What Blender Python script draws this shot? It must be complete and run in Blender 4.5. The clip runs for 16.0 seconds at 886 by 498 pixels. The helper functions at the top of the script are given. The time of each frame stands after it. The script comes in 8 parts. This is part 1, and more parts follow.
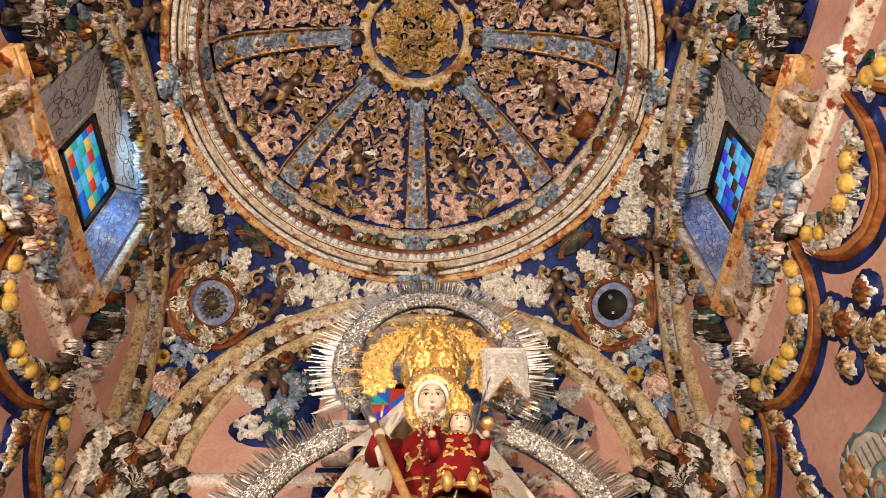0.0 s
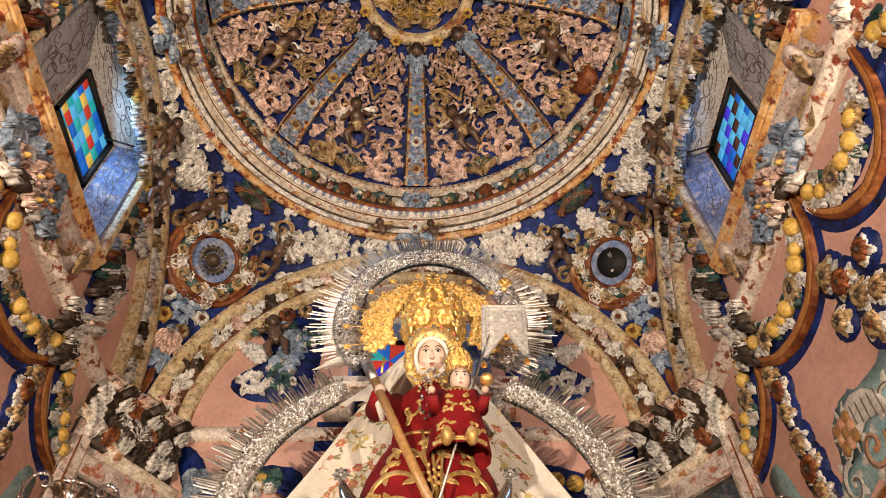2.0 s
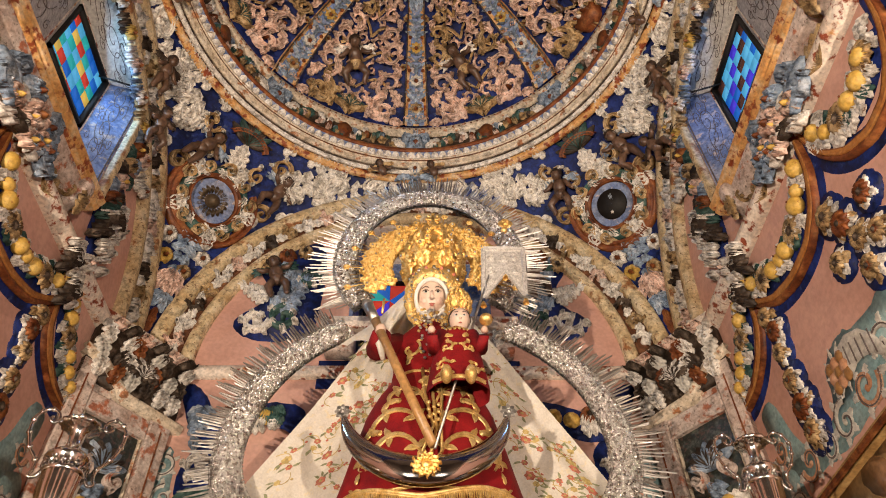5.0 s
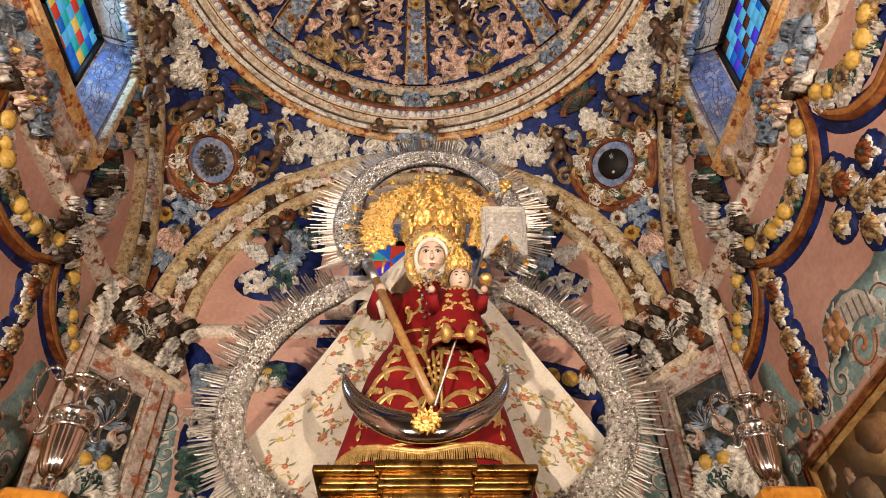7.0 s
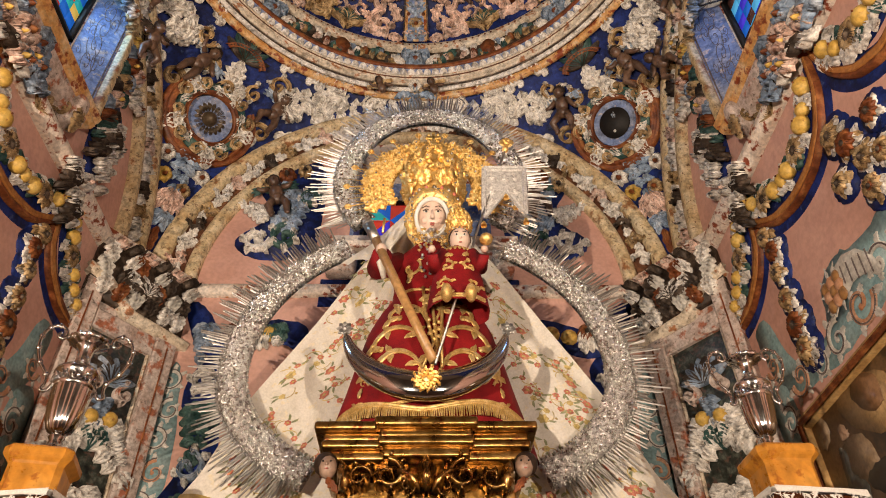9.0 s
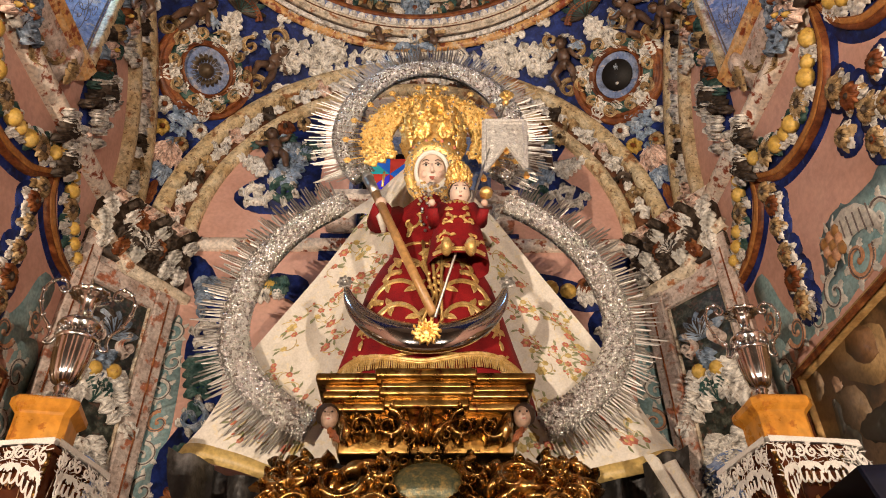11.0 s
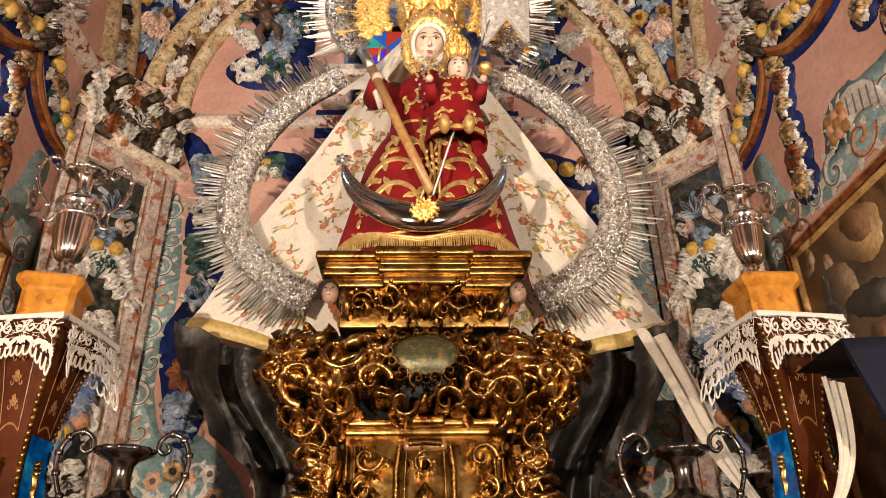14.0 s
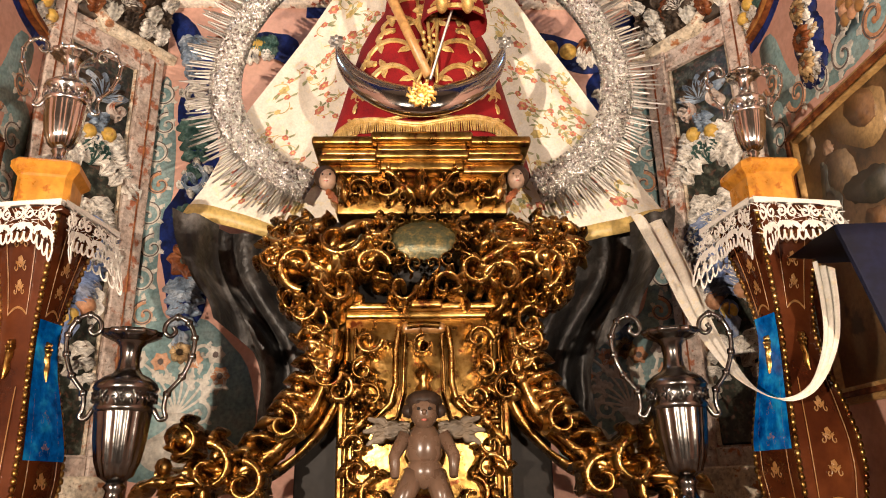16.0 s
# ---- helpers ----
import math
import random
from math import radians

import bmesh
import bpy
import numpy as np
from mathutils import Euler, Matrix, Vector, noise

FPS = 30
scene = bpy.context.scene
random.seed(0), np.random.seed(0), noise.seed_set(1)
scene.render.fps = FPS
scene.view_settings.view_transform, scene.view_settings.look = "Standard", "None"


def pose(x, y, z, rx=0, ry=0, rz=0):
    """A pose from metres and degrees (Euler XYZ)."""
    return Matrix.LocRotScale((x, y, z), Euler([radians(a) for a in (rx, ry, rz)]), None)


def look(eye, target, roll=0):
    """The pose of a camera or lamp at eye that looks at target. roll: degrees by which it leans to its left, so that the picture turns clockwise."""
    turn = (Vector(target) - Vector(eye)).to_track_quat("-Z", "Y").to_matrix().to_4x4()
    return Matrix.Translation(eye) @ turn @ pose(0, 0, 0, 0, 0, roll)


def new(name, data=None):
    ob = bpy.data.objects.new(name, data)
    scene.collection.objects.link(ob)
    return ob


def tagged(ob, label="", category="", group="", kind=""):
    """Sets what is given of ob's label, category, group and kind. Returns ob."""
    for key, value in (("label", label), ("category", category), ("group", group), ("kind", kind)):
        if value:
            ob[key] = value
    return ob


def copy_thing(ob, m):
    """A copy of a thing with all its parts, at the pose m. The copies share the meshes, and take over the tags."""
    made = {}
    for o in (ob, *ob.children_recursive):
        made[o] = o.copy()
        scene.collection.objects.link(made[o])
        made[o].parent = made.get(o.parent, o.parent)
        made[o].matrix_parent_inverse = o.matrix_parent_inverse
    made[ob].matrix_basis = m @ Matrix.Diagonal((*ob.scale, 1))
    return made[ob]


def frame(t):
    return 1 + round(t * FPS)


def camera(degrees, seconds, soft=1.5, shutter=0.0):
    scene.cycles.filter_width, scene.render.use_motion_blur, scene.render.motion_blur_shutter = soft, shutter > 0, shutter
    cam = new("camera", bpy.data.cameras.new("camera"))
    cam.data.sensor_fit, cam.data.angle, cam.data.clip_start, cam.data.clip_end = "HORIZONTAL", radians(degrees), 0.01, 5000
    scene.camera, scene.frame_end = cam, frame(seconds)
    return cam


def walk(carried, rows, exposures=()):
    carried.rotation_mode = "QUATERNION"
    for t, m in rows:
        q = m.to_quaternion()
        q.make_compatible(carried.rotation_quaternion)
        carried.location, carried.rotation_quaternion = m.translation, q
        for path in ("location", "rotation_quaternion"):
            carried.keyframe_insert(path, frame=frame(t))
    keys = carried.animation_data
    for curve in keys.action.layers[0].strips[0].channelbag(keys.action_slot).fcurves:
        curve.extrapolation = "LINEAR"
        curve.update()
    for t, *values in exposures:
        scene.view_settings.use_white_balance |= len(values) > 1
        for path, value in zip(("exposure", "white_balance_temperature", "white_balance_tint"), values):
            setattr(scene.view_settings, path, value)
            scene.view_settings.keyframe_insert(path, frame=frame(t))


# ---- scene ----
cam = camera(63.58, 16.0, soft=1.0)
EYE = 1.5
# seconds, degrees up, degrees to the right, lean
ROWS = [
    (0.0, 55.49, 2.61, -1.76), (0.5, 54.64, 2.59, -1.72), (1.0, 53.8, 2.53, -1.67), (1.5, 52.96, 2.49, -1.61),
    (2.0, 52.11, 2.47, -1.57), (2.5, 51.29, 2.42, -1.51), (3.0, 50.48, 2.39, -1.46), (3.5, 49.68, 2.38, -1.43),
    (4.0, 48.93, 2.35, -1.4), (6.5, 45.01, 2.21, -1.22), (7.0, 44.2, 2.18, -1.17), (7.5, 43.39, 2.14, -1.15),
    (8.0, 42.58, 2.11, -1.13), (8.5, 41.78, 2.07, -1.11), (9.0, 40.97, 2.06, -1.08), (11.5, 36.13, 1.98, -0.96),
    (12.0, 34.9, 1.98, -0.95), (12.5, 33.64, 1.98, -0.94), (13.0, 31.84, 1.98, -0.94), (13.5, 29.7, 1.99, -0.93),
    (14.0, 27.55, 2.0, -0.93), (14.5, 25.36, 2.02, -0.94), (15.0, 23.13, 2.02, -0.95), (15.5, 20.88, 2.03, -0.96),
    (16.0, 18.47, 2.04, -0.98),
]
walk(cam, [(t, pose(0, 0, EYE, 0, 0, -az) @ pose(0, 0, 0, 90 + el) @ pose(0, 0, 0, 0, 0, roll)) for t, el, az, roll in ROWS],
     exposures=[(0.0, 0.02), (3.0, -0.08), (9.0, -0.2), (13.0, -0.12), (16.0, 0.36)])

# ---- light: warm chapel floodlights behind the visitor, coloured daylight in the windows ----
world = bpy.data.worlds.new("world")
scene.world = world
world.use_nodes = True
wn = world.node_tree
sky = wn.nodes.new("ShaderNodeTexSky")
sky.sky_type, sky.sun_disc, sky.sun_elevation, sky.sun_rotation = "NISHITA", False, radians(40), radians(120)
wn.links.new(sky.outputs[0], wn.nodes["Background"].inputs[0])
wn.nodes["Background"].inputs[1].default_value = 0.05


def area(name, at, aim, size, watts, colour):
    lamp = bpy.data.lights.new(name, "AREA")
    lamp.shape, lamp.size, lamp.energy, lamp.color = "DISK", size, watts, colour
    ob = new(name, lamp)
    ob.matrix_world = look(at, aim)
    return ob


def spot(name, at, aim, degrees, watts, colour, blend=0.6, radius=0.06):
    lamp = bpy.data.lights.new(name, "SPOT")
    lamp.energy, lamp.color, lamp.spot_size, lamp.spot_blend, lamp.shadow_soft_size = watts, colour, radians(degrees), blend, radius
    ob = new(name, lamp)
    ob.matrix_world = look(at, aim)
    return ob


WARM = (1.0, 0.80, 0.635)
area("flood_left", (-1.5, -1.5, 1.5), (0.1, 0.6, 6.1), 0.05, 275, WARM)
area("flood_right", (1.35, -1.5, 1.5), (-0.1, 0.6, 6.1), 0.05, 180, WARM)
spot("statue_spot_left", (-0.7, -1.2, 2.9), (0.05, 2.4, 3.95), 14, 150, (1.0, 0.88, 0.72), 0.9, 0.08)
spot("statue_spot_right", (0.8, -1.2, 2.9), (0.07, 2.4, 3.62), 14, 95, (1.0, 0.88, 0.72), 0.9, 0.08)
# daylight that falls in through the two coloured windows
area("daylight_west", (-1.90, 1.99, EYE + 3.66), (0.0, 2.3, EYE + 3.5), 0.4, 9, (0.35, 0.62, 1.0))
area("daylight_east", (1.76, 1.99, EYE + 3.66), (0.0, 2.3, EYE + 3.5), 0.4, 2.5, (0.3, 0.5, 1.0))
# ---- materials ----
ALBEDO_SCALE = 0.86     # non-metal colours lowered to cut bounced light and deepen the shade


def mat(name, ramp, scale=8.0, rough=0.6, metal=0.0, bump=0.15, bump_scale=60.0, spots=None, island=0.0, dist=0.002, spec=0.5, coord="Object", rrange=0.12, detail=6.0, grain=0.30, soot=0.0):
    """ramp: colours from low to high noise; spots: (colour, scale, cut) blotches of wear; island: random lightness per piece."""
    if metal < 0.3:
        ramp = [tuple(c * ALBEDO_SCALE for c in q) for q in ramp]
    m = bpy.data.materials.new(name)
    m.use_nodes = True
    n, l = m.node_tree.nodes, m.node_tree.links
    b = n["Principled BSDF"]
    b.inputs["Metallic"].default_value = metal
    b.inputs["Specular IOR Level"].default_value = spec
    tc = n.new("ShaderNodeTexCoord")
    nz = n.new("ShaderNodeTexNoise")
    nz.inputs["Scale"].default_value, nz.inputs["Detail"].default_value, nz.inputs["Roughness"].default_value = scale, detail, 0.62
    l.new(tc.outputs[coord], nz.inputs["Vector"])
    cr = n.new("ShaderNodeValToRGB")
    e = cr.color_ramp.elements
    e[0].position, e[1].position = 0.3, 0.7
    e[0].color, e[1].color = (*ramp[0], 1), (*ramp[-1], 1)
    for i, c in enumerate(ramp[1:-1]):
        x = e.new(0.3 + 0.4 * (i + 1) / (len(ramp) - 1))
        x.color = (*c, 1)
    l.new(nz.outputs["Fac"], cr.inputs[0])
    out = cr.outputs[0]
    for colour, sc, cut in spots or ():
        sn = n.new("ShaderNodeTexNoise")
        sn.inputs["Scale"].default_value, sn.inputs["Detail"].default_value, sn.inputs["Roughness"].default_value = sc, 5, 0.6
        l.new(tc.outputs[coord], sn.inputs["Vector"])
        mr = n.new("ShaderNodeMapRange")
        mr.inputs[1].default_value, mr.inputs[2].default_value = cut, cut + 0.07
        l.new(sn.outputs["Fac"], mr.inputs[0])
        mx = n.new("ShaderNodeMix")
        mx.data_type = "RGBA"
        mx.inputs[7].default_value = (*colour, 1)
        l.new(mr.outputs[0], mx.inputs[0])
        l.new(out, mx.inputs[6])
        out = mx.outputs[2]
    if soot:
        dn = n.new("ShaderNodeTexNoise")
        dn.inputs["Scale"].default_value, dn.inputs["Detail"].default_value, dn.inputs["Roughness"].default_value = 24, 8, 0.7
        l.new(tc.outputs[coord], dn.inputs["Vector"])
        dr = n.new("ShaderNodeMapRange")
        dr.inputs[1].default_value, dr.inputs[2].default_value, dr.inputs[3].default_value, dr.inputs[4].default_value = 0.37, 0.52, 1 - soot, 1.10
        l.new(dn.outputs["Fac"], dr.inputs[0])
        hd = n.new("ShaderNodeHueSaturation")
        l.new(dr.outputs[0], hd.inputs["Value"])
        l.new(out, hd.inputs["Color"])
        out = hd.outputs[0]
    if island:
        gi = n.new("ShaderNodeNewGeometry")
        hs = n.new("ShaderNodeHueSaturation")
        mr = n.new("ShaderNodeMapRange")
        mr.inputs[3].default_value, mr.inputs[4].default_value = 1 - island, 1 + island * 0.6
        l.new(gi.outputs["Random Per Island"], mr.inputs[0])
        l.new(mr.outputs[0], hs.inputs["Value"])
        l.new(out, hs.inputs["Color"])
        out = hs.outputs[0]
    l.new(out, b.inputs["Base Color"])
    if rough >= 0.5 and metal < 0.1:
        b.inputs["Specular IOR Level"].default_value = 0.28
    rr = n.new("ShaderNodeMapRange")
    rr.inputs[3].default_value, rr.inputs[4].default_value = max(0.03, rough - rrange), min(1, rough + rrange)
    l.new(nz.outputs["Fac"], rr.inputs[0])
    l.new(rr.outputs[0], b.inputs["Roughness"])
    if bump:
        bn = n.new("ShaderNodeTexNoise")
        bn.inputs["Scale"].default_value, bn.inputs["Detail"].default_value = bump_scale, 4
        l.new(tc.outputs[coord], bn.inputs["Vector"])
        bp = n.new("ShaderNodeBump")
        bp.inputs["Strength"].default_value, bp.inputs["Distance"].default_value = bump, dist
        l.new(bn.outputs["Fac"], bp.inputs["Height"])
        l.new(bp.outputs[0], b.inputs["Normal"])
        if bump >= 0.1 and metal < 0.9:
            gr = n.new("ShaderNodeMapRange")
            gr.inputs[1].default_value, gr.inputs[2].default_value, gr.inputs[3].default_value, gr.inputs[4].default_value = 0.32, 0.62, 1 - grain, 1.08
            l.new(bn.outputs["Fac"], gr.inputs[0])
            hv = n.new("ShaderNodeHueSaturation")
            l.new(gr.outputs[0], hv.inputs["Value"])
            l.new(out, hv.inputs["Color"])
            l.new(hv.outputs[0], b.inputs["Base Color"])
    return m


PINK = mat("pink_plaster", [(0.54, 0.295, 0.22), (0.65, 0.375, 0.29), (0.71, 0.43, 0.335)], 2.2, 0.75, bump=0.2, bump_scale=45, grain=0.08, spots=[((0.52, 0.30, 0.235), 5, 0.575)])
BLUE = mat("blue_paint", [(0.002, 0.006, 0.042), (0.006, 0.019, 0.125), (0.016, 0.040, 0.23)], 6, 0.6, spots=[((0.05, 0.075, 0.19), 18, 0.61)], soot=0.5)
PALEBLUE = mat("worn_blue_paint_and_glass_light", [(0.10, 0.16, 0.36), (0.20, 0.27, 0.45), (0.40, 0.43, 0.52)], 9, 0.6, spots=[((0.5, 0.42, 0.36), 20, 0.565)], soot=0.4)
WHITE = mat("white_stucco", [(0.52, 0.45, 0.36), (0.86, 0.81, 0.72), (0.93, 0.90, 0.84)], 26, 0.6, spots=[((0.22, 0.14, 0.09), 35, 0.61)], island=0.12, soot=0.6)
SALMON = mat("salmon_stucco", [(0.46, 0.26, 0.18), (0.82, 0.57, 0.45), (0.92, 0.75, 0.63)], 22, 0.6, spots=[((0.20, 0.09, 0.05), 40, 0.61)], island=0.25, soot=0.72)
OCHRE = mat("ochre_stucco", [(0.20, 0.11, 0.045), (0.50, 0.33, 0.15), (0.70, 0.53, 0.30)], 18, 0.55, spots=[((0.09, 0.04, 0.02), 40, 0.585)], island=0.3, soot=0.7)
GREY = mat("blue_grey_stucco", [(0.10, 0.15, 0.23), (0.30, 0.39, 0.50), (0.64, 0.68, 0.72)], 16, 0.6, spots=[((0.14, 0.08, 0.05), 35, 0.605)], island=0.35, soot=0.65)
GREEN = mat("green_stucco", [(0.01, 0.035, 0.03), (0.04, 0.10, 0.085), (0.14, 0.22, 0.18)], 16, 0.5, island=0.3, soot=0.4)
# dark leaves, and a backing colour that paints the shade in recesses
DARKLEAF = mat("dark_stucco_and_recess_shade", [(0.022, 0.014, 0.010), (0.06, 0.04, 0.026), (0.22, 0.165, 0.12)], 16, 0.6, island=0.35, soot=0.4)
BROWN = mat("red_brown_paint", [(0.09, 0.024, 0.008), (0.22, 0.062, 0.018), (0.40, 0.16, 0.05)], 14, 0.5, island=0.25, soot=0.4)
LEMON = mat("lemon_yellow_paint", [(0.5, 0.29, 0.05), (0.66, 0.42, 0.09), (0.74, 0.52, 0.17)], 20, 0.5, spots=[((0.35, 0.18, 0.05), 45, 0.625)], island=0.25)
SKIN = mat("brown_flesh_paint", [(0.06, 0.032, 0.018), (0.125, 0.068, 0.04), (0.23, 0.135, 0.085)], 12, 0.38, spots=[((0.03, 0.017, 0.012), 22, 0.605)])
HAIR = mat("dark_hair_paint", [(0.02, 0.012, 0.008), (0.05, 0.03, 0.02)], 30, 0.5)
CREAM = mat("cream_moulding", [(0.50, 0.39, 0.26), (0.72, 0.62, 0.47), (0.80, 0.73, 0.60)], 7, 0.55, spots=[((0.36, 0.15, 0.06), 14, 0.57), ((0.22, 0.15, 0.10), 55, 0.61)], soot=0.45)
YELLOWMOULD = mat("yellow_marbled_moulding", [(0.50, 0.34, 0.16), (0.70, 0.55, 0.32), (0.76, 0.65, 0.45)], 10, 0.5, spots=[((0.30, 0.13, 0.05), 7, 0.585), ((0.18, 0.10, 0.05), 42, 0.585)], soot=0.45)
ORANGE = mat("orange_marbled_moulding", [(0.56, 0.24, 0.06), (0.74, 0.42, 0.15), (0.84, 0.68, 0.45)], 12, 0.45, spots=[((0.24, 0.05, 0.015), 17, 0.525)])
REDMARB = mat("red_marbled_moulding", [(0.76, 0.60, 0.46), (0.86, 0.75, 0.62), (0.90, 0.82, 0.72)], 8, 0.5, spots=[((0.55, 0.27, 0.1), 11, 0.59), ((0.26, 0.06, 0.025), 18, 0.535)])
STONE = mat("worn_marbled_stone", [(0.40, 0.29, 0.23), (0.58, 0.47, 0.40), (0.68, 0.60, 0.53)], 10, 0.55, spots=[((0.36, 0.13, 0.07), 14, 0.555), ((0.2, 0.15, 0.12), 50, 0.595)], soot=0.35)
GREENMARB = mat("dark_green_marble", [(0.008, 0.010, 0.008), (0.028, 0.034, 0.025), (0.12, 0.13, 0.10)], 30, 0.35, spots=[((0.09, 0.05, 0.035), 38, 0.545)])
GREYWASH = mat("grey_whitewash", [(0.36, 0.35, 0.35), (0.5, 0.49, 0.48), (0.6, 0.58, 0.56)], 9, 0.7, soot=0.25)
LINE = mat("dark_drawn_line", [(0.12, 0.095, 0.085), (0.2, 0.16, 0.145)], 20, 0.7)
TEAL = mat("teal_paint", [(0.17, 0.29, 0.30), (0.26, 0.40, 0.40), (0.36, 0.47, 0.46)], 12, 0.65)
PEACH = mat("peach_paint", [(0.5, 0.22, 0.1), (0.6, 0.32, 0.18), (0.66, 0.45, 0.32)], 14, 0.65)
OFFWHITE = mat("painted_off_white", [(0.52, 0.49, 0.42), (0.66, 0.63, 0.55), (0.72, 0.69, 0.62)], 12, 0.65)
GOLD = mat("old_gilding", [(0.12, 0.055, 0.015), (0.37, 0.21, 0.06), (0.68, 0.46, 0.18)], 16, 0.27, 1.0, 0.35, 90, spots=[((0.20, 0.06, 0.025), 30, 0.60)], island=0.25, dist=0.003)
GOLDFLAT = mat("worn_flat_gilding", [(0.14, 0.065, 0.016), (0.32, 0.185, 0.05), (0.52, 0.33, 0.12)], 20, 0.30, 1.0, 0.4, 70, spots=[((0.16, 0.05, 0.02), 26, 0.575)], dist=0.003)
CROWNGOLD = mat("bright_crown_gold", [(0.62, 0.33, 0.06), (1.0, 0.70, 0.25), (1.0, 0.84, 0.45)], 60, 0.5, 1.0, 0.5, 160, dist=0.0015)
SILVER = mat("chased_silver", [(0.42, 0.41, 0.39), (0.66, 0.64, 0.61), (0.84, 0.82, 0.79)], 60, 0.28, 1.0, 0.8, 190, dist=0.004)
RAYSILVER = mat("ray_silver", [(0.33, 0.315, 0.29), (0.57, 0.55, 0.51)], 20, 0.46, 1.0, 0.5, 90, island=0.5)
URNSILVER = mat("polished_urn_silver", [(0.55, 0.53, 0.5), (0.75, 0.73, 0.7)], 14, 0.16, 1.0, 0.25, 60)
PEWTER = mat("tarnished_silver", [(0.09, 0.085, 0.08), (0.24, 0.225, 0.21)], 16, 0.22, 1.0, 0.25, 70)
MOONSILVER = mat("mirror_silver", [(0.5, 0.49, 0.48), (0.66, 0.65, 0.63)], 6, 0.09, 1.0, 0.1, 30)
VELVET = mat("crimson_velvet", [(0.12, 0.002, 0.004), (0.24, 0.005, 0.008), (0.34, 0.010, 0.012)], 8, 0.75, bump=0.3, bump_scale=240, spec=0.25)
EMBROID = mat("gold_thread_embroidery", [(0.45, 0.26, 0.07), (0.70, 0.47, 0.16), (0.8, 0.6, 0.3)], 40, 0.4, 0.55, 0.6, 260, island=0.1)
FACE = mat("painted_ivory_face", [(0.62, 0.42, 0.32), (0.74, 0.55, 0.43), (0.78, 0.6, 0.48)], 5, 0.4, bump=0.03)
LIP = mat("painted_red_lips", [(0.42, 0.11, 0.08), (0.5, 0.15, 0.11)], 20, 0.4)
# black paint and iron; also painted shade behind carving
DARK = mat("near_black_paint_and_shade", [(0.008, 0.007, 0.006), (0.02, 0.017, 0.014)], 12, 0.6)
CLOTHW = mat("white_linen", [(0.68, 0.65, 0.59), (0.8, 0.78, 0.72)], 12, 0.8, bump=0.25, bump_scale=300, grain=0.15)
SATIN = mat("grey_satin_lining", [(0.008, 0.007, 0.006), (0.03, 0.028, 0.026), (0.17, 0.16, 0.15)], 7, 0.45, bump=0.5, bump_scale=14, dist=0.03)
TRIM = mat("yellow_satin_trim", [(0.58, 0.4, 0.12), (0.7, 0.52, 0.2)], 10, 0.45)
HONEY = mat("honey_varnished_wood", [(0.38, 0.15, 0.016), (0.58, 0.25, 0.032), (0.66, 0.33, 0.06)], 9, 0.3, bump=0.1, bump_scale=30, spots=[((0.30, 0.10, 0.012), 22, 0.59)])
MAHOG = mat("red_mahogany_veneer", [(0.03, 0.007, 0.003), (0.07, 0.018, 0.006), (0.13, 0.036, 0.011)], 5, 0.16, bump=0.03)
INLAY = mat("light_wood_inlay", [(0.26, 0.12, 0.035), (0.38, 0.2, 0.07)], 20, 0.3)
STAFFWOOD = mat("tan_cane", [(0.42, 0.22, 0.07), (0.56, 0.33, 0.13)], 10, 0.35)
NAVY = mat("navy_cloth", [(0.003, 0.004, 0.014), (0.008, 0.01, 0.035)], 8, 0.8)
FLOORT = mat("brown_floor_tile", [(0.2, 0.12, 0.08), (0.3, 0.19, 0.13)], 4, 0.4)
FLOWER_RED = mat("embroidered_rose", [(0.6, 0.16, 0.1), (0.7, 0.3, 0.2)], 40, 0.7, island=0.3)
FLOWER_YEL = mat("embroidered_yellow", [(0.6, 0.45, 0.14), (0.7, 0.55, 0.25)], 40, 0.7, island=0.2)
LEAFGRN = mat("embroidered_leaf_green", [(0.28, 0.3, 0.14), (0.42, 0.43, 0.26)], 40, 0.7, island=0.2)
BROCADE = mat("cream_brocade", [(0.70, 0.65, 0.54), (0.78, 0.73, 0.63), (0.82, 0.78, 0.69)], 26, 0.5, bump=0.35, bump_scale=120, grain=0.07, spots=[((0.70, 0.62, 0.45), 34, 0.565)])


def glass(name, colour, strength=1.2):
    """Stained glass pane with daylight behind it."""
    m = bpy.data.materials.new(name)
    m.use_nodes = True
    n, l = m.node_tree.nodes, m.node_tree.links
    b = n["Principled BSDF"]
    b.inputs["Roughness"].default_value = 0.15
    nz = n.new("ShaderNodeTexNoise")
    nz.inputs["Scale"].default_value = 9
    tc = n.new("ShaderNodeTexCoord")
    l.new(tc.outputs["Object"], nz.inputs["Vector"])
    mx = n.new("ShaderNodeMix")
    mx.data_type = "RGBA"
    mx.inputs[6].default_value = (*[c * 0.55 for c in colour], 1)
    mx.inputs[7].default_value = (*colour, 1)
    l.new(nz.outputs["Fac"], mx.inputs[0])
    l.new(mx.outputs[2], b.inputs["Base Color"])
    l.new(mx.outputs[2], b.inputs["Emission Color"])
    b.inputs["Emission Strength"].default_value = strength
    return m


G_SKY = glass("pale_blue_glass", (0.09, 0.42, 0.72), 0.9)
G_BLUE = glass("blue_glass", (0.015, 0.13, 0.55), 0.9)
G_TEAL = glass("teal_glass", (0.03, 0.42, 0.42), 0.8)
G_YEL = glass("amber_glass", (0.75, 0.5, 0.1), 0.8)
G_RED = glass("red_glass", (0.6, 0.05, 0.03), 0.8)
G_VIO = glass("violet_glass", (0.06, 0.04, 0.6), 0.9)
G_BRN = glass("brown_glass", (0.09, 0.035, 0.025), 0.5)
# ---- mesh helpers ----
def V(*a):
    return Vector(a)


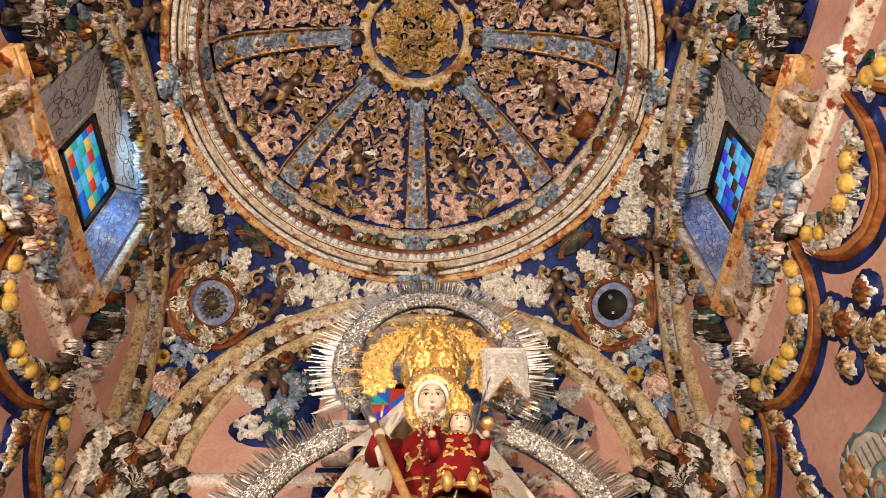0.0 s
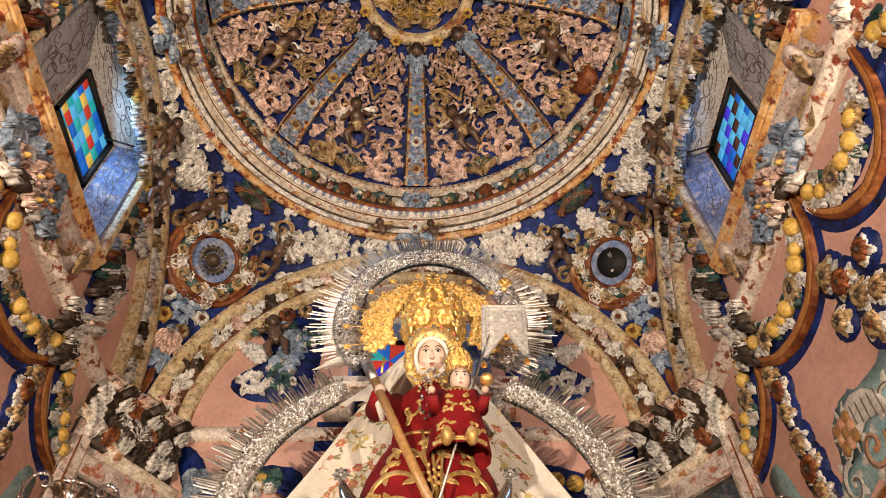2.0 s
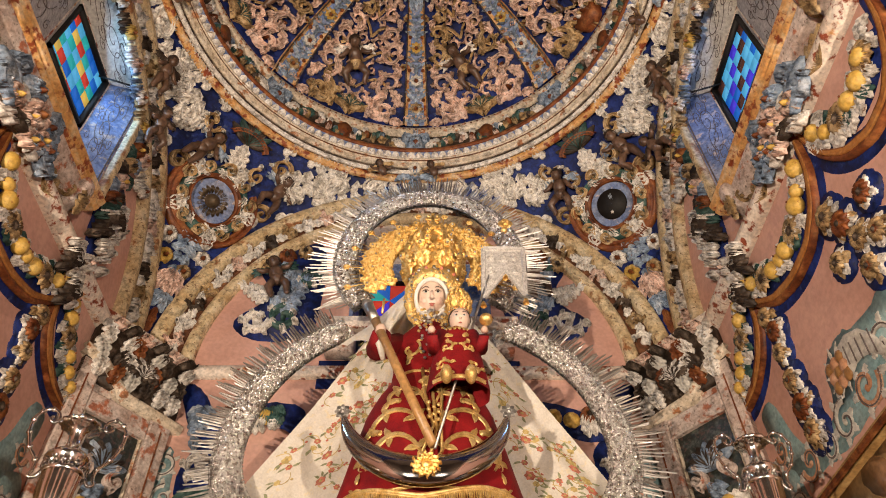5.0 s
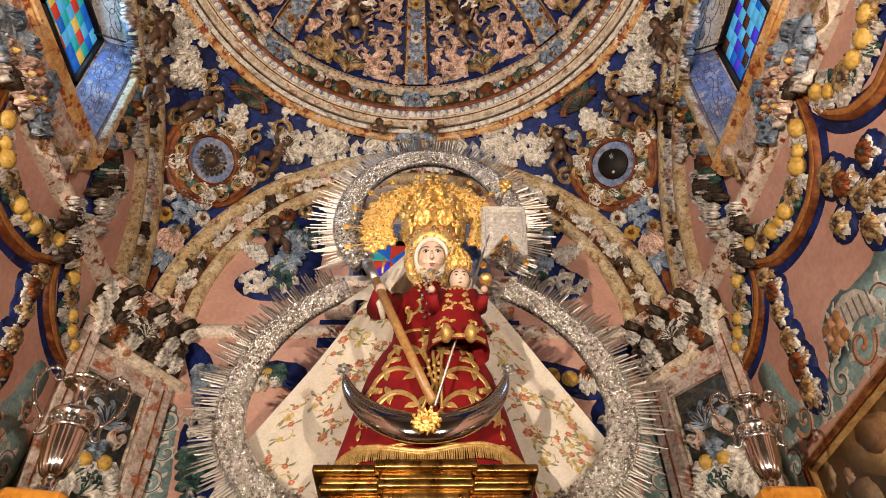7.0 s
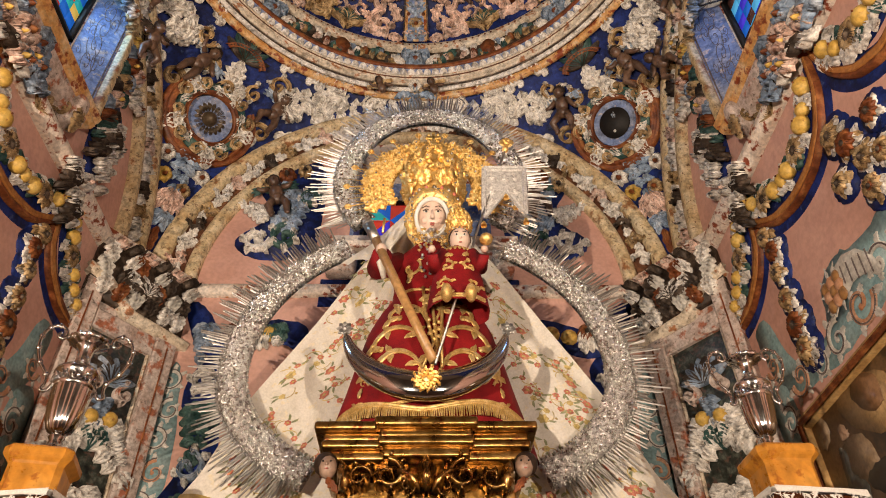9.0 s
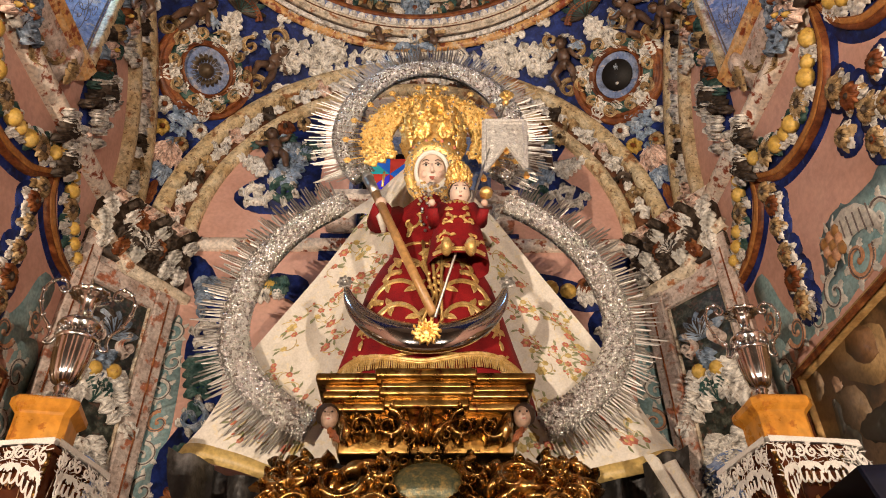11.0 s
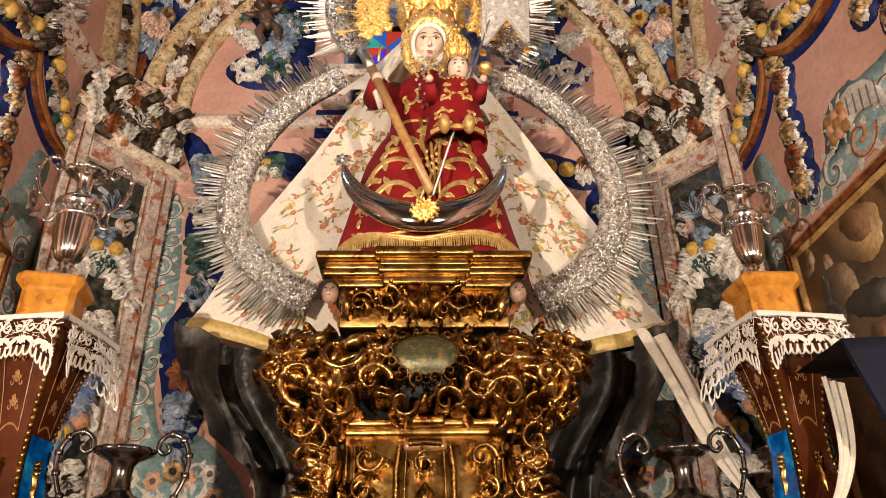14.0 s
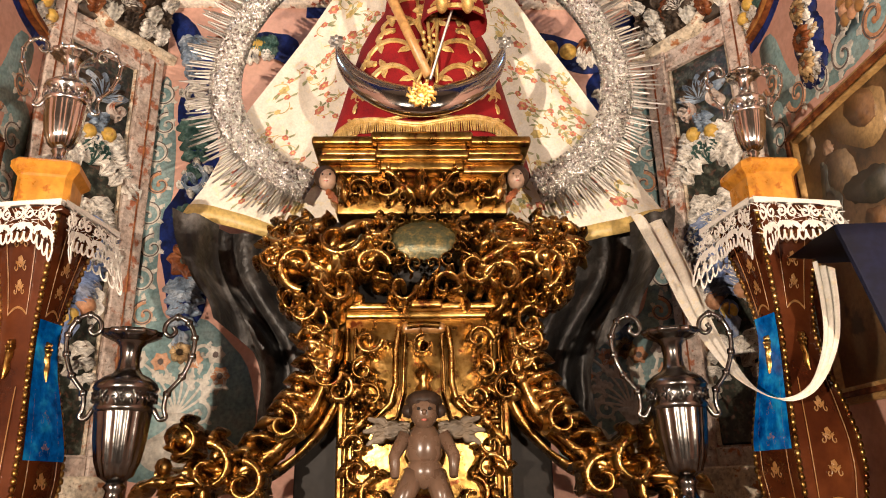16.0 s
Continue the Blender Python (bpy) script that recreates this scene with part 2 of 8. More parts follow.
# carving too fine to pick apart
JOINED = {"pierced_cap", "panel_scrollwork", "acanthus_carving", "white_acanthus", "carving", "scrolls", "foliage", "flower_strip", "leafwork", "bouquet", "side_scroll", "frieze_carving", "flower_embroidery", "scroll_painting", "arch_flowers", "embroidered_flowers", "fringe",
          "dot_row", "bead_string", "lace_edging", "inlay", "lace_border", "beading", "frieze_garland", "ring_flowers", "aureole_band", "scroll_cluster", "white_leaves", "buttress_leaves", "beaded_edge"}


class Geo:
    """Collects vertices and faces, with a material for each face, for one mesh."""

    def __init__(self):
        self.v, self.f, self.m, self.mats = [], [], [], []

    def slot(self, material):
        if material not in self.mats:
            self.mats.append(material)
        return self.mats.index(material)

    def add(self, verts, faces, material):
        k, s = len(self.v), self.slot(material)
        self.v.extend(tuple(p) for p in verts)
        self.f.extend(tuple(i + k for i in f) for f in faces)
        self.m.extend([s] * len(faces))

    def grid(self, rows, material, close_u=False, close_v=False):
        """rows: lists of points, all of one length."""
        n, c = len(rows), len(rows[0])
        faces = []
        for i in range(n if close_v else n - 1):
            for j in range(c if close_u else c - 1):
                a, b = i * c + j, i * c + (j + 1) % c
                d, e = ((i + 1) % n) * c + j, ((i + 1) % n) * c + (j + 1) % c
                faces.append((a, b, e, d))
        self.add([p for r in rows for p in r], faces, material)

    def box(self, x0, y0, z0, x1, y1, z1, material, tf=None, bevel=0.0):
        b = min(bevel, 0.45 * min(abs(x1 - x0), abs(y1 - y0), abs(z1 - z0)))
        if b <= 0:
            p = [V(x, y, z) for z in (z0, z1) for y in (y0, y1) for x in (x0, x1)]
            q = [(0, 2, 3, 1), (4, 5, 7, 6), (0, 1, 5, 4), (1, 3, 7, 5), (3, 2, 6, 7), (2, 0, 4, 6)]
        else:
            bm = bmesh.new()
            bmesh.ops.create_cube(bm, size=1)
            for w in bm.verts:
                w.co = V((x0 + x1) / 2 + w.co.x * (x1 - x0), (y0 + y1) / 2 + w.co.y * (y1 - y0), (z0 + z1) / 2 + w.co.z * (z1 - z0))
            bmesh.ops.bevel(bm, geom=bm.edges, offset=b, segments=2, affect="EDGES", profile=0.5)
            bm.verts.index_update()
            p, q = [w.co.copy() for w in bm.verts], [[w.index for w in f.verts] for f in bm.faces]
            bm.free()
        self.add([tf(w) if tf else w for w in p], q, material)

    def lathe(self, profile, material, at=(0, 0, 0), n=32, tf=None, flute=0.0, flutes=0):
        """profile: (radius, height) from the bottom to the top."""
        rows = []
        for r, z in profile:
            row = []
            for i in range(n):
                a = 2 * math.pi * i / n
                q = r * (1 + flute * math.cos(flutes * a)) if flutes else r
                w = V(at[0] + q * math.cos(a), at[1] + q * math.sin(a), at[2] + z)
                row.append(tf(w) if tf else w)
            rows.append(row)
        self.grid(rows, material, close_u=True)

    def ball(self, c, r, material, n=8, squash=(1, 1, 1), turn=None):
        rows = []
        for i in range(n // 2 + 1):
            t = math.pi * i / (n // 2)
            row = []
            for j in range(n):
                a = 2 * math.pi * j / n
                w = V(r * math.sin(t) * math.cos(a) * squash[0], r * math.sin(t) * math.sin(a) * squash[1], -r * math.cos(t) * squash[2])
                row.append(Vector(c) + (turn @ w if turn else w))
            rows.append(row)
        self.grid(rows, material, close_u=True)

    def tube(self, pts, radii, material, n=8, cap=True):
        """A round rod along points; radii: one number or one for each point."""
        pts = [Vector(p) for p in pts]
        if not isinstance(radii, (list, tuple)):
            radii = [radii] * len(pts)
        rows, ref = [], None
        for i, p in enumerate(pts):
            d = (pts[min(i + 1, len(pts) - 1)] - pts[max(i - 1, 0)]).normalized()
            if ref is None:
                ref = d.orthogonal().normalized()
            ref = (ref - d * ref.dot(d)).normalized()
            s = d.cross(ref)
            rows.append([p + radii[i] * (math.cos(2 * math.pi * k / n) * ref + math.sin(2 * math.pi * k / n) * s) for k in range(n)])
        if cap:
            rows = [[pts[0]] * n] + rows + [[pts[-1]] * n]
        self.grid(rows, material, close_u=True)

    def obj(self, name, parent=None, label="", smooth=True):
        me = bpy.data.meshes.new(name)
        me.from_pydata(self.v, [], self.f)
        for m in self.mats:
            me.materials.append(m)
        me.polygons.foreach_set("material_index", self.m)
        me.polygons.foreach_set("use_smooth", [smooth] * len(self.f))
        me.update()
        ob = new(name, me)
        if parent is not None:
            ob.parent = parent
        if label:
            ob["label"] = label
        if name in JOINED:
            ob["kind"] = "stuff"
        return ob


def plane(o, u, v):
    """Maps (u, v, h) onto a flat face with origin o; h goes along u x v."""
    o, u, v = Vector(o), Vector(u).normalized(), Vector(v).normalized()
    n = u.cross(v)
    return lambda a, b, h: o + a * u + b * v + h * n


def smooth(pts, k=4):
    """Catmull-Rom points through pts."""
    out, n = [], len(pts)
    for i in range(n - 1):
        p0, p1, p2, p3 = (Vector(pts[min(max(i + q, 0), n - 1)]) for q in (-1, 0, 1, 2))
        for j in range(k):
            t = j / k
            out.append(0.5 * (2 * p1 + (p2 - p0) * t + (2 * p0 - 5 * p1 + 4 * p2 - p3) * t * t + (3 * p1 - p0 - 3 * p2 + p3) * t ** 3))
    return out + [Vector(pts[-1])]


def shifted(m, x, y, deg=0.0, sx=1.0, sy=1.0):
    c, s = math.cos(radians(deg)), math.sin(radians(deg))
    return lambda a, b, h: m(x + c * a * sx - s * b * sy, y + s * a * sx + c * b * sy, h)


# ---- carved ornament, drawn in (u, v) on any surface with relief h ----
RIDGED = ((-1, 0.2), (-0.72, 1.1), (-0.36, 0.3), (0, 1.0), (0.36, 0.3), (0.72, 1.1), (1, 0.2))
ROUNDED = ((-1, 0.0), (-0.78, 0.55), (-0.42, 0.95), (0, 1.1), (0.42, 0.95), (0.78, 0.55), (1, 0.0))


def leaf(g, m, x, y, deg, length, width, h, material, curl=0.0, n=12, lobes=3.5):
    """A serrated acanthus leaf with a raised midrib (smooth and swelling where gilt), bending by curl degrees."""
    gilt = material in (GOLD, GOLDFLAT)
    section = ROUNDED if gilt else RIDGED
    if gilt:
        lobes = min(lobes, 2.0)
    a, rows, p, q = radians(deg), [], x, y
    for i in range(n + 1):
        s = i / n
        saw = 0.42 + 0.58 * abs(math.sin(s * lobes * math.pi))
        w = width * (math.sin(math.pi * min(1, s * 0.85 + 0.12)) ** 0.8) * saw * 0.5
        lift = h * (0.35 + 0.65 * math.sin(math.pi * min(1, 0.15 + 0.8 * s)))
        ca, sa = math.cos(a), math.sin(a)
        rows.append([m(p - sa * w * k, q + ca * w * k, lift * z) for k, z in section])
        p, q = p + ca * length / n, q + sa * length / n
        a += radians(curl) / n
    g.grid(rows, material)


def ribbon(g, m, pts, widths, h, material):
    """A half-round band along (u, v) points."""
    rows = []
    for i, (x, y) in enumerate(pts):
        x0, y0 = pts[max(i - 1, 0)]
        x1, y1 = pts[min(i + 1, len(pts) - 1)]
        d = math.hypot(x1 - x0, y1 - y0) or 1
        nx, ny = -(y1 - y0) / d, (x1 - x0) / d
        w = widths[i] if isinstance(widths, (list, tuple)) else widths
        rows.append([m(x + nx * w * k / 2, y + ny * w * k / 2, h * z) for k, z in (((-1, 0.0), (-0.75, 0.65), (-0.3, 0.98), (0.3, 1.0), (0.75, 0.7), (1, 0.0)) if material in (GOLD, GOLDFLAT) else ((-1, 0.0), (-0.78, 1.05), (-0.2, 0.6), (0.25, 0.85), (0.78, 1.1), (1, 0.0)))])
    g.grid(rows, material)


def dome_knob(g, m, x, y, r, h, material, n=8):
    rows = []
    for i in range(4):
        t = math.pi / 2 * i / 3
        rows.append([m(x + r * math.cos(t) * math.cos(2 * math.pi * j / n), y + r * math.cos(t) * math.sin(2 * math.pi * j / n), h * math.sin(t)) for j in range(n)])
    g.grid(rows, material, close_u=True)


def spiral(x, y, r, a0, turns, sgn, n=22, inner=0.12):
    out = []
    for i in range(n + 1):
        s = i / n
        q = r * (1 - s * (1 - inner))
        a = radians(a0) + sgn * 2 * math.pi * turns * s
        out.append((x + q * math.cos(a), y + q * math.sin(a)))
    return out


def volute(g, m, x, y, r, a0, sgn, material, h=0.03, turns=1.25, leaves=5, leafmat=None, core=None, lw=1.0, fat=1.0):
    """A leafy scroll: a spiral stem with acanthus lobes on its outer side and a knob at its eye."""
    pts = spiral(x, y, r, a0, turns, sgn)
    n = len(pts)
    ribbon(g, m, pts, [r * fat * (0.34 - 0.2 * i / n) for i in range(n)], h, material)
    for k in range(leaves):
        i = int(n * 0.75 * k / leaves)
        px, py = pts[i]
        out = math.degrees(math.atan2(py - y, px - x))
        leaf(g, m, px, py, out + sgn * 55, r * (0.75 - 0.35 * k / leaves), r * 0.46 * lw, h * 1.15, leafmat or material, -sgn * 85)
    dome_knob(g, m, pts[-1][0], pts[-1][1], r * 0.17, h * 1.3, core or material)


def blossom(g, m, x, y, r, h, petalmat, coremat, petals=8, deg=0.0):
    for k in range(petals):
        a = deg + 360 * k / petals
        leaf(g, m, x + 0.25 * r * math.cos(radians(a)), y + 0.25 * r * math.sin(radians(a)), a, r * 0.8, r * 5.2 / petals, h, petalmat, 0, 5, 1.0)
    dome_knob(g, m, x, y, r * 0.38, h * 1.3, coremat, 10)


def spray(g, m, x, y, deg, length, h, material, pairs=4, width=0.5, curl=0.0):
    """A leafy branch with paired leaves."""
    a, p, q = radians(deg), x, y
    for k in range(pairs):
        s = 1 - 0.5 * k / pairs
        for sg in (-1, 1):
            leaf(g, m, p, q, math.degrees(a) + sg * 48, length * 0.42 * s, length * 0.2 * s * width * 2, h, material, sg * 40, 7, 2.5)
        p, q = p + math.cos(a) * length / pairs * 0.85, q + math.sin(a) * length / pairs * 0.85
        a += radians(curl) / pairs
    leaf(g, m, p, q, math.degrees(a), length * 0.35, length * 0.2 * width * 2, h, material, 0, 7, 2.5)


def blob(g, m, pts, h, material, wob=0.0, seed=0):
    """A flat raised patch with a smooth outline round the given few knots (Catmull-Rom), a little uneven."""
    rnd, out, n = random.Random(seed), [], len(pts)
    for i in range(n):
        p0, p1, p2, p3 = (Vector((*pts[(i + k) % n], 0)) for k in (-1, 0, 1, 2))
        for k in range(6):
            t = k / 6
            p = 0.5 * (2 * p1 + (p2 - p0) * t + (2 * p0 - 5 * p1 + 4 * p2 - p3) * t * t + (3 * p1 - p0 - 3 * p2 + p3) * t ** 3)
            out.append((p.x + rnd.uniform(-wob, wob), p.y + rnd.uniform(-wob, wob)))
    k = len(out)
    g.add([m(x, y, h) for x, y in out] + [m(x, y, 0) for x, y in out], [tuple(range(k))] + [(i, k + i, k + (i + 1) % k, (i + 1) % k) for i in range(k)], material)


def cherub(g, at, size, face, material=None, hair=None, pose_seed=0, wings=None, cloth=None, half=False, still=False):
    """A small carved winged figure as plain rounded shapes: face is the way it faces, size its height."""
    rnd = random.Random(pose_seed)
    f = Vector(face).normalized()
    up = V(0, 0, 1)
    up = (up - f * up.dot(f)).normalized()
    s = up.cross(f)
    rot = Matrix((s, f, up)).transposed()
    roll = Matrix.Rotation(0.0 if still else rnd.uniform(-0.5, 0.5), 3, "Y")
    tf = lambda x, y, z: Vector(at) + rot @ (roll @ V(x, y, z)) * size
    mt = material or SKIN
    tr = rot @ roll
    g.ball(tf(0, 0.06, 0.80), 0.115 * size, mt, 10, (0.9, 0.95, 1.08), tr)
    g.ball(tf(0, 0.035, 0.835), 0.125 * size, hair or HAIR, 10, (1, 0.95, 1.0), tr)
    g.ball(tf(0, 0.175, 0.79), 0.022 * size, mt, 6)
    g.ball(tf(0, 0.02, 0.56), 0.135 * size, mt, 10, (1, 0.8, 1.3), tr)
    if not half:
        g.ball(tf(0, 0.03, 0.40), 0.13 * size, cloth or mt, 10, (1, 0.85, 0.95), tr)
        for sg in (-1, 1):
            k = rnd.uniform(0.0, 0.16)
            g.tube([tf(sg * 0.07, 0.03, 0.38), tf(sg * (0.09 + k), 0.09, 0.22), tf(sg * (0.10 + k * 0.5), 0.03, 0.05), tf(sg * (0.11 + k * 0.5), 0.09, 0.01)],
                   [0.085 * size, 0.075 * size, 0.05 * size, 0.03 * size], mt, 8)
    for sg in (-1, 1):
        k = rnd.uniform(-0.2, 0.22)
        arm = [tf(sg * 0.13, 0.02, 0.65), tf(sg * 0.21, 0.05, 0.5), tf(sg * 0.2, 0.12, 0.36)] if still else [tf(sg * 0.12, 0.02, 0.66), tf(sg * 0.24, 0.06, 0.60 + k * 0.5), tf(sg * 0.32, 0.10, 0.62 + k)]
        g.tube(arm, [0.055 * size, 0.045 * size, 0.03 * size], mt, 7)
        if wings:
            mm = plane(tf(sg * 0.1, -0.03, 0.62), tr @ V(sg, 0, 0), tr @ V(0, 0, 1))
            for j in range(3):
                leaf(g, mm, 0, 0.02 * j, 35 - 25 * j, 0.34 * size, 0.13 * size, sg * 0.05 * size, wings, -20)


def thing(name, at=(0, 0, 0), label="", category="", group="", kind=""):
    e = new(name)
    e.location = at
    return tagged(e, label, category, group, kind)
# ---- the room: a square chapel under a dome ----
CX, YC, A = -0.068, 1.72, 1.68
D = YC + A                      # front wall
XL, XR = CX - A, CX + A         # side walls
E0 = EYE
ZS = E0 + 2.67                  # springing of the arches
RS = 2.313                      # sphere of the pendentives
RIM = 1.55
ZR = ZS + math.sqrt(RS ** 2 - RIM ** 2)
TOP = E0 + 4.5
WIN = {"L": (1.25, 2.37, E0 + 3.0, E0 + 4.02), "R": (1.25, 2.37, E0 + 3.0, E0 + 4.02)}
GLASS = (1.74, 2.24, E0 + 3.42, E0 + 3.90)

floor = Geo()
floor.box(-2.6, -4.2, -0.12, 2.5, 4.0, 0.0, FLOORT)
tagged(floor.obj("floor", smooth=False), "brown tiled chapel floor", "floor", kind="structure")


def side_wall(name, x, sg):
    y0, y1, z0, z1 = WIN["L"]
    g, t = Geo(), 0.42
    xa, xb = sorted((x, x + sg * t))
    g.box(xa, -0.0, 0, xb, y0, TOP, PINK)
    g.box(xa, y1, 0, xb, D + 0.4, TOP, PINK)
    g.box(xa, y0, 0, xb, y1, z0, PINK)
    g.box(xa, y0, z1, xb, y1, TOP, PINK)
    return tagged(g.obj(name, smooth=False), "salmon pink plaster wall with a deep window niche", "wall", kind="structure")


wall_left, wall_right = side_wall("wall_west", XL, -1), side_wall("wall_east", XR, 1)
NICHE = (-0.47, 0.43, E0 + 2.75, E0 + 3.95)
g = Geo()
g.box(XL, D, 0, NICHE[0], D + 0.4, TOP, PINK)
g.box(NICHE[1], D, 0, XR, D + 0.4, TOP, PINK)
g.box(NICHE[0], D, 0, NICHE[1], D + 0.4, NICHE[2], PINK)
g.box(NICHE[0], D, NICHE[3], NICHE[1], D + 0.4, TOP, PINK)
wall_front = tagged(g.obj("wall_north", smooth=False), "salmon pink plaster end wall with a niche", "wall", kind="structure")
g = Geo()
g.box(NICHE[0] - 0.1, D + 0.36, NICHE[2] - 0.1, NICHE[1] + 0.1, D + 0.46, NICHE[3] + 0.1, PALEBLUE)
g.box(NICHE[0] - 0.004, D - 0.003, NICHE[2], NICHE[0] + 0.02, D + 0.36, NICHE[3], PALEBLUE)
g.box(NICHE[1] - 0.02, D - 0.003, NICHE[2], NICHE[1] + 0.004, D + 0.36, NICHE[3], PALEBLUE)
g.box(NICHE[0] - 0.004, D - 0.003, NICHE[2] - 0.02, NICHE[1] + 0.004, D + 0.36, NICHE[2] + 0.012, CREAM)
g.box(NICHE[0] + 0.02, D - 0.003, NICHE[3] - 0.03, NICHE[1] - 0.02, D + 0.36, NICHE[3] + 0.004, REDMARB)
tagged(g.obj("niche_lining", smooth=False), "worn blue painted lining of the wall niche", "niche", kind="structure")

# added enclosure behind the camera, unseen; its dark walls cut the fill light
ENCLOSURE = mat("unseen_dim_brown", [(0.06, 0.04, 0.03), (0.11, 0.075, 0.055)], 3, 0.7)
g = Geo()
g.box(-2.6, -4.2, 0, 2.5, -4.0, 6.3, ENCLOSURE)
g.box(-2.6, -4.0, 0, -2.4, 0, 6.3, ENCLOSURE)
g.box(2.3, -4.0, 0, 2.5, 0, 6.3, ENCLOSURE)
g.box(-2.6, -4.0, 6.3, 2.5, 0, 6.5, ENCLOSURE)
# two strips close the gaps where sky light came in
g.box(-2.4, -0.08, 0, XL - 0.3, 0.0, 6.3, ENCLOSURE)
g.box(XR + 0.3, -0.08, 0, 2.3, 0.0, 6.3, ENCLOSURE)
tagged(g.obj("unseen_rear_walls", smooth=False), "plain dim brown walls added behind the camera, unseen", "wall", kind="structure")
# unseen closing piece, set high so the floods pass below it
g = Geo()
g.box(XL - 0.9, 0.0, 5.75, XR + 0.9, 0.1, TOP + 0.3, PINK)
tagged(g.obj("lintel", smooth=False), "plain plaster strip added above the camera, unseen", "wall", kind="structure")


# brown-orange ground, darkened in colour for the shade between the carvings
ARCHGROUND = mat("shaded_brown_orange_ground", [(0.045, 0.018, 0.010), (0.12, 0.045, 0.02), (0.28, 0.13, 0.06)], 12, 0.6)


# ---- arches: a flat band with two yellow mouldings and a carved strip between ----
def arch(name, m):
    """m maps (u, v, h) on the wall; u from the arch's middle, v from the springing."""
    th = thing(name, label="cream marbled arch band with carved acanthus strip", category="arch", kind="structure")
    n = 48
    for nm, r0, r1, h, mt in (("outer_moulding", 1.50, 1.60, 0.075, YELLOWMOULD), ("inner_moulding", 1.29, 1.37, 0.06, YELLOWMOULD), ("carved_strip", 1.36, 1.51, 0.02, ARCHGROUND)):
        g, rows = Geo(), []
        for i in range(n + 1):
            a = math.pi * i / n
            c, s = math.cos(a), math.sin(a)
            prof = [(r0, 0), (r0, h * 0.7), (r0 * 0.8 + r1 * 0.2, h), (r0 * 0.2 + r1 * 0.8, h), (r1, h * 0.7), (r1, 0)]
            rows.append([m(r * c, r * s, q) for r, q in prof])
        g.grid(rows, mt)
        g.obj(nm, th)
    g = Geo()
    k = 30
    for i in range(k):
        a = 4 + 172 * (i + 0.5) / k
        mm = shifted(m, 1.435 * math.cos(radians(a)), 1.435 * math.sin(radians(a)), a + 90)
        sg = 1 if i % 2 else -1
        volute(g, lambda p, q, h: mm(p, q, h + 0.02), 0, 0, 0.052, -90 * sg, sg, (WHITE, OCHRE, DARKLEAF, WHITE, SALMON)[i % 5], 0.05, 1.1, 4)
        leaf(g, lambda p, q, h: mm(p, q, h + 0.02), 0.03, 0, 20 * sg, 0.12, 0.06, 0.045, WHITE, -60 * sg)
    g.obj("acanthus_carving", th)
    return th


front_m = plane((CX, D, ZS), (1, 0, 0), (0, 0, 1))
front_map = lambda u, v, h: front_m(u, v, h)
left_map = plane((XL, YC, ZS), (0, 1, 0), (0, 0, 1))
right_map = plane((XR, YC, ZS), (0, -1, 0), (0, 0, 1))
arch("arch_north", front_map)
arch("arch_west", left_map)
arch("arch_east", right_map)


# ---- pendentives ----
def sphere_pt(az, el, h=0.0):
    r = RS - h
    return V(CX + r * math.cos(el) * math.cos(az), YC + r * math.cos(el) * math.sin(az), ZS + r * math.sin(el))


def pendentive(name, quadrant):
    g, rows, n, k = Geo(), [], 40, 18
    top = math.asin((ZR - ZS) / RS)
    for i in range(n + 1):
        az = math.pi / 2 * (quadrant + i / n)
        c = max(abs(math.cos(az)), abs(math.sin(az)))
        low = math.acos(min(1, A / (RS * c))) if A / (RS * c) < 1 else 0.0
        rows.append([sphere_pt(az, low + (top - low) * j / k) for j in range(k + 1)])
    g.grid(rows, BLUE)
    return tagged(g.obj(name), "deep blue painted pendentive under the dome", "pendentive", kind="structure")


pend_r = pendentive("pendentive_northeast", 0)
pend_l = pendentive("pendentive_northwest", 1)
pendentive("pendentive_southwest", 2)
pendentive("pendentive_southeast", 3)

# ---- dome: cornice, drum frieze, eight panels and ribs, gilt boss ----
dome = thing("dome", (CX, YC, ZR), "painted blue dome with eight carved ribs", "dome", kind="structure")
R0, Z0, DR, DZ = 1.42, 0.42, 1.42, 0.56
RING = 0.40


def lathe_part(name, profile, material, label=""):
    g = Geo()
    g.lathe(profile, material, n=96)
    return g.obj(name, dome, label)


lathe_part("orange_ring", [(1.565, -0.02), (1.58, -0.05), (1.565, -0.08), (1.535, -0.08), (1.525, -0.055), (1.525, -0.02)], ORANGE)
lathe_part("dark_fillet", [(1.525, -0.02), (1.525, -0.035), (1.512, -0.035), (1.512, 0.0)], DARKLEAF)
lathe_part("bead_ring", [(1.512, 0.0), (1.512, -0.05), (1.50, -0.055), (1.488, -0.05), (1.486, -0.01)], WHITE)
lathe_part("dark_fillet", [(1.486, -0.01), (1.486, -0.025), (1.479, -0.025), (1.479, 0.01)], DARKLEAF)
lathe_part("cream_cornice", [(1.479, 0.01), (1.479, -0.015), (1.462, -0.02), (1.455, 0.0), (1.45, 0.03), (1.443, 0.03)], CREAM)
lathe_part("dark_fillet", [(1.443, 0.03), (1.443, 0.045), (1.449, 0.045)], BROWN)
lathe_part("cream_cornice", [(1.449, 0.045), (1.437, 0.045), (1.434, 0.06), (1.44, 0.065)], CREAM)
lathe_part("violet_band", [(1.452, 0.062), (1.398, 0.082)], PALEBLUE)
lathe_part("brown_fillet", [(1.398, 0.082), (1.386, 0.08), (1.382, 0.10), (1.388, 0.125), (1.45, 0.15)], BROWN)
lathe_part("drum_wall", [(1.45, 0.15), (1.45, 0.36)], DARKLEAF)
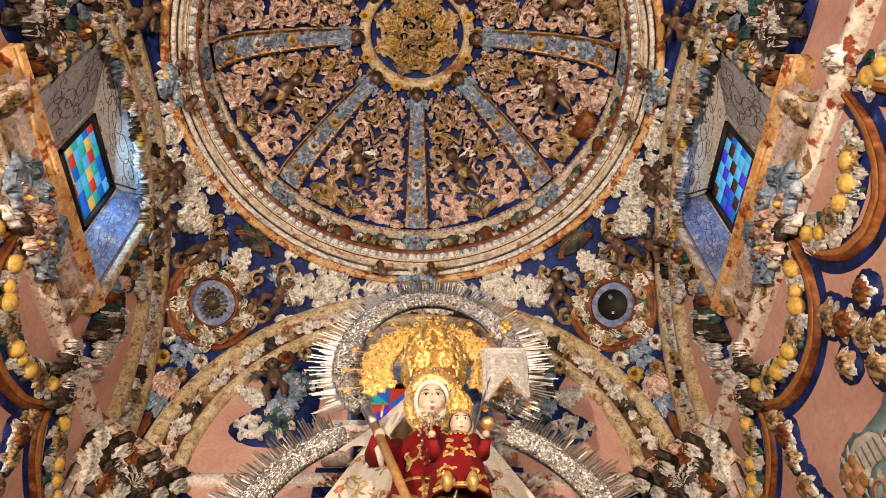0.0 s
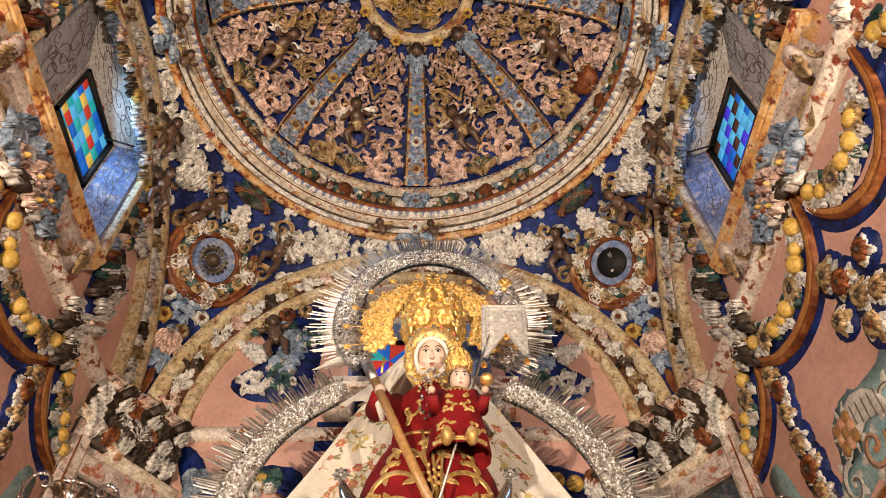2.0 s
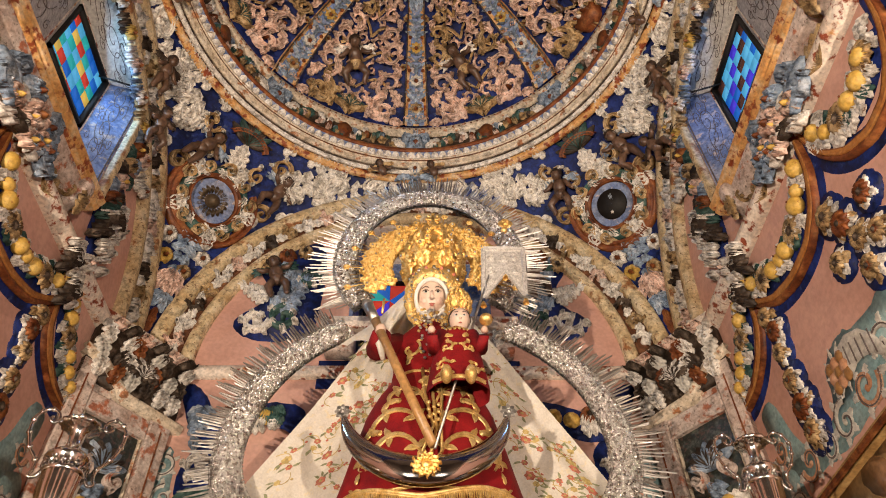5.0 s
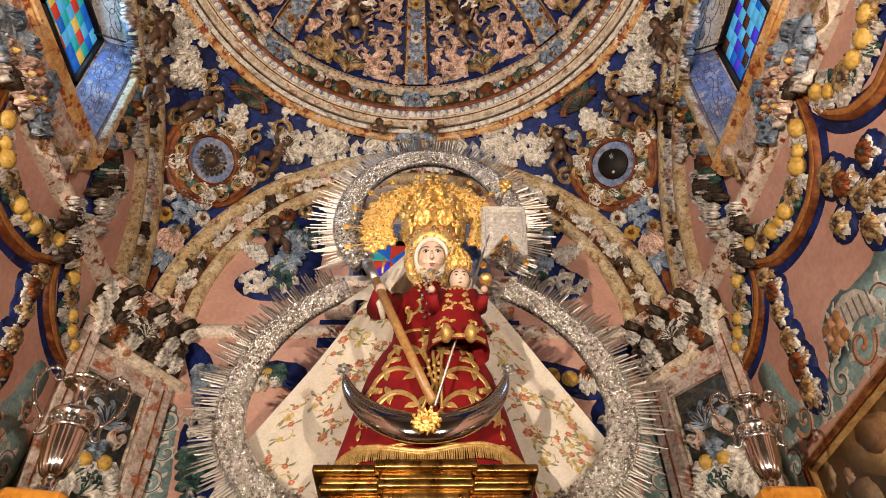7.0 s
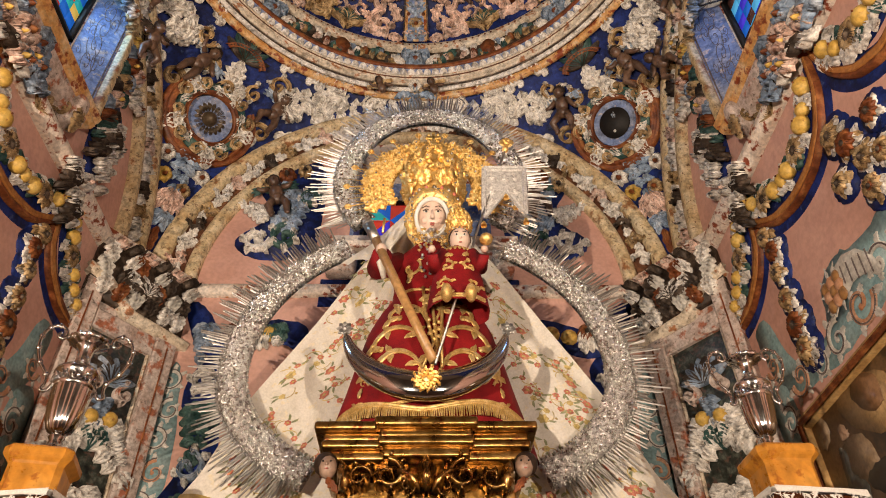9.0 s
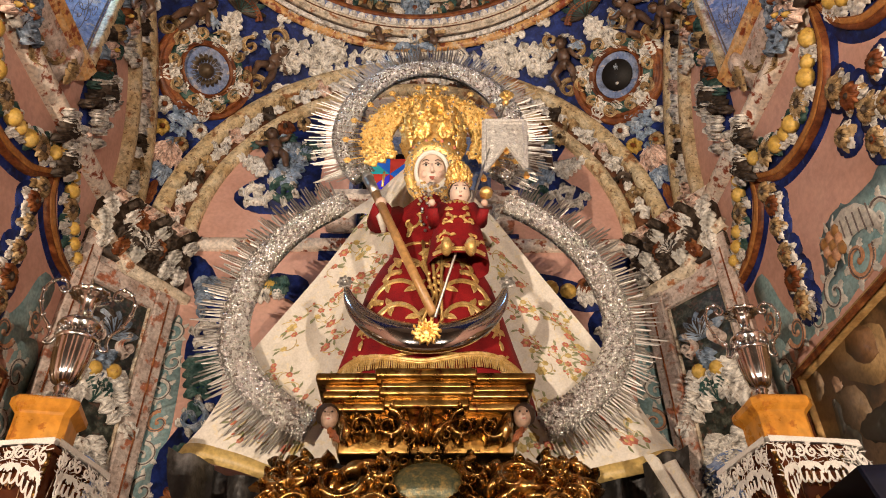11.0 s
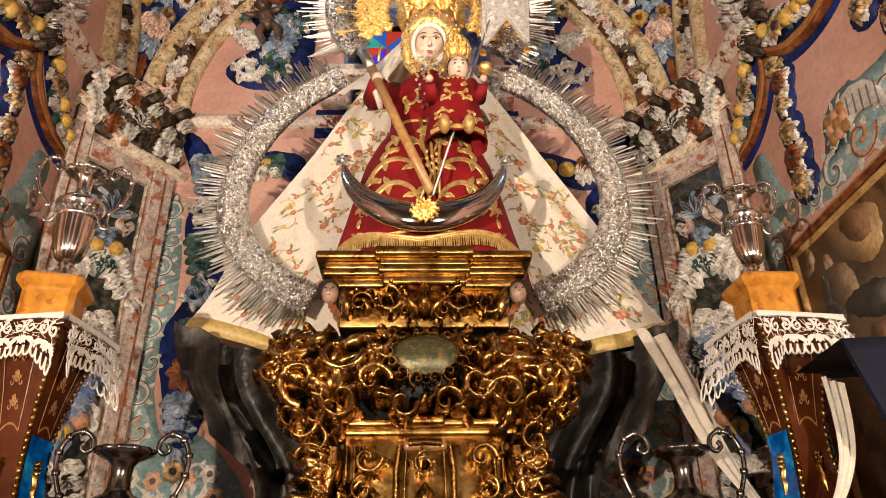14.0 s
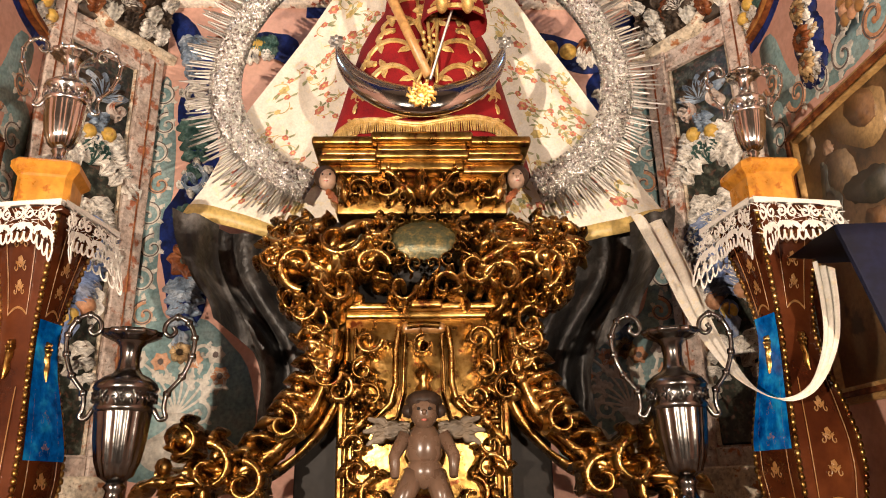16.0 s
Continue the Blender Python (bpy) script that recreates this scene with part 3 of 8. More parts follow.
lathe_part("dotted_band", [(1.45, 0.36), (1.42, 0.36), (1.405, 0.38), (1.405, 0.43), (1.425, 0.45)], CREAM)


def dome_pt(th, ang, h=0.0):
    """th: angle up the curve; ang: azimuth."""
    r, z = DR * math.cos(th), DZ * math.sin(th)
    nr, nz = math.cos(th) / DR, math.sin(th) / DZ
    q = math.hypot(nr, nz)
    r, z = r - h * nr / q, z - h * nz / q
    return V(r * math.cos(ang), r * math.sin(ang), Z0 + z)


TH1 = math.acos(RING / DR)
ARC = [0.0]
for i in range(60):
    t = TH1 * (i + 0.5) / 60
    ARC.append(ARC[-1] + math.hypot(DR * math.sin(t), DZ * math.cos(t)) * TH1 / 60)


def th_at(v):
    v = max(0.0, min(ARC[-1], v))
    for i in range(60):
        if ARC[i + 1] >= v:
            return TH1 * (i + (v - ARC[i]) / (ARC[i + 1] - ARC[i])) / 60
    return TH1


def dome_map(u, v, h):
    """Metres along the sector round azimuth 0: u across, v up from the drum."""
    t = th_at(v)
    return dome_pt(t, -u / (DR * math.cos(t)), h)


g, rows = Geo(), []
for i in range(25):
    rows.append([dome_pt(TH1 * i / 24, 2 * math.pi * j / 96) for j in range(96)])
g.grid(rows, BLUE, close_u=True)
g.obj("shell", dome)
g = Geo()
g.lathe([(RING + 0.03, Z0 + 0.52), (RING + 0.025, Z0 + 0.49), (RING - 0.03, Z0 + 0.48), (RING - 0.05, Z0 + 0.51), (RING - 0.05, Z0 + 0.58)], YELLOWMOULD, n=64)
g.obj("lantern_ring", dome)
g = Geo()
g.lathe([(RING - 0.04, Z0 + 0.56), (0.2, Z0 + 0.6), (0.001, Z0 + 0.61)], BLUE, n=64)
g.obj("lantern_disc", dome)
# unseen box added round the dome to keep the sky out
roof = Geo()
roof.box(-2.6, -0.1, TOP + 1.2, 2.5, 4.0, TOP + 1.35, CREAM)
roof.box(XL - 0.45, -0.1, TOP - 0.1, XL - 0.02, 4.0, TOP + 1.2, CREAM)
roof.box(XR + 0.02, -0.1, TOP - 0.1, XR + 0.45, 4.0, TOP + 1.2, CREAM)
roof.box(XL, D + 0.02, TOP - 0.1, XR, 4.0, TOP + 1.2, CREAM)
roof.box(XL, -0.1, TOP, XR, 0.02, TOP + 1.2, CREAM)
tagged(roof.obj("ceiling", smooth=False), "plain plaster box added round the dome, unseen", "ceiling", kind="structure")
# ---- dome carving ----
def turned(g, name, deg, label=""):
    ob = g.obj(name, dome, label)
    ob.rotation_euler = (0, 0, radians(deg))
    return ob


def again(ob, deg):
    c = ob.copy()
    scene.collection.objects.link(c)
    c.rotation_euler = (0, 0, radians(deg))
    return c


def rib_carving():
    g = Geo()
    wid = lambda v: 0.205 - 0.095 * v / ARC[-1]
    rows = []
    for i in range(17):
        v = ARC[-1] * i / 16
        w = wid(v) / 2
        rows.append([dome_map(u, v, h) for u, h in ((-w, 0), (-w, 0.045), (-w + 0.012, 0.05), (-w + 0.016, 0.035), (w - 0.016, 0.035), (w - 0.012, 0.05), (w, 0.045), (w, 0))])
    g.grid(rows, ORANGE)
    g.grid([[dome_map(u, v, 0.037) for u in (-wid(v) / 2 + 0.032, 0, wid(v) / 2 - 0.032)] for v in (ARC[-1] * i / 16 for i in range(17))], PALEBLUE)
    for sg in (-1, 1):
        ribbon(g, lambda a, b, h: dome_map(a, b, h + 0.045), [(sg * (wid(v) / 2 - 0.004), v) for v in (ARC[-1] * i / 12 for i in range(13))], 0.012, 0.012, DARKLEAF)
    m = lambda a, b, h: dome_map(a, b, h + 0.036)
    for k, v in enumerate((0.12, 0.36, 0.62, 0.86)):
        w = wid(v)
        spray(g, m, 0, v - 0.09, 90, 0.24, 0.028, GREY, 4, 0.42)
        if k == 3:
            continue
        blossom(g, m, 0, v + 0.07, w * 0.3, 0.035, (OCHRE, WHITE, LEMON)[k], BROWN, 8)
        for sg in (-1, 1):
            volute(g, m, sg * w * 0.26, v - 0.02, w * 0.17, 90 - 90 * sg, -sg, GREY if k % 2 else SALMON, 0.025, 1.1, 2)
            dome_knob(g, m, sg * w * 0.3, v + 0.15, 0.016, 0.02, BROWN)
    ob = g.obj("rib", dome, "carved rib with blue-grey leaves and flowers")
    g = Geo()
    p = dome_map(0, ARC[-1] - 0.05, 0.05)
    g.ball(p + V(0, 0, -0.03), 0.045, SKIN, 10)
    g.ball(p + V(-0.012, 0, -0.018), 0.05, HAIR, 10)
    for sg in (-1, 1):
        leaf(g, m, sg * 0.015, ARC[-1] - 0.1, -90 + sg * 62, 0.12, 0.07, 0.03, GREY, -sg * 50)
        leaf(g, m, sg * 0.01, ARC[-1] - 0.12, -90 + sg * 25, 0.14, 0.06, 0.03, GREY, -sg * 30)
    return ob, g.obj("cherub_head", dome)


def panel_carving(seed):
    rnd = random.Random(seed)
    g = Geo()
    half = lambda v: DR * math.cos(th_at(v)) * math.pi / 8 - 0.115 + 0.045 * v / ARC[-1]
    m = lambda u, v, h: dome_map(u, v, h * 1.5)
    spots = [(0.17, 0.62, 0.125), (0.40, 0.70, 0.11), (0.60, 0.70, 0.095), (0.78, 0.62, 0.075), (0.93, 0.52, 0.058), (1.04, 0.5, 0.045)]
    for k, (v, f, r) in enumerate(spots):
        if v > ARC[-1] - 0.08:
            continue
        for sg in (-1, 1):
            j = rnd.uniform(-0.02, 0.02)
            mt = SALMON if rnd.random() < 0.78 else OCHRE
            up = 1 if k % 2 == 0 else -1
            volute(g, m, sg * half(v) * f, v + j, r, 90 * up, sg * up, mt, 0.05, 1.2, 5, core=rnd.choice((OCHRE, SALMON, BROWN)), lw=1.1, fat=1.25)
            volute(g, m, sg * half(v) * f * 0.32, v + 0.08 + j, r * 0.5, -90 * up, -sg * up, SALMON, 0.045, 1.1, 4)
            leaf(g, m, sg * half(v + 0.1) * 0.93, v + 0.03, 90 + sg * 10, r * 1.5, r * 0.7, 0.05, SALMON, sg * 60)
            leaf(g, m, sg * half(v) * 0.3, v - 0.06, 90 - sg * 70, r * 1.6, r * 0.65, 0.05, mt, sg * 80)
            leaf(g, m, sg * half(v) * 0.8, v - r * 0.8, -90 + sg * 60, r * 0.9, r * 0.6, 0.04, SALMON, 50 * sg)
            ribbon(g, m, [(sg * half(v) * f * q, v - r + 0.11 * math.sin(q * 2.6)) for q in (0, 0.25, 0.5, 0.75, 1.0)], 0.02, 0.03, OCHRE)
            if k % 2:
                blossom(g, m, sg * half(v) * 0.86, v + 0.13, 0.03, 0.03, OCHRE, BROWN, 6)
    for s in range(3):
        v = rnd.uniform(0.05, ARC[-1] - 0.1)
        u = rnd.uniform(-0.9, 0.9) * half(v)
        leaf(g, m, u, v, rnd.uniform(0, 360), rnd.uniform(0.07, 0.12), 0.055, 0.04, SALMON, rnd.choice((-90, 90)))
    ob = g.obj("panel_scrollwork", dome, "salmon and ochre acanthus scrollwork on deep blue")
    fg = Geo()
    p = dome_map(0, 0.30, 0.07)
    nrm = (dome_map(0, 0.3, 0.2) - dome_map(0, 0.3, 0.0)).normalized()
    upv = (dome_map(0, 0.6, 0) - dome_map(0, 0.3, 0)).normalized()
    sub = Geo()
    cherub(sub, (0, 0, 0), 0.40, (0, 1, 0), SKIN, HAIR, seed, WHITE, OCHRE if seed % 2 else None)
    rot = Matrix((upv.cross(nrm) * -1, nrm, upv)).transposed()
    fg.v = [tuple(p + rot @ Vector(q)) for q in sub.v]
    fg.f, fg.m, fg.mats = [tuple(reversed(f)) for f in sub.f], sub.m, sub.mats
    fig = fg.obj("cherub_relief", dome)
    sg_ = Geo()
    if seed % 2:
        for k in range(9):
            a = 90 + (k - 4) * 19
            leaf(sg_, m, 0, 0.09, a, 0.14, 0.05, 0.06, GREEN if k % 2 else OCHRE, 0, 6, 0.6)
    else:
        blob(sg_, m, [(-0.11, 0.17), (-0.07, 0.06), (0.07, 0.06), (0.11, 0.17), (0, 0.2)], 0.05, BROWN)
        for k in range(7):
            dome_knob(sg_, m, -0.08 + 0.027 * k, 0.19 + 0.015 * (k % 2), 0.024, 0.08, (OCHRE, BROWN, WHITE)[k % 3])
    return ob, fig, sg_.obj("shell_motif" if seed % 2 else "fruit_basket", dome)


rib_parts = rib_carving()
variants = [panel_carving(1), panel_carving(2), panel_carving(3)]
for k in range(8):
    for ob in rib_parts:
        if k:
            again(ob, 45 * k)
for ob in rib_parts:
    ob.rotation_euler = (0, 0, 0)
order = {0: 1, 1: 2, 2: 0, 3: 2, 4: 0, 5: 1, 6: 2, 7: 0}
first = set()
for k in range(8):
    for ob in variants[order[k]]:
        deg = 22.5 + 45 * k
        if ob in first:
            again(ob, deg)
        else:
            first.add(ob)
            ob.rotation_euler = (0, 0, radians(deg))


# drum frieze: eight bays with a block under each rib and a fruit garland between
def drum_map(u, v, h):
    a = -u / 1.45
    return V((1.45 - h) * math.cos(a), (1.45 - h) * math.sin(a), 0.15 + v)


g = Geo()
m = drum_map
volute(g, m, -0.07, 0.14, 0.055, 0, 1, GREY, 0.05, 1.2, 3)
volute(g, m, 0.07, 0.14, 0.055, 180, -1, GREY, 0.05, 1.2, 3)
spray(g, m, 0, 0.02, 90, 0.2, 0.06, GREY, 3, 0.7)
dome_knob(g, m, 0, 0.08, 0.035, 0.07, BROWN)
for sg in (-1, 1):
    leaf(g, m, sg * 0.08, 0.04, 90 - 70 * sg, 0.16, 0.08, 0.05, WHITE, 60 * sg)
block = g.obj("frieze_block", dome, "blue-grey carved block of leaves")
g = Geo()
rnd = random.Random(7)
for k in range(15):
    u = -0.42 + 0.06 * k
    v = 0.11 - 0.04 * math.cos(k * 0.9)
    mt = (BROWN, GREEN, OCHRE, DARKLEAF, WHITE)[k % 5]
    dome_knob(g, m, u, v, 0.03, 0.05, mt)
    leaf(g, m, u, v, rnd.uniform(20, 160), 0.1, 0.05, 0.04, rnd.choice((GREEN, WHITE, OCHRE, GREY)), rnd.choice((-60, 60)))
    leaf(g, m, u, v, rnd.uniform(200, 340), 0.08, 0.05, 0.04, rnd.choice((GREEN, OCHRE, SALMON)), rnd.choice((-60, 60)))
blob(g, m, [(-0.06, 0.1), (0, 0.03), (0.06, 0.1), (0, 0.18)], 0.05, BROWN)
swag = g.obj("frieze_garland", dome, "dark fruit and leaf garland")
for k in range(8):
    if k:
        again(block, 45 * k)
    again(swag, 22.5 + 45 * k) if k else None
swag.rotation_euler = (0, 0, radians(22.5))

# lace edging, beads and dentils
g = Geo()
n = 150
lace_m = lambda u, v, h: V((1.449 - v * 0.93) * math.cos(u / 1.44), (1.449 - v * 0.93) * math.sin(u / 1.44), 0.062 + v * 0.36 - h)
for i in range(n):
    u = 2 * math.pi * 1.44 * i / n
    w = 2 * math.pi * 1.44 / n * 0.5
    blob(g, lace_m, [(u - w, 0.0), (u + w, 0.0), (u + w * 0.92, 0.024), (u + w * 0.72, 0.042), (u, 0.058), (u - w * 0.72, 0.042), (u - w * 0.92, 0.024)], 0.008, WHITE)
g.obj("lace_edging", dome, "white scalloped lace edging")
g = Geo()
for i in range(200):
    a = 2 * math.pi * i / 200
    g.ball((1.497 * math.cos(a), 1.497 * math.sin(a), -0.035), 0.013, WHITE, 6)
g.obj("bead_string", dome, "string of white beads")
g = Geo()
for i in range(180):
    a = 2 * math.pi * i / 180
    g.ball((1.402 * math.cos(a), 1.402 * math.sin(a), 0.405), 0.009, BROWN, 5)
g.obj("dot_row", dome)

# gilt boss
boss = Geo()
bm_ = lambda a, b, h: V(a, b, Z0 + 0.585 - h)
for k in range(8):
    a = 22.5 + 45 * k
    c, s = math.cos(radians(a)), math.sin(radians(a))
    leaf(boss, bm_, 0.12 * c, 0.12 * s, a, 0.225, 0.25, 0.07, OCHRE, 0, 16, 4.5)
    leaf(boss, bm_, 0.14 * c, 0.14 * s, a + 14, 0.13, 0.07, 0.08, LEMON, 50)
    leaf(boss, bm_, 0.14 * c, 0.14 * s, a - 14, 0.13, 0.07, 0.08, LEMON, -50)
for k in range(6):
    a = 60 * k
    volute(boss, lambda p, q, h: bm_(p, q, h + 0.05), 0.085 * math.cos(radians(a)), 0.085 * math.sin(radians(a)), 0.055, a, 1, OCHRE, 0.06, 1.2, 4)
blossom(boss, lambda p, q, h: bm_(p, q, h + 0.08), 0, 0, 0.07, 0.05, OCHRE, LEMON, 8)
boss.obj("boss", dome, "ochre-gilt leafy ceiling boss")
g = Geo()
for k in range(8):
    a = radians(22.5 + 45 * k)
    blossom(g, lambda p, q, h: V(p, q, Z0 + 0.485 - h), 0.41 * math.cos(a), 0.41 * math.sin(a), 0.045, 0.02, LEMON, BROWN, 6)
g.obj("ring_flowers", dome)


# cherub busts and flower consoles on the cornice
def rim_group(az):
    for d in (-7.2, 7.2):
        a = radians(az + d)
        g = Geo()
        at = V(CX + 1.50 * math.cos(a), YC + 1.50 * math.sin(a), ZR - 0.22)
        cherub(g, at, 0.24, V(-math.cos(a), -math.sin(a), -0.5), SKIN, HAIR, int(az + d * 10), OCHRE, BROWN, half=True)
        tagged(g.obj("cherub_bust"), "dark painted winged bust on the dome cornice", "statue", "cherub busts")
    a = radians(az)
    g = Geo()
    mm = plane((CX + 1.5 * math.cos(a), YC + 1.5 * math.sin(a), ZR - 0.03), (math.sin(a), -math.cos(a), 0), (-math.cos(a) * 0.5, -math.sin(a) * 0.5, 0.85))
    blossom(g, mm, 0, 0.02, 0.05, 0.05, WHITE, BROWN, 6)
    spray(g, mm, 0, -0.16, 90, 0.16, 0.05, GREY, 3, 0.8)
    for sg in (-1, 1):
        leaf(g, mm, sg * 0.03, -0.05, 90 - 80 * sg, 0.13, 0.06, 0.05, GREY, -50 * sg)
    tagged(g.obj("flower_console"), "white flower console on the dome cornice", "ornament", "flower consoles")


for az in (90, 180, 0):
    rim_group(az)


BRONZE = mat("dark_bronze_paint", [(0.05, 0.035, 0.02), (0.13, 0.09, 0.05)], 20, 0.45, 0.3)


# ---- pendentive carving ----
def pend_carving(par, az0, sun):
    el0 = radians(31)

    def m(u, v, h):
        u, v, h = u * 1.1, v * 1.1, h * 1.25
        el = el0 + v / RS
        return sphere_pt(az0 - u / (RS * math.cos(el)), el, h)

    g = Geo()
    for a0, a1 in ((-70, 40), (140, 250), (200, 290)):
        pts = [(0.27 * math.cos(radians(a0 + (a1 - a0) * i / 14)), 0.27 * math.sin(radians(a0 + (a1 - a0) * i / 14)) - 0.01) for i in range(15)]
        ribbon(g, m, pts, [0.05 * math.sin(math.pi * (i + 1.5) / 17) + 0.015 for i in range(15)], 0.06, BROWN)
    ribbon(g, m, [(0.2 * math.cos(2 * math.pi * i / 40), 0.2 * math.sin(2 * math.pi * i / 40)) for i in range(41)], 0.06, 0.05, GREEN)
    ribbon(g, m, [(0.165 * math.cos(2 * math.pi * i / 40), 0.165 * math.sin(2 * math.pi * i / 40)) for i in range(41)], 0.03, 0.06, BROWN)
    for k in range(10):
        a = 36 * k + 20
        x, y = 0.225 * math.cos(radians(a)), 0.225 * math.sin(radians(a))
        volute(g, m, x, y, 0.048, a + 90, 1 if k % 2 else -1, OCHRE, 0.075, 1.3, 0)
        leaf(g, m, x * 0.9, y * 0.9, a + (100 if k % 2 else -100), 0.17, 0.10, 0.075, WHITE, -120 if k % 2 else 120, 12, 4)
        leaf(g, m, x * 0.72, y * 0.72, a + 40, 0.09, 0.06, 0.07, WHITE, 60)
    g.obj("roundel_frame", par, "red-brown and green scrolled roundel frame with white leaves")
    g = Geo()
    rows = [[m(r * math.cos(2 * math.pi * j / 32), r * math.sin(2 * math.pi * j / 32), 0.03) for j in range(32)] for r in (0.145, 0.1, 0.001)]
    g.grid(rows, PALEBLUE, close_u=True)
    g.obj("roundel_disc", par, "pale blue roundel disc")
    g = Geo()
    if sun:
        for k in range(18):
            leaf(g, m, 0.05 * math.cos(2 * math.pi * k / 18), 0.05 * math.sin(2 * math.pi * k / 18), 20 * k, 0.06, 0.024, 0.05, BRONZE, 0, 5, 0.8)
        dome_knob(g, m, 0, 0, 0.055, 0.08, BRONZE, 14)
        g.obj("sun", par, "small bronze sun with rays")
    else:
        rows = [[m(r * math.cos(2 * math.pi * j / 28), r * math.sin(2 * math.pi * j / 28), 0.04 + h) for j in range(28)] for r, h in ((0.10, 0.0), (0.098, 0.012), (0.001, 0.014))]
        g.grid(rows, DARK, close_u=True)
        dome_knob(g, m, -0.02, -0.05, 0.025, 0.06, WHITE)
        leaf(g, m, 0.01, 0.02, 60, 0.06, 0.03, 0.065, GREY, 60)
        g.obj("moon", par, "dark painted moon disc")
    # hanging flower spray down to the corner
    g = Geo()
    for k, (u, v, r, mt) in enumerate(((-0.13, -0.33, 0.055, WHITE), (0.12, -0.36, 0.05, WHITE), (-0.09, -0.46, 0.05, LEMON), (0.05, -0.50, 0.05, OCHRE))):
        blossom(g, m, u, v, r, 0.05, mt, BROWN, 7)
    spray(g, m, 0, -0.26, -90, 0.26, 0.05, GREY, 3, 0.9)
    for k in range(5):
        leaf(g, m, 0, -0.52, -90 + (k - 2) * 22, 0.17, 0.07, 0.06, SALMON, (k - 2) * -12)
    for k in range(4):
        leaf(g, m, 0, -0.68, -90 + (k - 1.5) * 32, 0.12, 0.06, 0.05, GREY, (k - 1.5) * 20)
    leaf(g, m, 0, -0.78, -90, 0.2, 0.06, 0.04, BROWN, 0)
    g.obj("flower_spray", par, "hanging flower spray with tulip and leaves")
    # big white acanthus to either tip
    g = Geo()
    for sg in (-1, 1):
        volute(g, m, sg * 0.44, 0.33, 0.11, 90 - 90 * sg, sg, WHITE, 0.06, 1.3, 7)
        volute(g, m, sg * 0.66, 0.45, 0.09, -90, -sg, WHITE, 0.055, 1.3, 7)
        spray(g, m, sg * 0.34, 0.30, 90 - sg * 48, 0.34, 0.06, WHITE, 4, 0.8, -sg * 20)
        spray(g, m, sg * 0.56, 0.34, 90 - sg * 66, 0.36, 0.05, WHITE, 4, 0.75, sg * 10)
        spray(g, m, sg * 0.50, 0.50, 90 - sg * 50, 0.30, 0.05, WHITE, 4, 0.75, -sg * 20)
        spray(g, m, sg * 0.86, 0.46, 90 - sg * 62, 0.34, 0.04, WHITE, 4, 0.7, sg * 6)
        spray(g, m, sg * 1.10, 0.57, 90 - sg * 70, 0.26, 0.04, WHITE, 4, 0.55, 0)
        volute(g, m, sg * 0.86, 0.52, 0.06, 90, sg, WHITE, 0.05, 1.2, 6)
        volute(g, m, sg * 0.31, 0.08, 0.07, 90 + 90 * sg, -sg, OCHRE, 0.06, 1.3, 1)
        volute(g, m, sg * 0.27, 0.42, 0.07, 0, sg, OCHRE, 0.06, 1.3, 4, WHITE)
        leaf(g, m, sg * 0.36, -0.02, 90 - 70 * sg, 0.24, 0.12, 0.05, WHITE, 30 * sg, 14, 4.5)
        leaf(g, m, sg * 0.40, 0.12, 90 - 80 * sg, 0.26, 0.12, 0.05, WHITE, -20 * sg, 14, 4.5)
        leaf(g, m, sg * 0.28, -0.16, -90 + 20 * sg, 0.14, 0.05, 0.05, BROWN, 20 * sg)
        volute(g, m, sg * 0.16, 0.29, 0.06, 90, sg, OCHRE, 0.06, 1.3, 2, WHITE)
        for k in range(6):
            leaf(g, m, sg * (0.22 + 0.09 * k), 0.53 + 0.03 * (k % 2), 90 - sg * (60 - 90 * (k % 2)), 0.15, 0.10, 0.05, WHITE, sg * 70 * (-1) ** k, 12, 4)
    leaf(g, m, 0, 0.24, 90, 0.2, 0.16, 0.07, WHITE, 0, 14, 4.5)
    for k in range(7):
        leaf(g, m, 0, 0.44, 90 + (k - 3) * 22, 0.17, 0.06, 0.06, GREEN if k % 2 else DARKLEAF, 0, 6, 0.6)
    ribbon(g, m, [(0.14 * math.cos(radians(a)), 0.42 + 0.1 * math.sin(radians(a))) for a in range(20, 161, 14)], 0.03, 0.06, BROWN)
    g.obj("white_acanthus", par, "large white stucco acanthus leaves")
    for sg in (-1, 1):
        g = Geo()
        p = m(sg * 0.30, 0.10, 0.06)
        cherub(g, p, 0.36, sphere_pt(az0, el0, 1.0) - sphere_pt(az0, el0, 0.0), SKIN, HAIR, int(10 * az0) + sg, GREY)
        tagged(g.obj("cherub_figure"), "painted stucco winged figure beside the roundel", "statue", "pendentive cherubs")


pend_carving(pend_l, radians(135), True)
pend_carving(pend_r, radians(45), False)
# ---- side walls ----
def side_map(sg):
    """(y, height over the eye, relief) on the west (-1) or east (1) wall."""
    return (lambda y, z, h: V(XL + h, y, E0 + z)) if sg < 0 else (lambda y, z, h: V(XR - h, y, E0 + z))


def sweep(m, pts, prof):
    """rows of a moulding along (u, v) points with profile (across, out)."""
    return [[m(u, v + a, h) for a, h in prof] for u, v in pts]


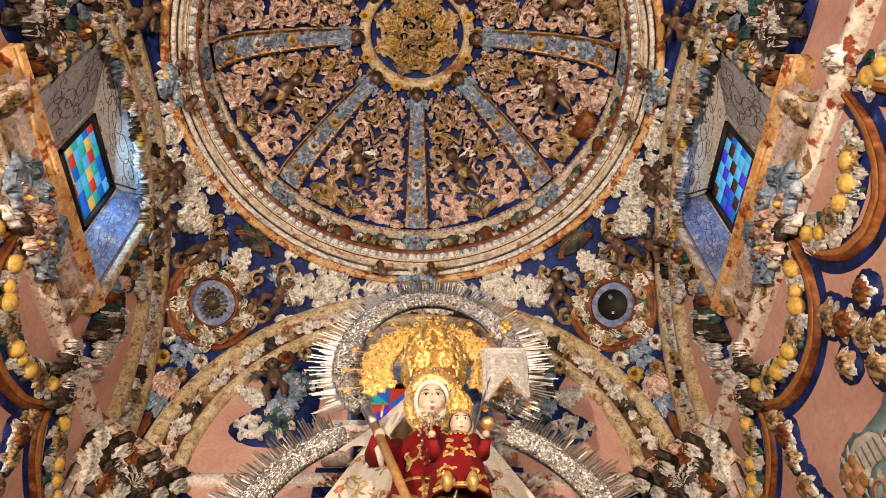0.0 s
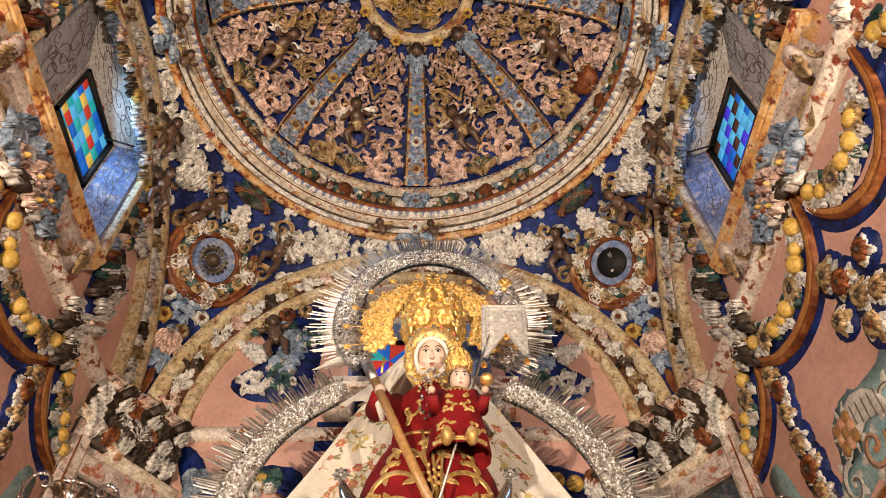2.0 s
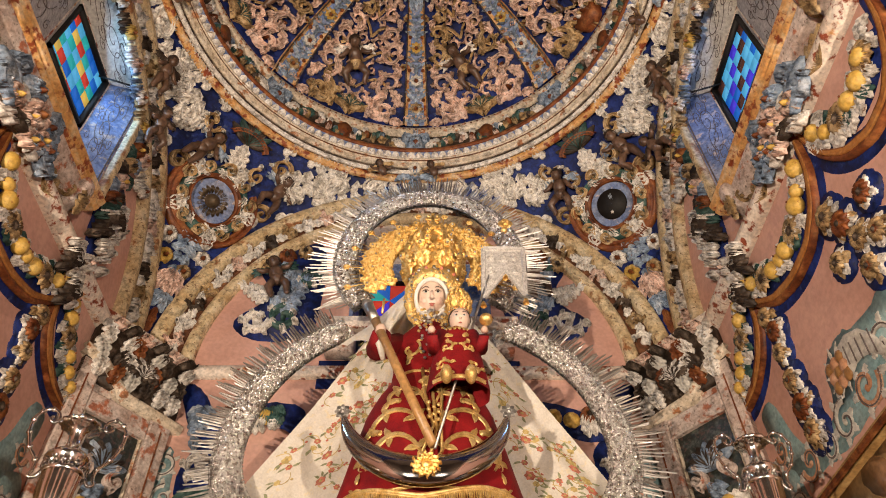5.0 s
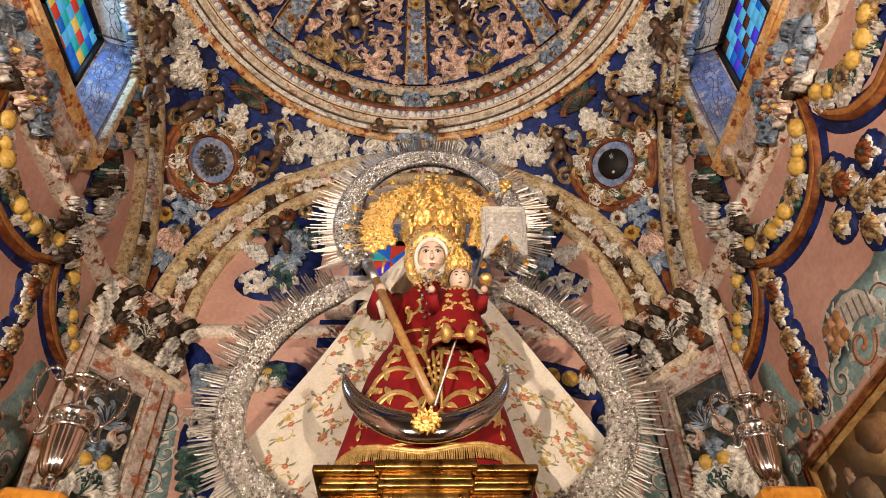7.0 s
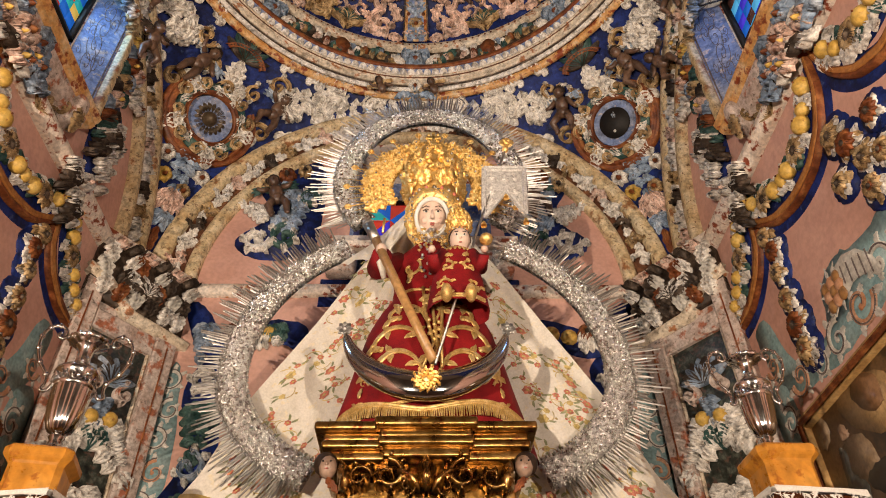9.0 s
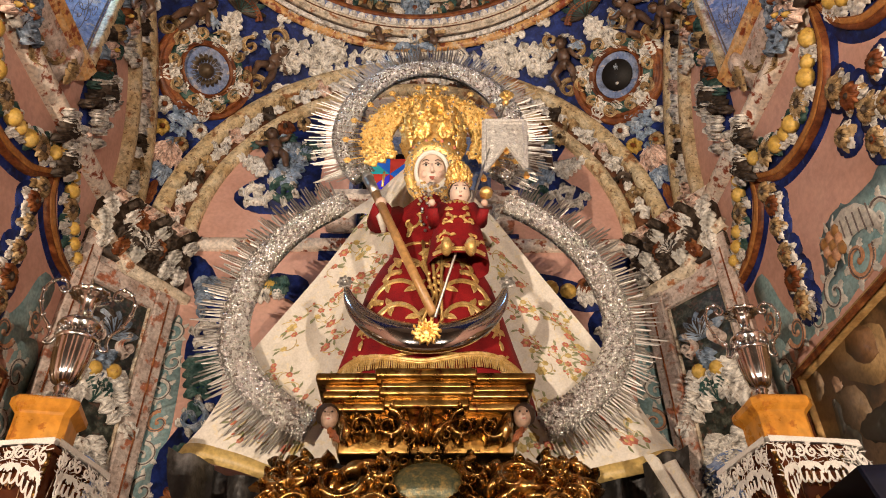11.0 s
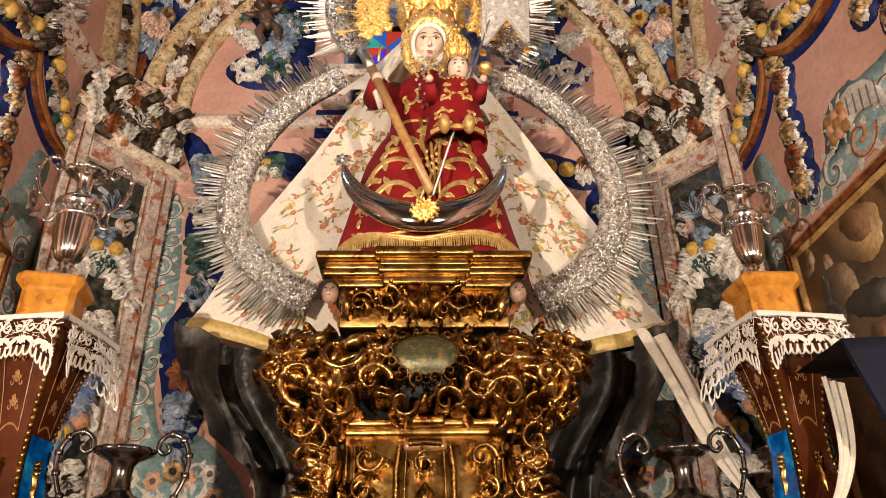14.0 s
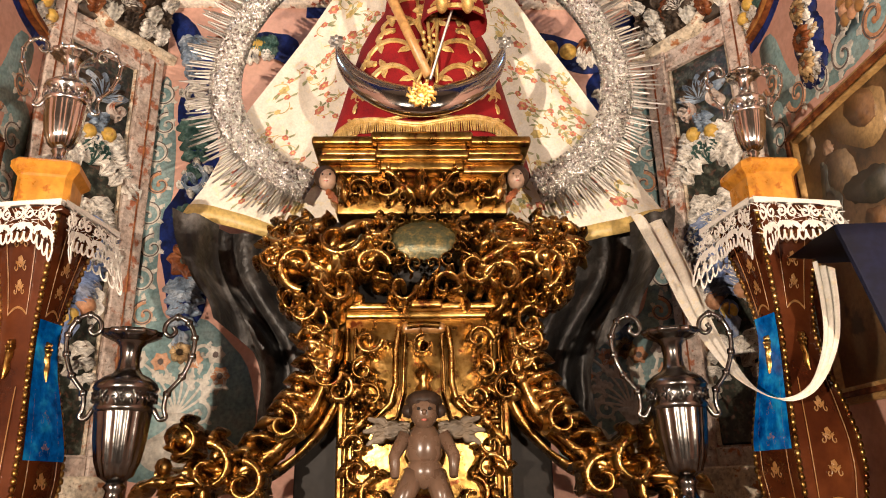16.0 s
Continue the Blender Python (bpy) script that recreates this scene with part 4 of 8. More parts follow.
def side_window(sg, name):
    m = side_map(sg)
    y0, y1, z0, z1 = WIN["L"]
    z0, z1 = z0 - E0, z1 - E0
    gy0, gy1, gz0, gz1 = GLASS[0], GLASS[1], GLASS[2] - E0, GLASS[3] - E0
    dep = -0.185
    th = thing(name, label="small stained glass window in a splayed painted niche", category="window", kind="structure")
    # far jamb coloured blue to imitate daylight tinted by the glass
    lin = (("near_jamb", [(y0, z0), (y0, z1)], [(gy0, gz0), (gy0, gz1)], GREYWASH), ("far_jamb", [(y1, z0), (y1, z1)], [(gy1, gz0), (gy1, gz1)], PALEBLUE),
           ("soffit", [(y0, z1), (y1, z1)], [(gy0, gz1), (gy1, gz1)], OFFWHITE), ("sill", [(y0, z0), (y1, z0)], [(gy0, gz0), (gy1, gz0)], GREYWASH))
    for nm, a, b, mt in lin:
        g = Geo()
        P = lambda s, t, h: m(a[0][0] + (a[1][0] - a[0][0]) * s + ((b[0][0] + (b[1][0] - b[0][0]) * s) - (a[0][0] + (a[1][0] - a[0][0]) * s)) * t,
                              a[0][1] + (a[1][1] - a[0][1]) * s + ((b[0][1] + (b[1][1] - b[0][1]) * s) - (a[0][1] + (a[1][1] - a[0][1]) * s)) * t, dep * t + h)
        g.grid([[P(s / 6, t / 4, 0.003) for t in range(5)] for s in range(7)], mt)
        lm = lambda u, v, h: P(u, v, 0.005 + h)
        lin_m = LINE
        if nm != "sill":
            for k in range(4):
                s = 0.16 + 0.22 * k
                ribbon(g, lm, spiral(s, 0.5, 0.2, 90 * k, 1.6, 1 if k % 2 else -1, 26), 0.008, 0.002, lin_m)
                ribbon(g, lm, spiral(s + 0.1, 0.32 + 0.36 * (k % 2), 0.1, 90 * k + 45, 1.3, -1 if k % 2 else 1, 20), 0.007, 0.002, lin_m)
                ribbon(g, lm, spiral(s - 0.03, 0.78 - 0.56 * (k % 2), 0.07, 90 * k, 1.2, 1 if k % 2 else -1, 18), 0.006, 0.002, lin_m)
            for e in (0.06, 0.93):
                ribbon(g, lm, [(i / 10, e) for i in range(11)], 0.03, 0.003, REDMARB if e > 0.5 else lin_m)
        g.obj(nm, th)
    g = Geo()
    for a, b, c, d in ((gy0, gz0, gy0 + 0.022, gz1), (gy1 - 0.022, gz0, gy1, gz1), (gy0, gz0, gy1, gz0 + 0.022), (gy0, gz1 - 0.022, gy1, gz1)):
        p, q = m(a, b, dep - 0.03), m(c, d, dep + 0.02)
        g.box(min(p.x, q.x), min(p.y, q.y), min(p.z, q.z), max(p.x, q.x), max(p.y, q.y), max(p.z, q.z), DARK)
    p = [m(gy1 - 0.08, gz1 - 0.05, dep), m(gy1 - 0.02, gz1 - 0.06, 0.0), m(gy1 - 0.02, gz1 - 0.06, -0.04)]
    g.tube(p[:2], 0.006, DARK)
    frame_ob = g.obj("window_frame", th, "black iron window frame")
    rnd = random.Random(3 if sg < 0 else 4)
    n = 6
    dy, dz = (gy1 - gy0 - 0.04) / n, (gz1 - gz0 - 0.04) / n
    for i in range(n):
        for j in range(n):
            g = Geo()
            if sg < 0:
                mt = G_YEL if (i + 2 * j) % 7 == 2 else G_RED if (i + 2 * j) % 7 == 3 else (G_SKY, G_BLUE, G_TEAL, G_BLUE)[(i * 2 + j + rnd.randint(0, 1)) % 4]
            else:
                mt = (G_SKY, G_BLUE, G_SKY, G_VIO)[(i + j) % 2 * 2 + rnd.randint(0, 1)] if (i + j) % 5 else G_BRN
            a, b = gy0 + 0.02 + i * dy, gz0 + 0.02 + j * dz
            e = 0.002
            q = [m(a + e, b + e, dep - 0.01), m(a + dy - e, b + e, dep - 0.01), m(a + dy - e, b + dz - e, dep - 0.01), m(a + e, b + dz - e, dep - 0.01)]
            r = [m(a + e, b + e, dep - 0.016), m(a + dy - e, b + e, dep - 0.016), m(a + dy - e, b + dz - e, dep - 0.016), m(a + e, b + dz - e, dep - 0.016)]
            g.add(q + r, [(0, 1, 2, 3), (7, 6, 5, 4), (0, 4, 5, 1), (1, 5, 6, 2), (2, 6, 7, 3), (3, 7, 4, 0)], mt)
            g.obj("pane", frame_ob)
    g = Geo()
    g.add([m(gy0, gz0, dep - 0.03), m(gy1, gz0, dep - 0.03), m(gy1, gz1, dep - 0.03), m(gy0, gz1, dep - 0.03)], [(0, 1, 2, 3)], DARK)
    g.obj("leading", th)
    # yellow edging of the opening
    g = Geo()
    for a, b, c, d in ((y0 - 0.04, z0, y0, z1 + 0.05), (y1, z0, y1 + 0.05, z1 + 0.05), (y0, z1, y1, z1 + 0.06)):
        p, q = m(a, b, 0.0), m(c, d, 0.05)
        g.box(min(p.x, q.x), p.y, p.z, max(p.x, q.x), q.y, q.z, YELLOWMOULD, bevel=0.012)
    g.obj("surround", th)
    # carved strips either side
    g = Geo()
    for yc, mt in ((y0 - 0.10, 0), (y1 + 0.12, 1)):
        # near-black box paints the shade in the gaps between the flowers
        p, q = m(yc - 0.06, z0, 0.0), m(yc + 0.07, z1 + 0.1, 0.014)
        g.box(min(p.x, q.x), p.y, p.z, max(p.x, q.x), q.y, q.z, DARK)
        mm = lambda a, b, h: m(a, b, h + 0.014)
        for k in range(7):
            z = z0 + 0.1 + 0.155 * k
            blossom(g, mm, yc, z, 0.05, 0.06, (BROWN, SALMON, OCHRE)[k % 3], LEMON if k % 2 else DARKLEAF, 6)
            for s2 in (-1, 1):
                leaf(g, mm, yc, z + 0.05, 90 + 60 * s2, 0.12, 0.07, 0.05, (GREEN, GREY, DARKLEAF)[(k + s2) % 3], 50 * s2)
    g.obj("flower_strip", th, "dark strip of carved flowers and leaves")
    # hanging leaf drop below the far strip, on blue
    g = Geo()
    mm = lambda a, b, h: m(a, b, h + 0.012)
    yy = y1 + 0.2
    blob(g, m, [(yy - 0.14, z0 + 0.3), (yy + 0.12, z0 + 0.25), (yy + 0.13, z0 - 0.05), (yy + 0.02, z0 - 0.26), (yy - 0.1, z0 - 0.15)], 0.01, BLUE, 0.006)
    for k in range(5):
        spray(g, mm, yy + 0.02 * (-1) ** k, z0 + 0.15 - 0.07 * k, -90 + 30 * (-1) ** k, 0.17, 0.07, (WHITE, GREEN, WHITE, DARKLEAF, WHITE)[k], 3, 0.8)
    volute(g, mm, yy - 0.02, z0 - 0.02, 0.07, 0, 1, DARKLEAF, 0.09, 1.3, 4, WHITE)
    g.obj("leaf_drop", th, "white and green carved leaf drop on blue")
    # scrolls on blue towards the entrance
    g = Geo()
    blob(g, m, [(1.12, 4.15), (1.12, 3.2), (1.0, 2.98), (0.7, 3.0), (0.55, 3.3), (0.62, 3.7), (0.85, 4.05)], 0.008, BLUE, 0.006, 3)
    rn = random.Random(21)
    mq = lambda a, b, h: m(a, b, h + 0.01)
    for k in range(16):
        a, b = rn.uniform(0.66, 1.08), rn.uniform(3.08, 3.95)
        if k % 4 == 0:
            volute(g, mq, a, b, 0.09, 90 * k, 1 if k % 8 else -1, GREEN if k % 8 else OCHRE, 0.06, 1.3, 5, WHITE)
        else:
            spray(g, mq, a, b, rn.uniform(0, 360), 0.24, 0.06, (WHITE, WHITE, DARKLEAF, BROWN)[k % 4], 3, 0.9)
    g.obj("scroll_cluster", th, "white leaves and green scrolls on a blue ground")
    # carving along the arch crown
    g = Geo()
    for k in range(13):
        a = 38 + 104 * k / 12
        u, v = YC + 1.25 * math.cos(radians(a)), 2.67 + 1.25 * math.sin(radians(a))
        spray(g, m, u, v, a + 90, 0.15, 0.06, (WHITE, DARKLEAF, OCHRE, GREY)[k % 4], 3, 0.8)
        blossom(g, lambda p, q, h: m(p, q, h + 0.03), u, v, 0.045, 0.05, (WHITE, SALMON, LEMON)[k % 3], BROWN, 7)
    g.obj("arch_flowers", th, "flowers and leaves carved along the arch")
    return th


side_window(-1, "window_1")
side_window(1, "window_2")
for sg in (-1, 1):
    m = side_map(sg)
    for k, (yy, zz) in enumerate(((2.50, 3.72), (2.28, 4.0), (1.25, 4.1))):
        g = Geo()
        cherub(g, m(yy, zz - 0.1, 0.09), 0.30, (-sg, -0.2, -0.4), SKIN, HAIR, 5 * k + sg, DARKLEAF, None)
        tagged(g.obj("cherub_figure"), "dark painted winged figure on the side arch", "statue", "arch cherubs")


def window_ledge(sg):
    m = side_map(sg)
    th = thing("window_ledge", label="projecting orange marbled ledge on scrolled brackets", category="ledge", group="window ledges")
    g = Geo()
    prof = [(0.0, 0.0), (0.0, 0.07), (0.02, 0.085), (0.035, 0.085), (0.04, 0.095), (0.07, 0.105), (0.085, 0.095), (0.09, 0.0)]
    g.grid(sweep(m, [(1.0, 2.84), (1.2, 2.84), (1.8, 2.84), (2.2, 2.84), (2.36, 2.84)], prof), ORANGE)
    for y in (1.0, 2.36):
        g.add([m(y, 2.84 + a, h) for a, h in prof], [tuple(range(len(prof)))], ORANGE)
    g.obj("ledge_moulding", th, smooth=False)
    g = Geo()
    g.grid(sweep(m, [(1.08, 2.74), (1.7, 2.74), (2.3, 2.74)], [(0.0, 0.0), (0.0, 0.04), (0.05, 0.06), (0.11, 0.07)]), STONE)
    g.obj("ledge_bed", th)
    for yy in (1.16, 2.2):
        g = Geo()
        rows = []
        for i in range(13):
            s = i / 12
            z, h = 2.86 - 0.24 * s, 0.07 * (1 - s) + 0.04 + 0.02 * math.sin(s * 2 * math.pi)
            rows.append([m(yy - 0.04, z, 0.0), m(yy - 0.04, z, h * 0.9), m(yy - 0.02, z, h), m(yy + 0.02, z, h), m(yy + 0.04, z, h * 0.9), m(yy + 0.04, z, 0.0)])
        g.grid(rows, STONE)
        for ww in (-0.045, 0.045):
            pr = lambda a, b, h: m(yy + ww + (h if ww > 0 else -h), 2.73 + b, 0.05 + a * 0.7)
            volute(g, pr, 0, 0.02, 0.06, 90, 1, OCHRE, 0.012, 1.6, 0)
        fm = lambda a, b, h: m(yy + a, 2.70 + b, 0.085 + h)
        leaf(g, fm, 0, 0.10, -90, 0.18, 0.08, 0.03, OCHRE, 0, 12, 4)
        g.obj("bracket", th, "scrolled bracket with leaf")
    # central bunch and shells between the brackets
    g = Geo()
    rnd = random.Random(9)
    cm = lambda a, b, h: m(1.68 + a, 2.66 + b * 0.8, 0.05 + h * 0.8)
    for k in range(22):
        a, b = rnd.uniform(-0.2, 0.2), rnd.uniform(-0.16, 0.14)
        if k % 3:
            leaf(g, cm, a, b, rnd.uniform(0, 360), 0.15, 0.09, 0.07, (GREY, GREY, WHITE, DARKLEAF)[k % 4], rnd.choice((-90, 90)))
        else:
            blossom(g, cm, a, b, 0.06, 0.08, GREY if k % 2 else SALMON, BROWN if k % 2 else LEMON, 8)
    blossom(g, lambda a, b, h: cm(a, b, h + 0.03), 0.0, 0.0, 0.075, 0.07, SALMON, BROWN, 8)
    for s2 in (-1, 1):
        for k in range(7):
            leaf(g, lambda a, b, h: cm(a, b, h - 0.03), s2 * 0.33, -0.12, 90 + (k - 3) * 17, 0.20, 0.05, 0.04, OCHRE, 0, 6, 0.6)
        volute(g, cm, s2 * 0.22, -0.08, 0.08, 90, s2, GREY, 0.06, 1.3, 4)
    g.obj("bouquet", th, "blue-grey carved flower bunch with shells")
    g = Geo()
    mm = lambda a, b, h: m(a, b, h + 0.04)
    for k in range(4):
        spray(g, mm, 2.36 + 0.05 * k, 2.62 - 0.06 * k, -90 + 25 * (-1) ** k, 0.16, 0.06, (WHITE, DARKLEAF)[k % 2], 3, 0.8)
    g.obj("leaf_tail", th)


def string_course(sg):
    m = side_map(sg)
    th = thing("string_course", label="red and white marbled string course on the wall", category="moulding", group="string courses")
    g = Geo()
    prof = [(-0.05, 0.0), (-0.045, 0.03), (-0.02, 0.045), (0.0, 0.06), (0.035, 0.06), (0.045, 0.05), (0.045, 0.0)]
    g.grid(sweep(m, [(0.1 + 0.2 * i, 2.60) for i in range(16)], prof), REDMARB)
    for yy in (1.68, 2.5, 0.9):
        p = plane(m(yy, 2.6, 0.055), (0, -sg, 0), (0, 0, 1))
        blossom(g, p, 0, 0, 0.05, 0.05, WHITE, SALMON, 7)
    g.obj("moulding_run", th)


ORANGEPAINT = mat("burnt_orange_paint", [(0.32, 0.11, 0.025), (0.48, 0.2, 0.05), (0.56, 0.28, 0.09)], 14, 0.5)


def lemon_swag(sg, pts, ribs, name_label, seed, grp="lemon garlands"):
    """Lemons, flowers and leaves along pts, a brown ribbon along ribs, on a blue shadow patch."""
    flat = side_map(sg)
    m = lambda y, z, h: flat(y, z, h * 0.62)
    rnd = random.Random(seed)
    th = thing("garland", label=name_label, category="garland", group=grp)
    g = Geo()
    for line, w, h in ((ribs, 0.135, 0.005), (pts, 0.16, 0.007)):
        ribbon(g, m, [(p.x, p.y) for p in smooth([(a, b, 0) for a, b in line])], w, h + 0.0014 * seed, BLUE)
    g.obj("blue_ground", th)
    if ribs:
        g = Geo()
        fine = []
        for i in range(len(ribs) - 1):
            for k in range(4):
                t = k / 4
                fine.append(tuple(ribs[i][c] * (1 - t) + ribs[i + 1][c] * t for c in (0, 1)))
        fine.append(ribs[-1])
        fine = [fine[0]] + [tuple((fine[i - 1][c] + fine[i][c] * 2 + fine[i + 1][c]) / 4 for c in (0, 1)) for i in range(1, len(fine) - 1)] + [fine[-1]]
        ribbon(g, lambda a, b, h: m(a, b, h + 0.008), fine, [0.06 * math.sin(math.pi * (i + 2) / (len(fine) + 3)) + 0.012 for i in range(len(fine))], 0.04, BROWN)
        ribbon(g, lambda a, b, h: m(a, b, h + 0.034), [(a, b + 0.012) for a, b in fine], [0.03 * math.sin(math.pi * (i + 2) / (len(fine) + 3)) + 0.004 for i in range(len(fine))], 0.014, ORANGEPAINT)
        g.obj("ribbon", th, "red-brown painted ribbon")
    g = Geo()
    for i in range(len(pts) - 1):
        for k in range(3):
            t = (k + rnd.uniform(0, 0.5)) / 3
            y, z = (pts[i][c] * (1 - t) + pts[i + 1][c] * t for c in (0, 1))
            for s2 in (-1, 1):
                leaf(g, lambda a, b, h: m(a, b, h + 0.008), y, z, rnd.uniform(0, 360), 0.10, 0.06, 0.05, WHITE if rnd.random() < 0.75 else GREEN, rnd.choice((-70, 70)))
    g.obj("foliage", th, "white leaves of the garland")
    # lemons in twos and threes between sunflowers, set out by their own widths
    run, kinds, i = 0.0, [], 0
    total = sum(math.dist(p, q) for p, q in zip(pts, pts[1:]))
    while run < total:
        r = 0.058 if i % 4 == 2 else rnd.uniform(0.032, 0.043)
        kinds.append((run + r, r, i % 4 == 2))
        run += 2 * r + rnd.uniform(-0.004, 0.008)
        i += 1
    for s, r, flower in kinds:
        for p, q in zip(pts, pts[1:]):
            d = math.dist(p, q)
            if s <= d:
                break
            s -= d
        t = min(s / d, 1.2)
        y, z = (p[c] * (1 - t) + q[c] * t + rnd.uniform(-0.008, 0.008) for c in (0, 1))
        g = Geo()
        if flower:
            up = lambda a, b, h: m(a, b, h + 0.03)
            blossom(g, up, y, z, r * 1.1, 0.04, OCHRE, DARKLEAF, 11)
            dome_knob(g, lambda a, b, h: m(a, b, h + 0.05), y, z, r * 0.55, 0.02, DARKLEAF, 12)
            g.obj("sunflower", th)
        else:
            c = m(y, z, 0.05)
            g.ball(c, r, LEMON, 14, (0.9, rnd.uniform(0.92, 1.08), rnd.uniform(0.92, 1.08)))
            g.ball(m(y - 0.012, z + 0.012, 0.05 + r * 1.45), 0.005, BROWN, 6)
            g.obj("lemon", th)
    return th


def drop_bunch(sg, spots, label, seed):
    flat = side_map(sg)
    m = lambda y, z, h: flat(y, z, h * 0.62)
    rnd = random.Random(seed)
    th = thing("flower_drop", label=label, category="garland", group="flower drops")
    g = Geo()
    for k, (y, z, r) in enumerate(spots):
        blob(g, m, [(y + 1.8 * r * math.cos(math.pi * q / 4), z + 1.8 * r * math.sin(math.pi * q / 4)) for q in range(8)], 0.0045 + 0.0014 * seed + 0.001 * k, BLUE, 0.004, seed + k)
    g.obj("blue_ground", th)
    g = Geo()
    mm = lambda a, b, h: m(a, b, h + 0.008)
    for y, z, r in spots:
        for k in range(9):
            leaf(g, mm, y, z, 40 * k + rnd.uniform(-15, 15), r * 1.5, r * 0.7, 0.035, WHITE if rnd.random() < 0.7 else OCHRE, rnd.choice((-60, 60)))
    g.obj("foliage", th, "white leaves of the drop")
    for k, (y, z, r) in enumerate(spots):
        g = Geo()
        blossom(g, lambda a, b, h: mm(a, b, h + 0.03), y, z, r * 0.95, 0.04, (OCHRE, BROWN, OCHRE)[k % 3], DARKLEAF, 10)
        dome_knob(g, lambda a, b, h: mm(a, b, h + 0.05), y, z, r * 0.5, 0.02, BROWN if k % 2 else DARKLEAF, 12)
        g.obj("flower", th)


def painted_scrolls(sg):
    """Flat painted leaf scrolls round the framed picture."""
    m = side_map(sg)
    th = thing("wall_painting", label="teal and cream painted leaf scrolls on the pink plaster", category="mural", group="wall murals")
    g = Geo()
    blob(g, m, [(2.86, 1.9), (2.75, 1.55), (2.45, 1.47), (2.2, 1.46), (1.95, 1.48), (1.7, 1.5), (1.68, 1.72), (1.95, 1.74), (2.1, 1.80), (2.26, 1.76), (2.33, 1.6), (2.6, 1.62), (2.72, 1.92)], 0.002, TEAL, 0.008, 4)
    blob(g, m, [(2.92, 1.6), (2.9, 1.0), (2.88, 0.4), (2.74, 0.4), (2.73, 1.0), (2.74, 1.55)], 0.0025, TEAL, 0.006, 5)
    g.obj("teal_ground", th)
    g = Geo()
    ml = lambda a, b, h: m(a, b, 0.003 + h)
    rnd = random.Random(12)
    for k, (y, z, r) in enumerate(((2.62, 1.56, 0.08), (2.45, 1.52, 0.07), (2.28, 1.53, 0.08), (2.08, 1.55, 0.09), (1.9, 1.6, 0.08), (1.75, 1.58, 0.07), (2.8, 1.72, 0.06), (2.81, 1.45, 0.07), (2.82, 1.22, 0.07), (2.82, 1.0, 0.07), (2.82, 0.78, 0.07), (2.81, 0.56, 0.07))):
        volute(g, ml, y, z, r, 60 * k, 1 if k % 2 else -1, OFFWHITE if k % 3 else PEACH, 0.006, 1.3, 6, OFFWHITE)
        ribbon(g, lambda a, b, h: ml(a, b, h + 0.004), spiral(y, z, r * 1.12, 60 * k, 1.1, 1 if k % 2 else -1), 0.007, 0.003, LINE)
    g.obj("scroll_painting", th)
    g = Geo()
    hm = lambda a, b, h: m(a, b, 0.006 + h)
    ribbon(g, hm, [(1.9, 1.56), (1.94, 1.63), (2.0, 1.68), (2.06, 1.70), (2.12, 1.69)], [0.03, 0.07, 0.11, 0.13, 0.14], 0.008, OFFWHITE)
    for k in range(5):
        ribbon(g, lambda a, b, h: hm(a, b, h + 0.008), [(1.93 + 0.04 * k, 1.58 + 0.018 * k), (1.92 + 0.04 * k, 1.68 + 0.012 * k)], 0.006, 0.003, LINE)
    for k in range(9):
        dome_knob(g, lambda a, b, h: hm(a, b, h + 0.004), 2.13 + 0.045 * (k % 3), 1.64 + 0.04 * (k // 3), 0.03, 0.012, PEACH if k % 2 else INLAY)
    for k in range(10):
        leaf(g, hm, 2.17, 1.69, 36 * k, 0.11, 0.03, 0.004, OFFWHITE, 30)
    g.obj("horn_of_plenty", th)


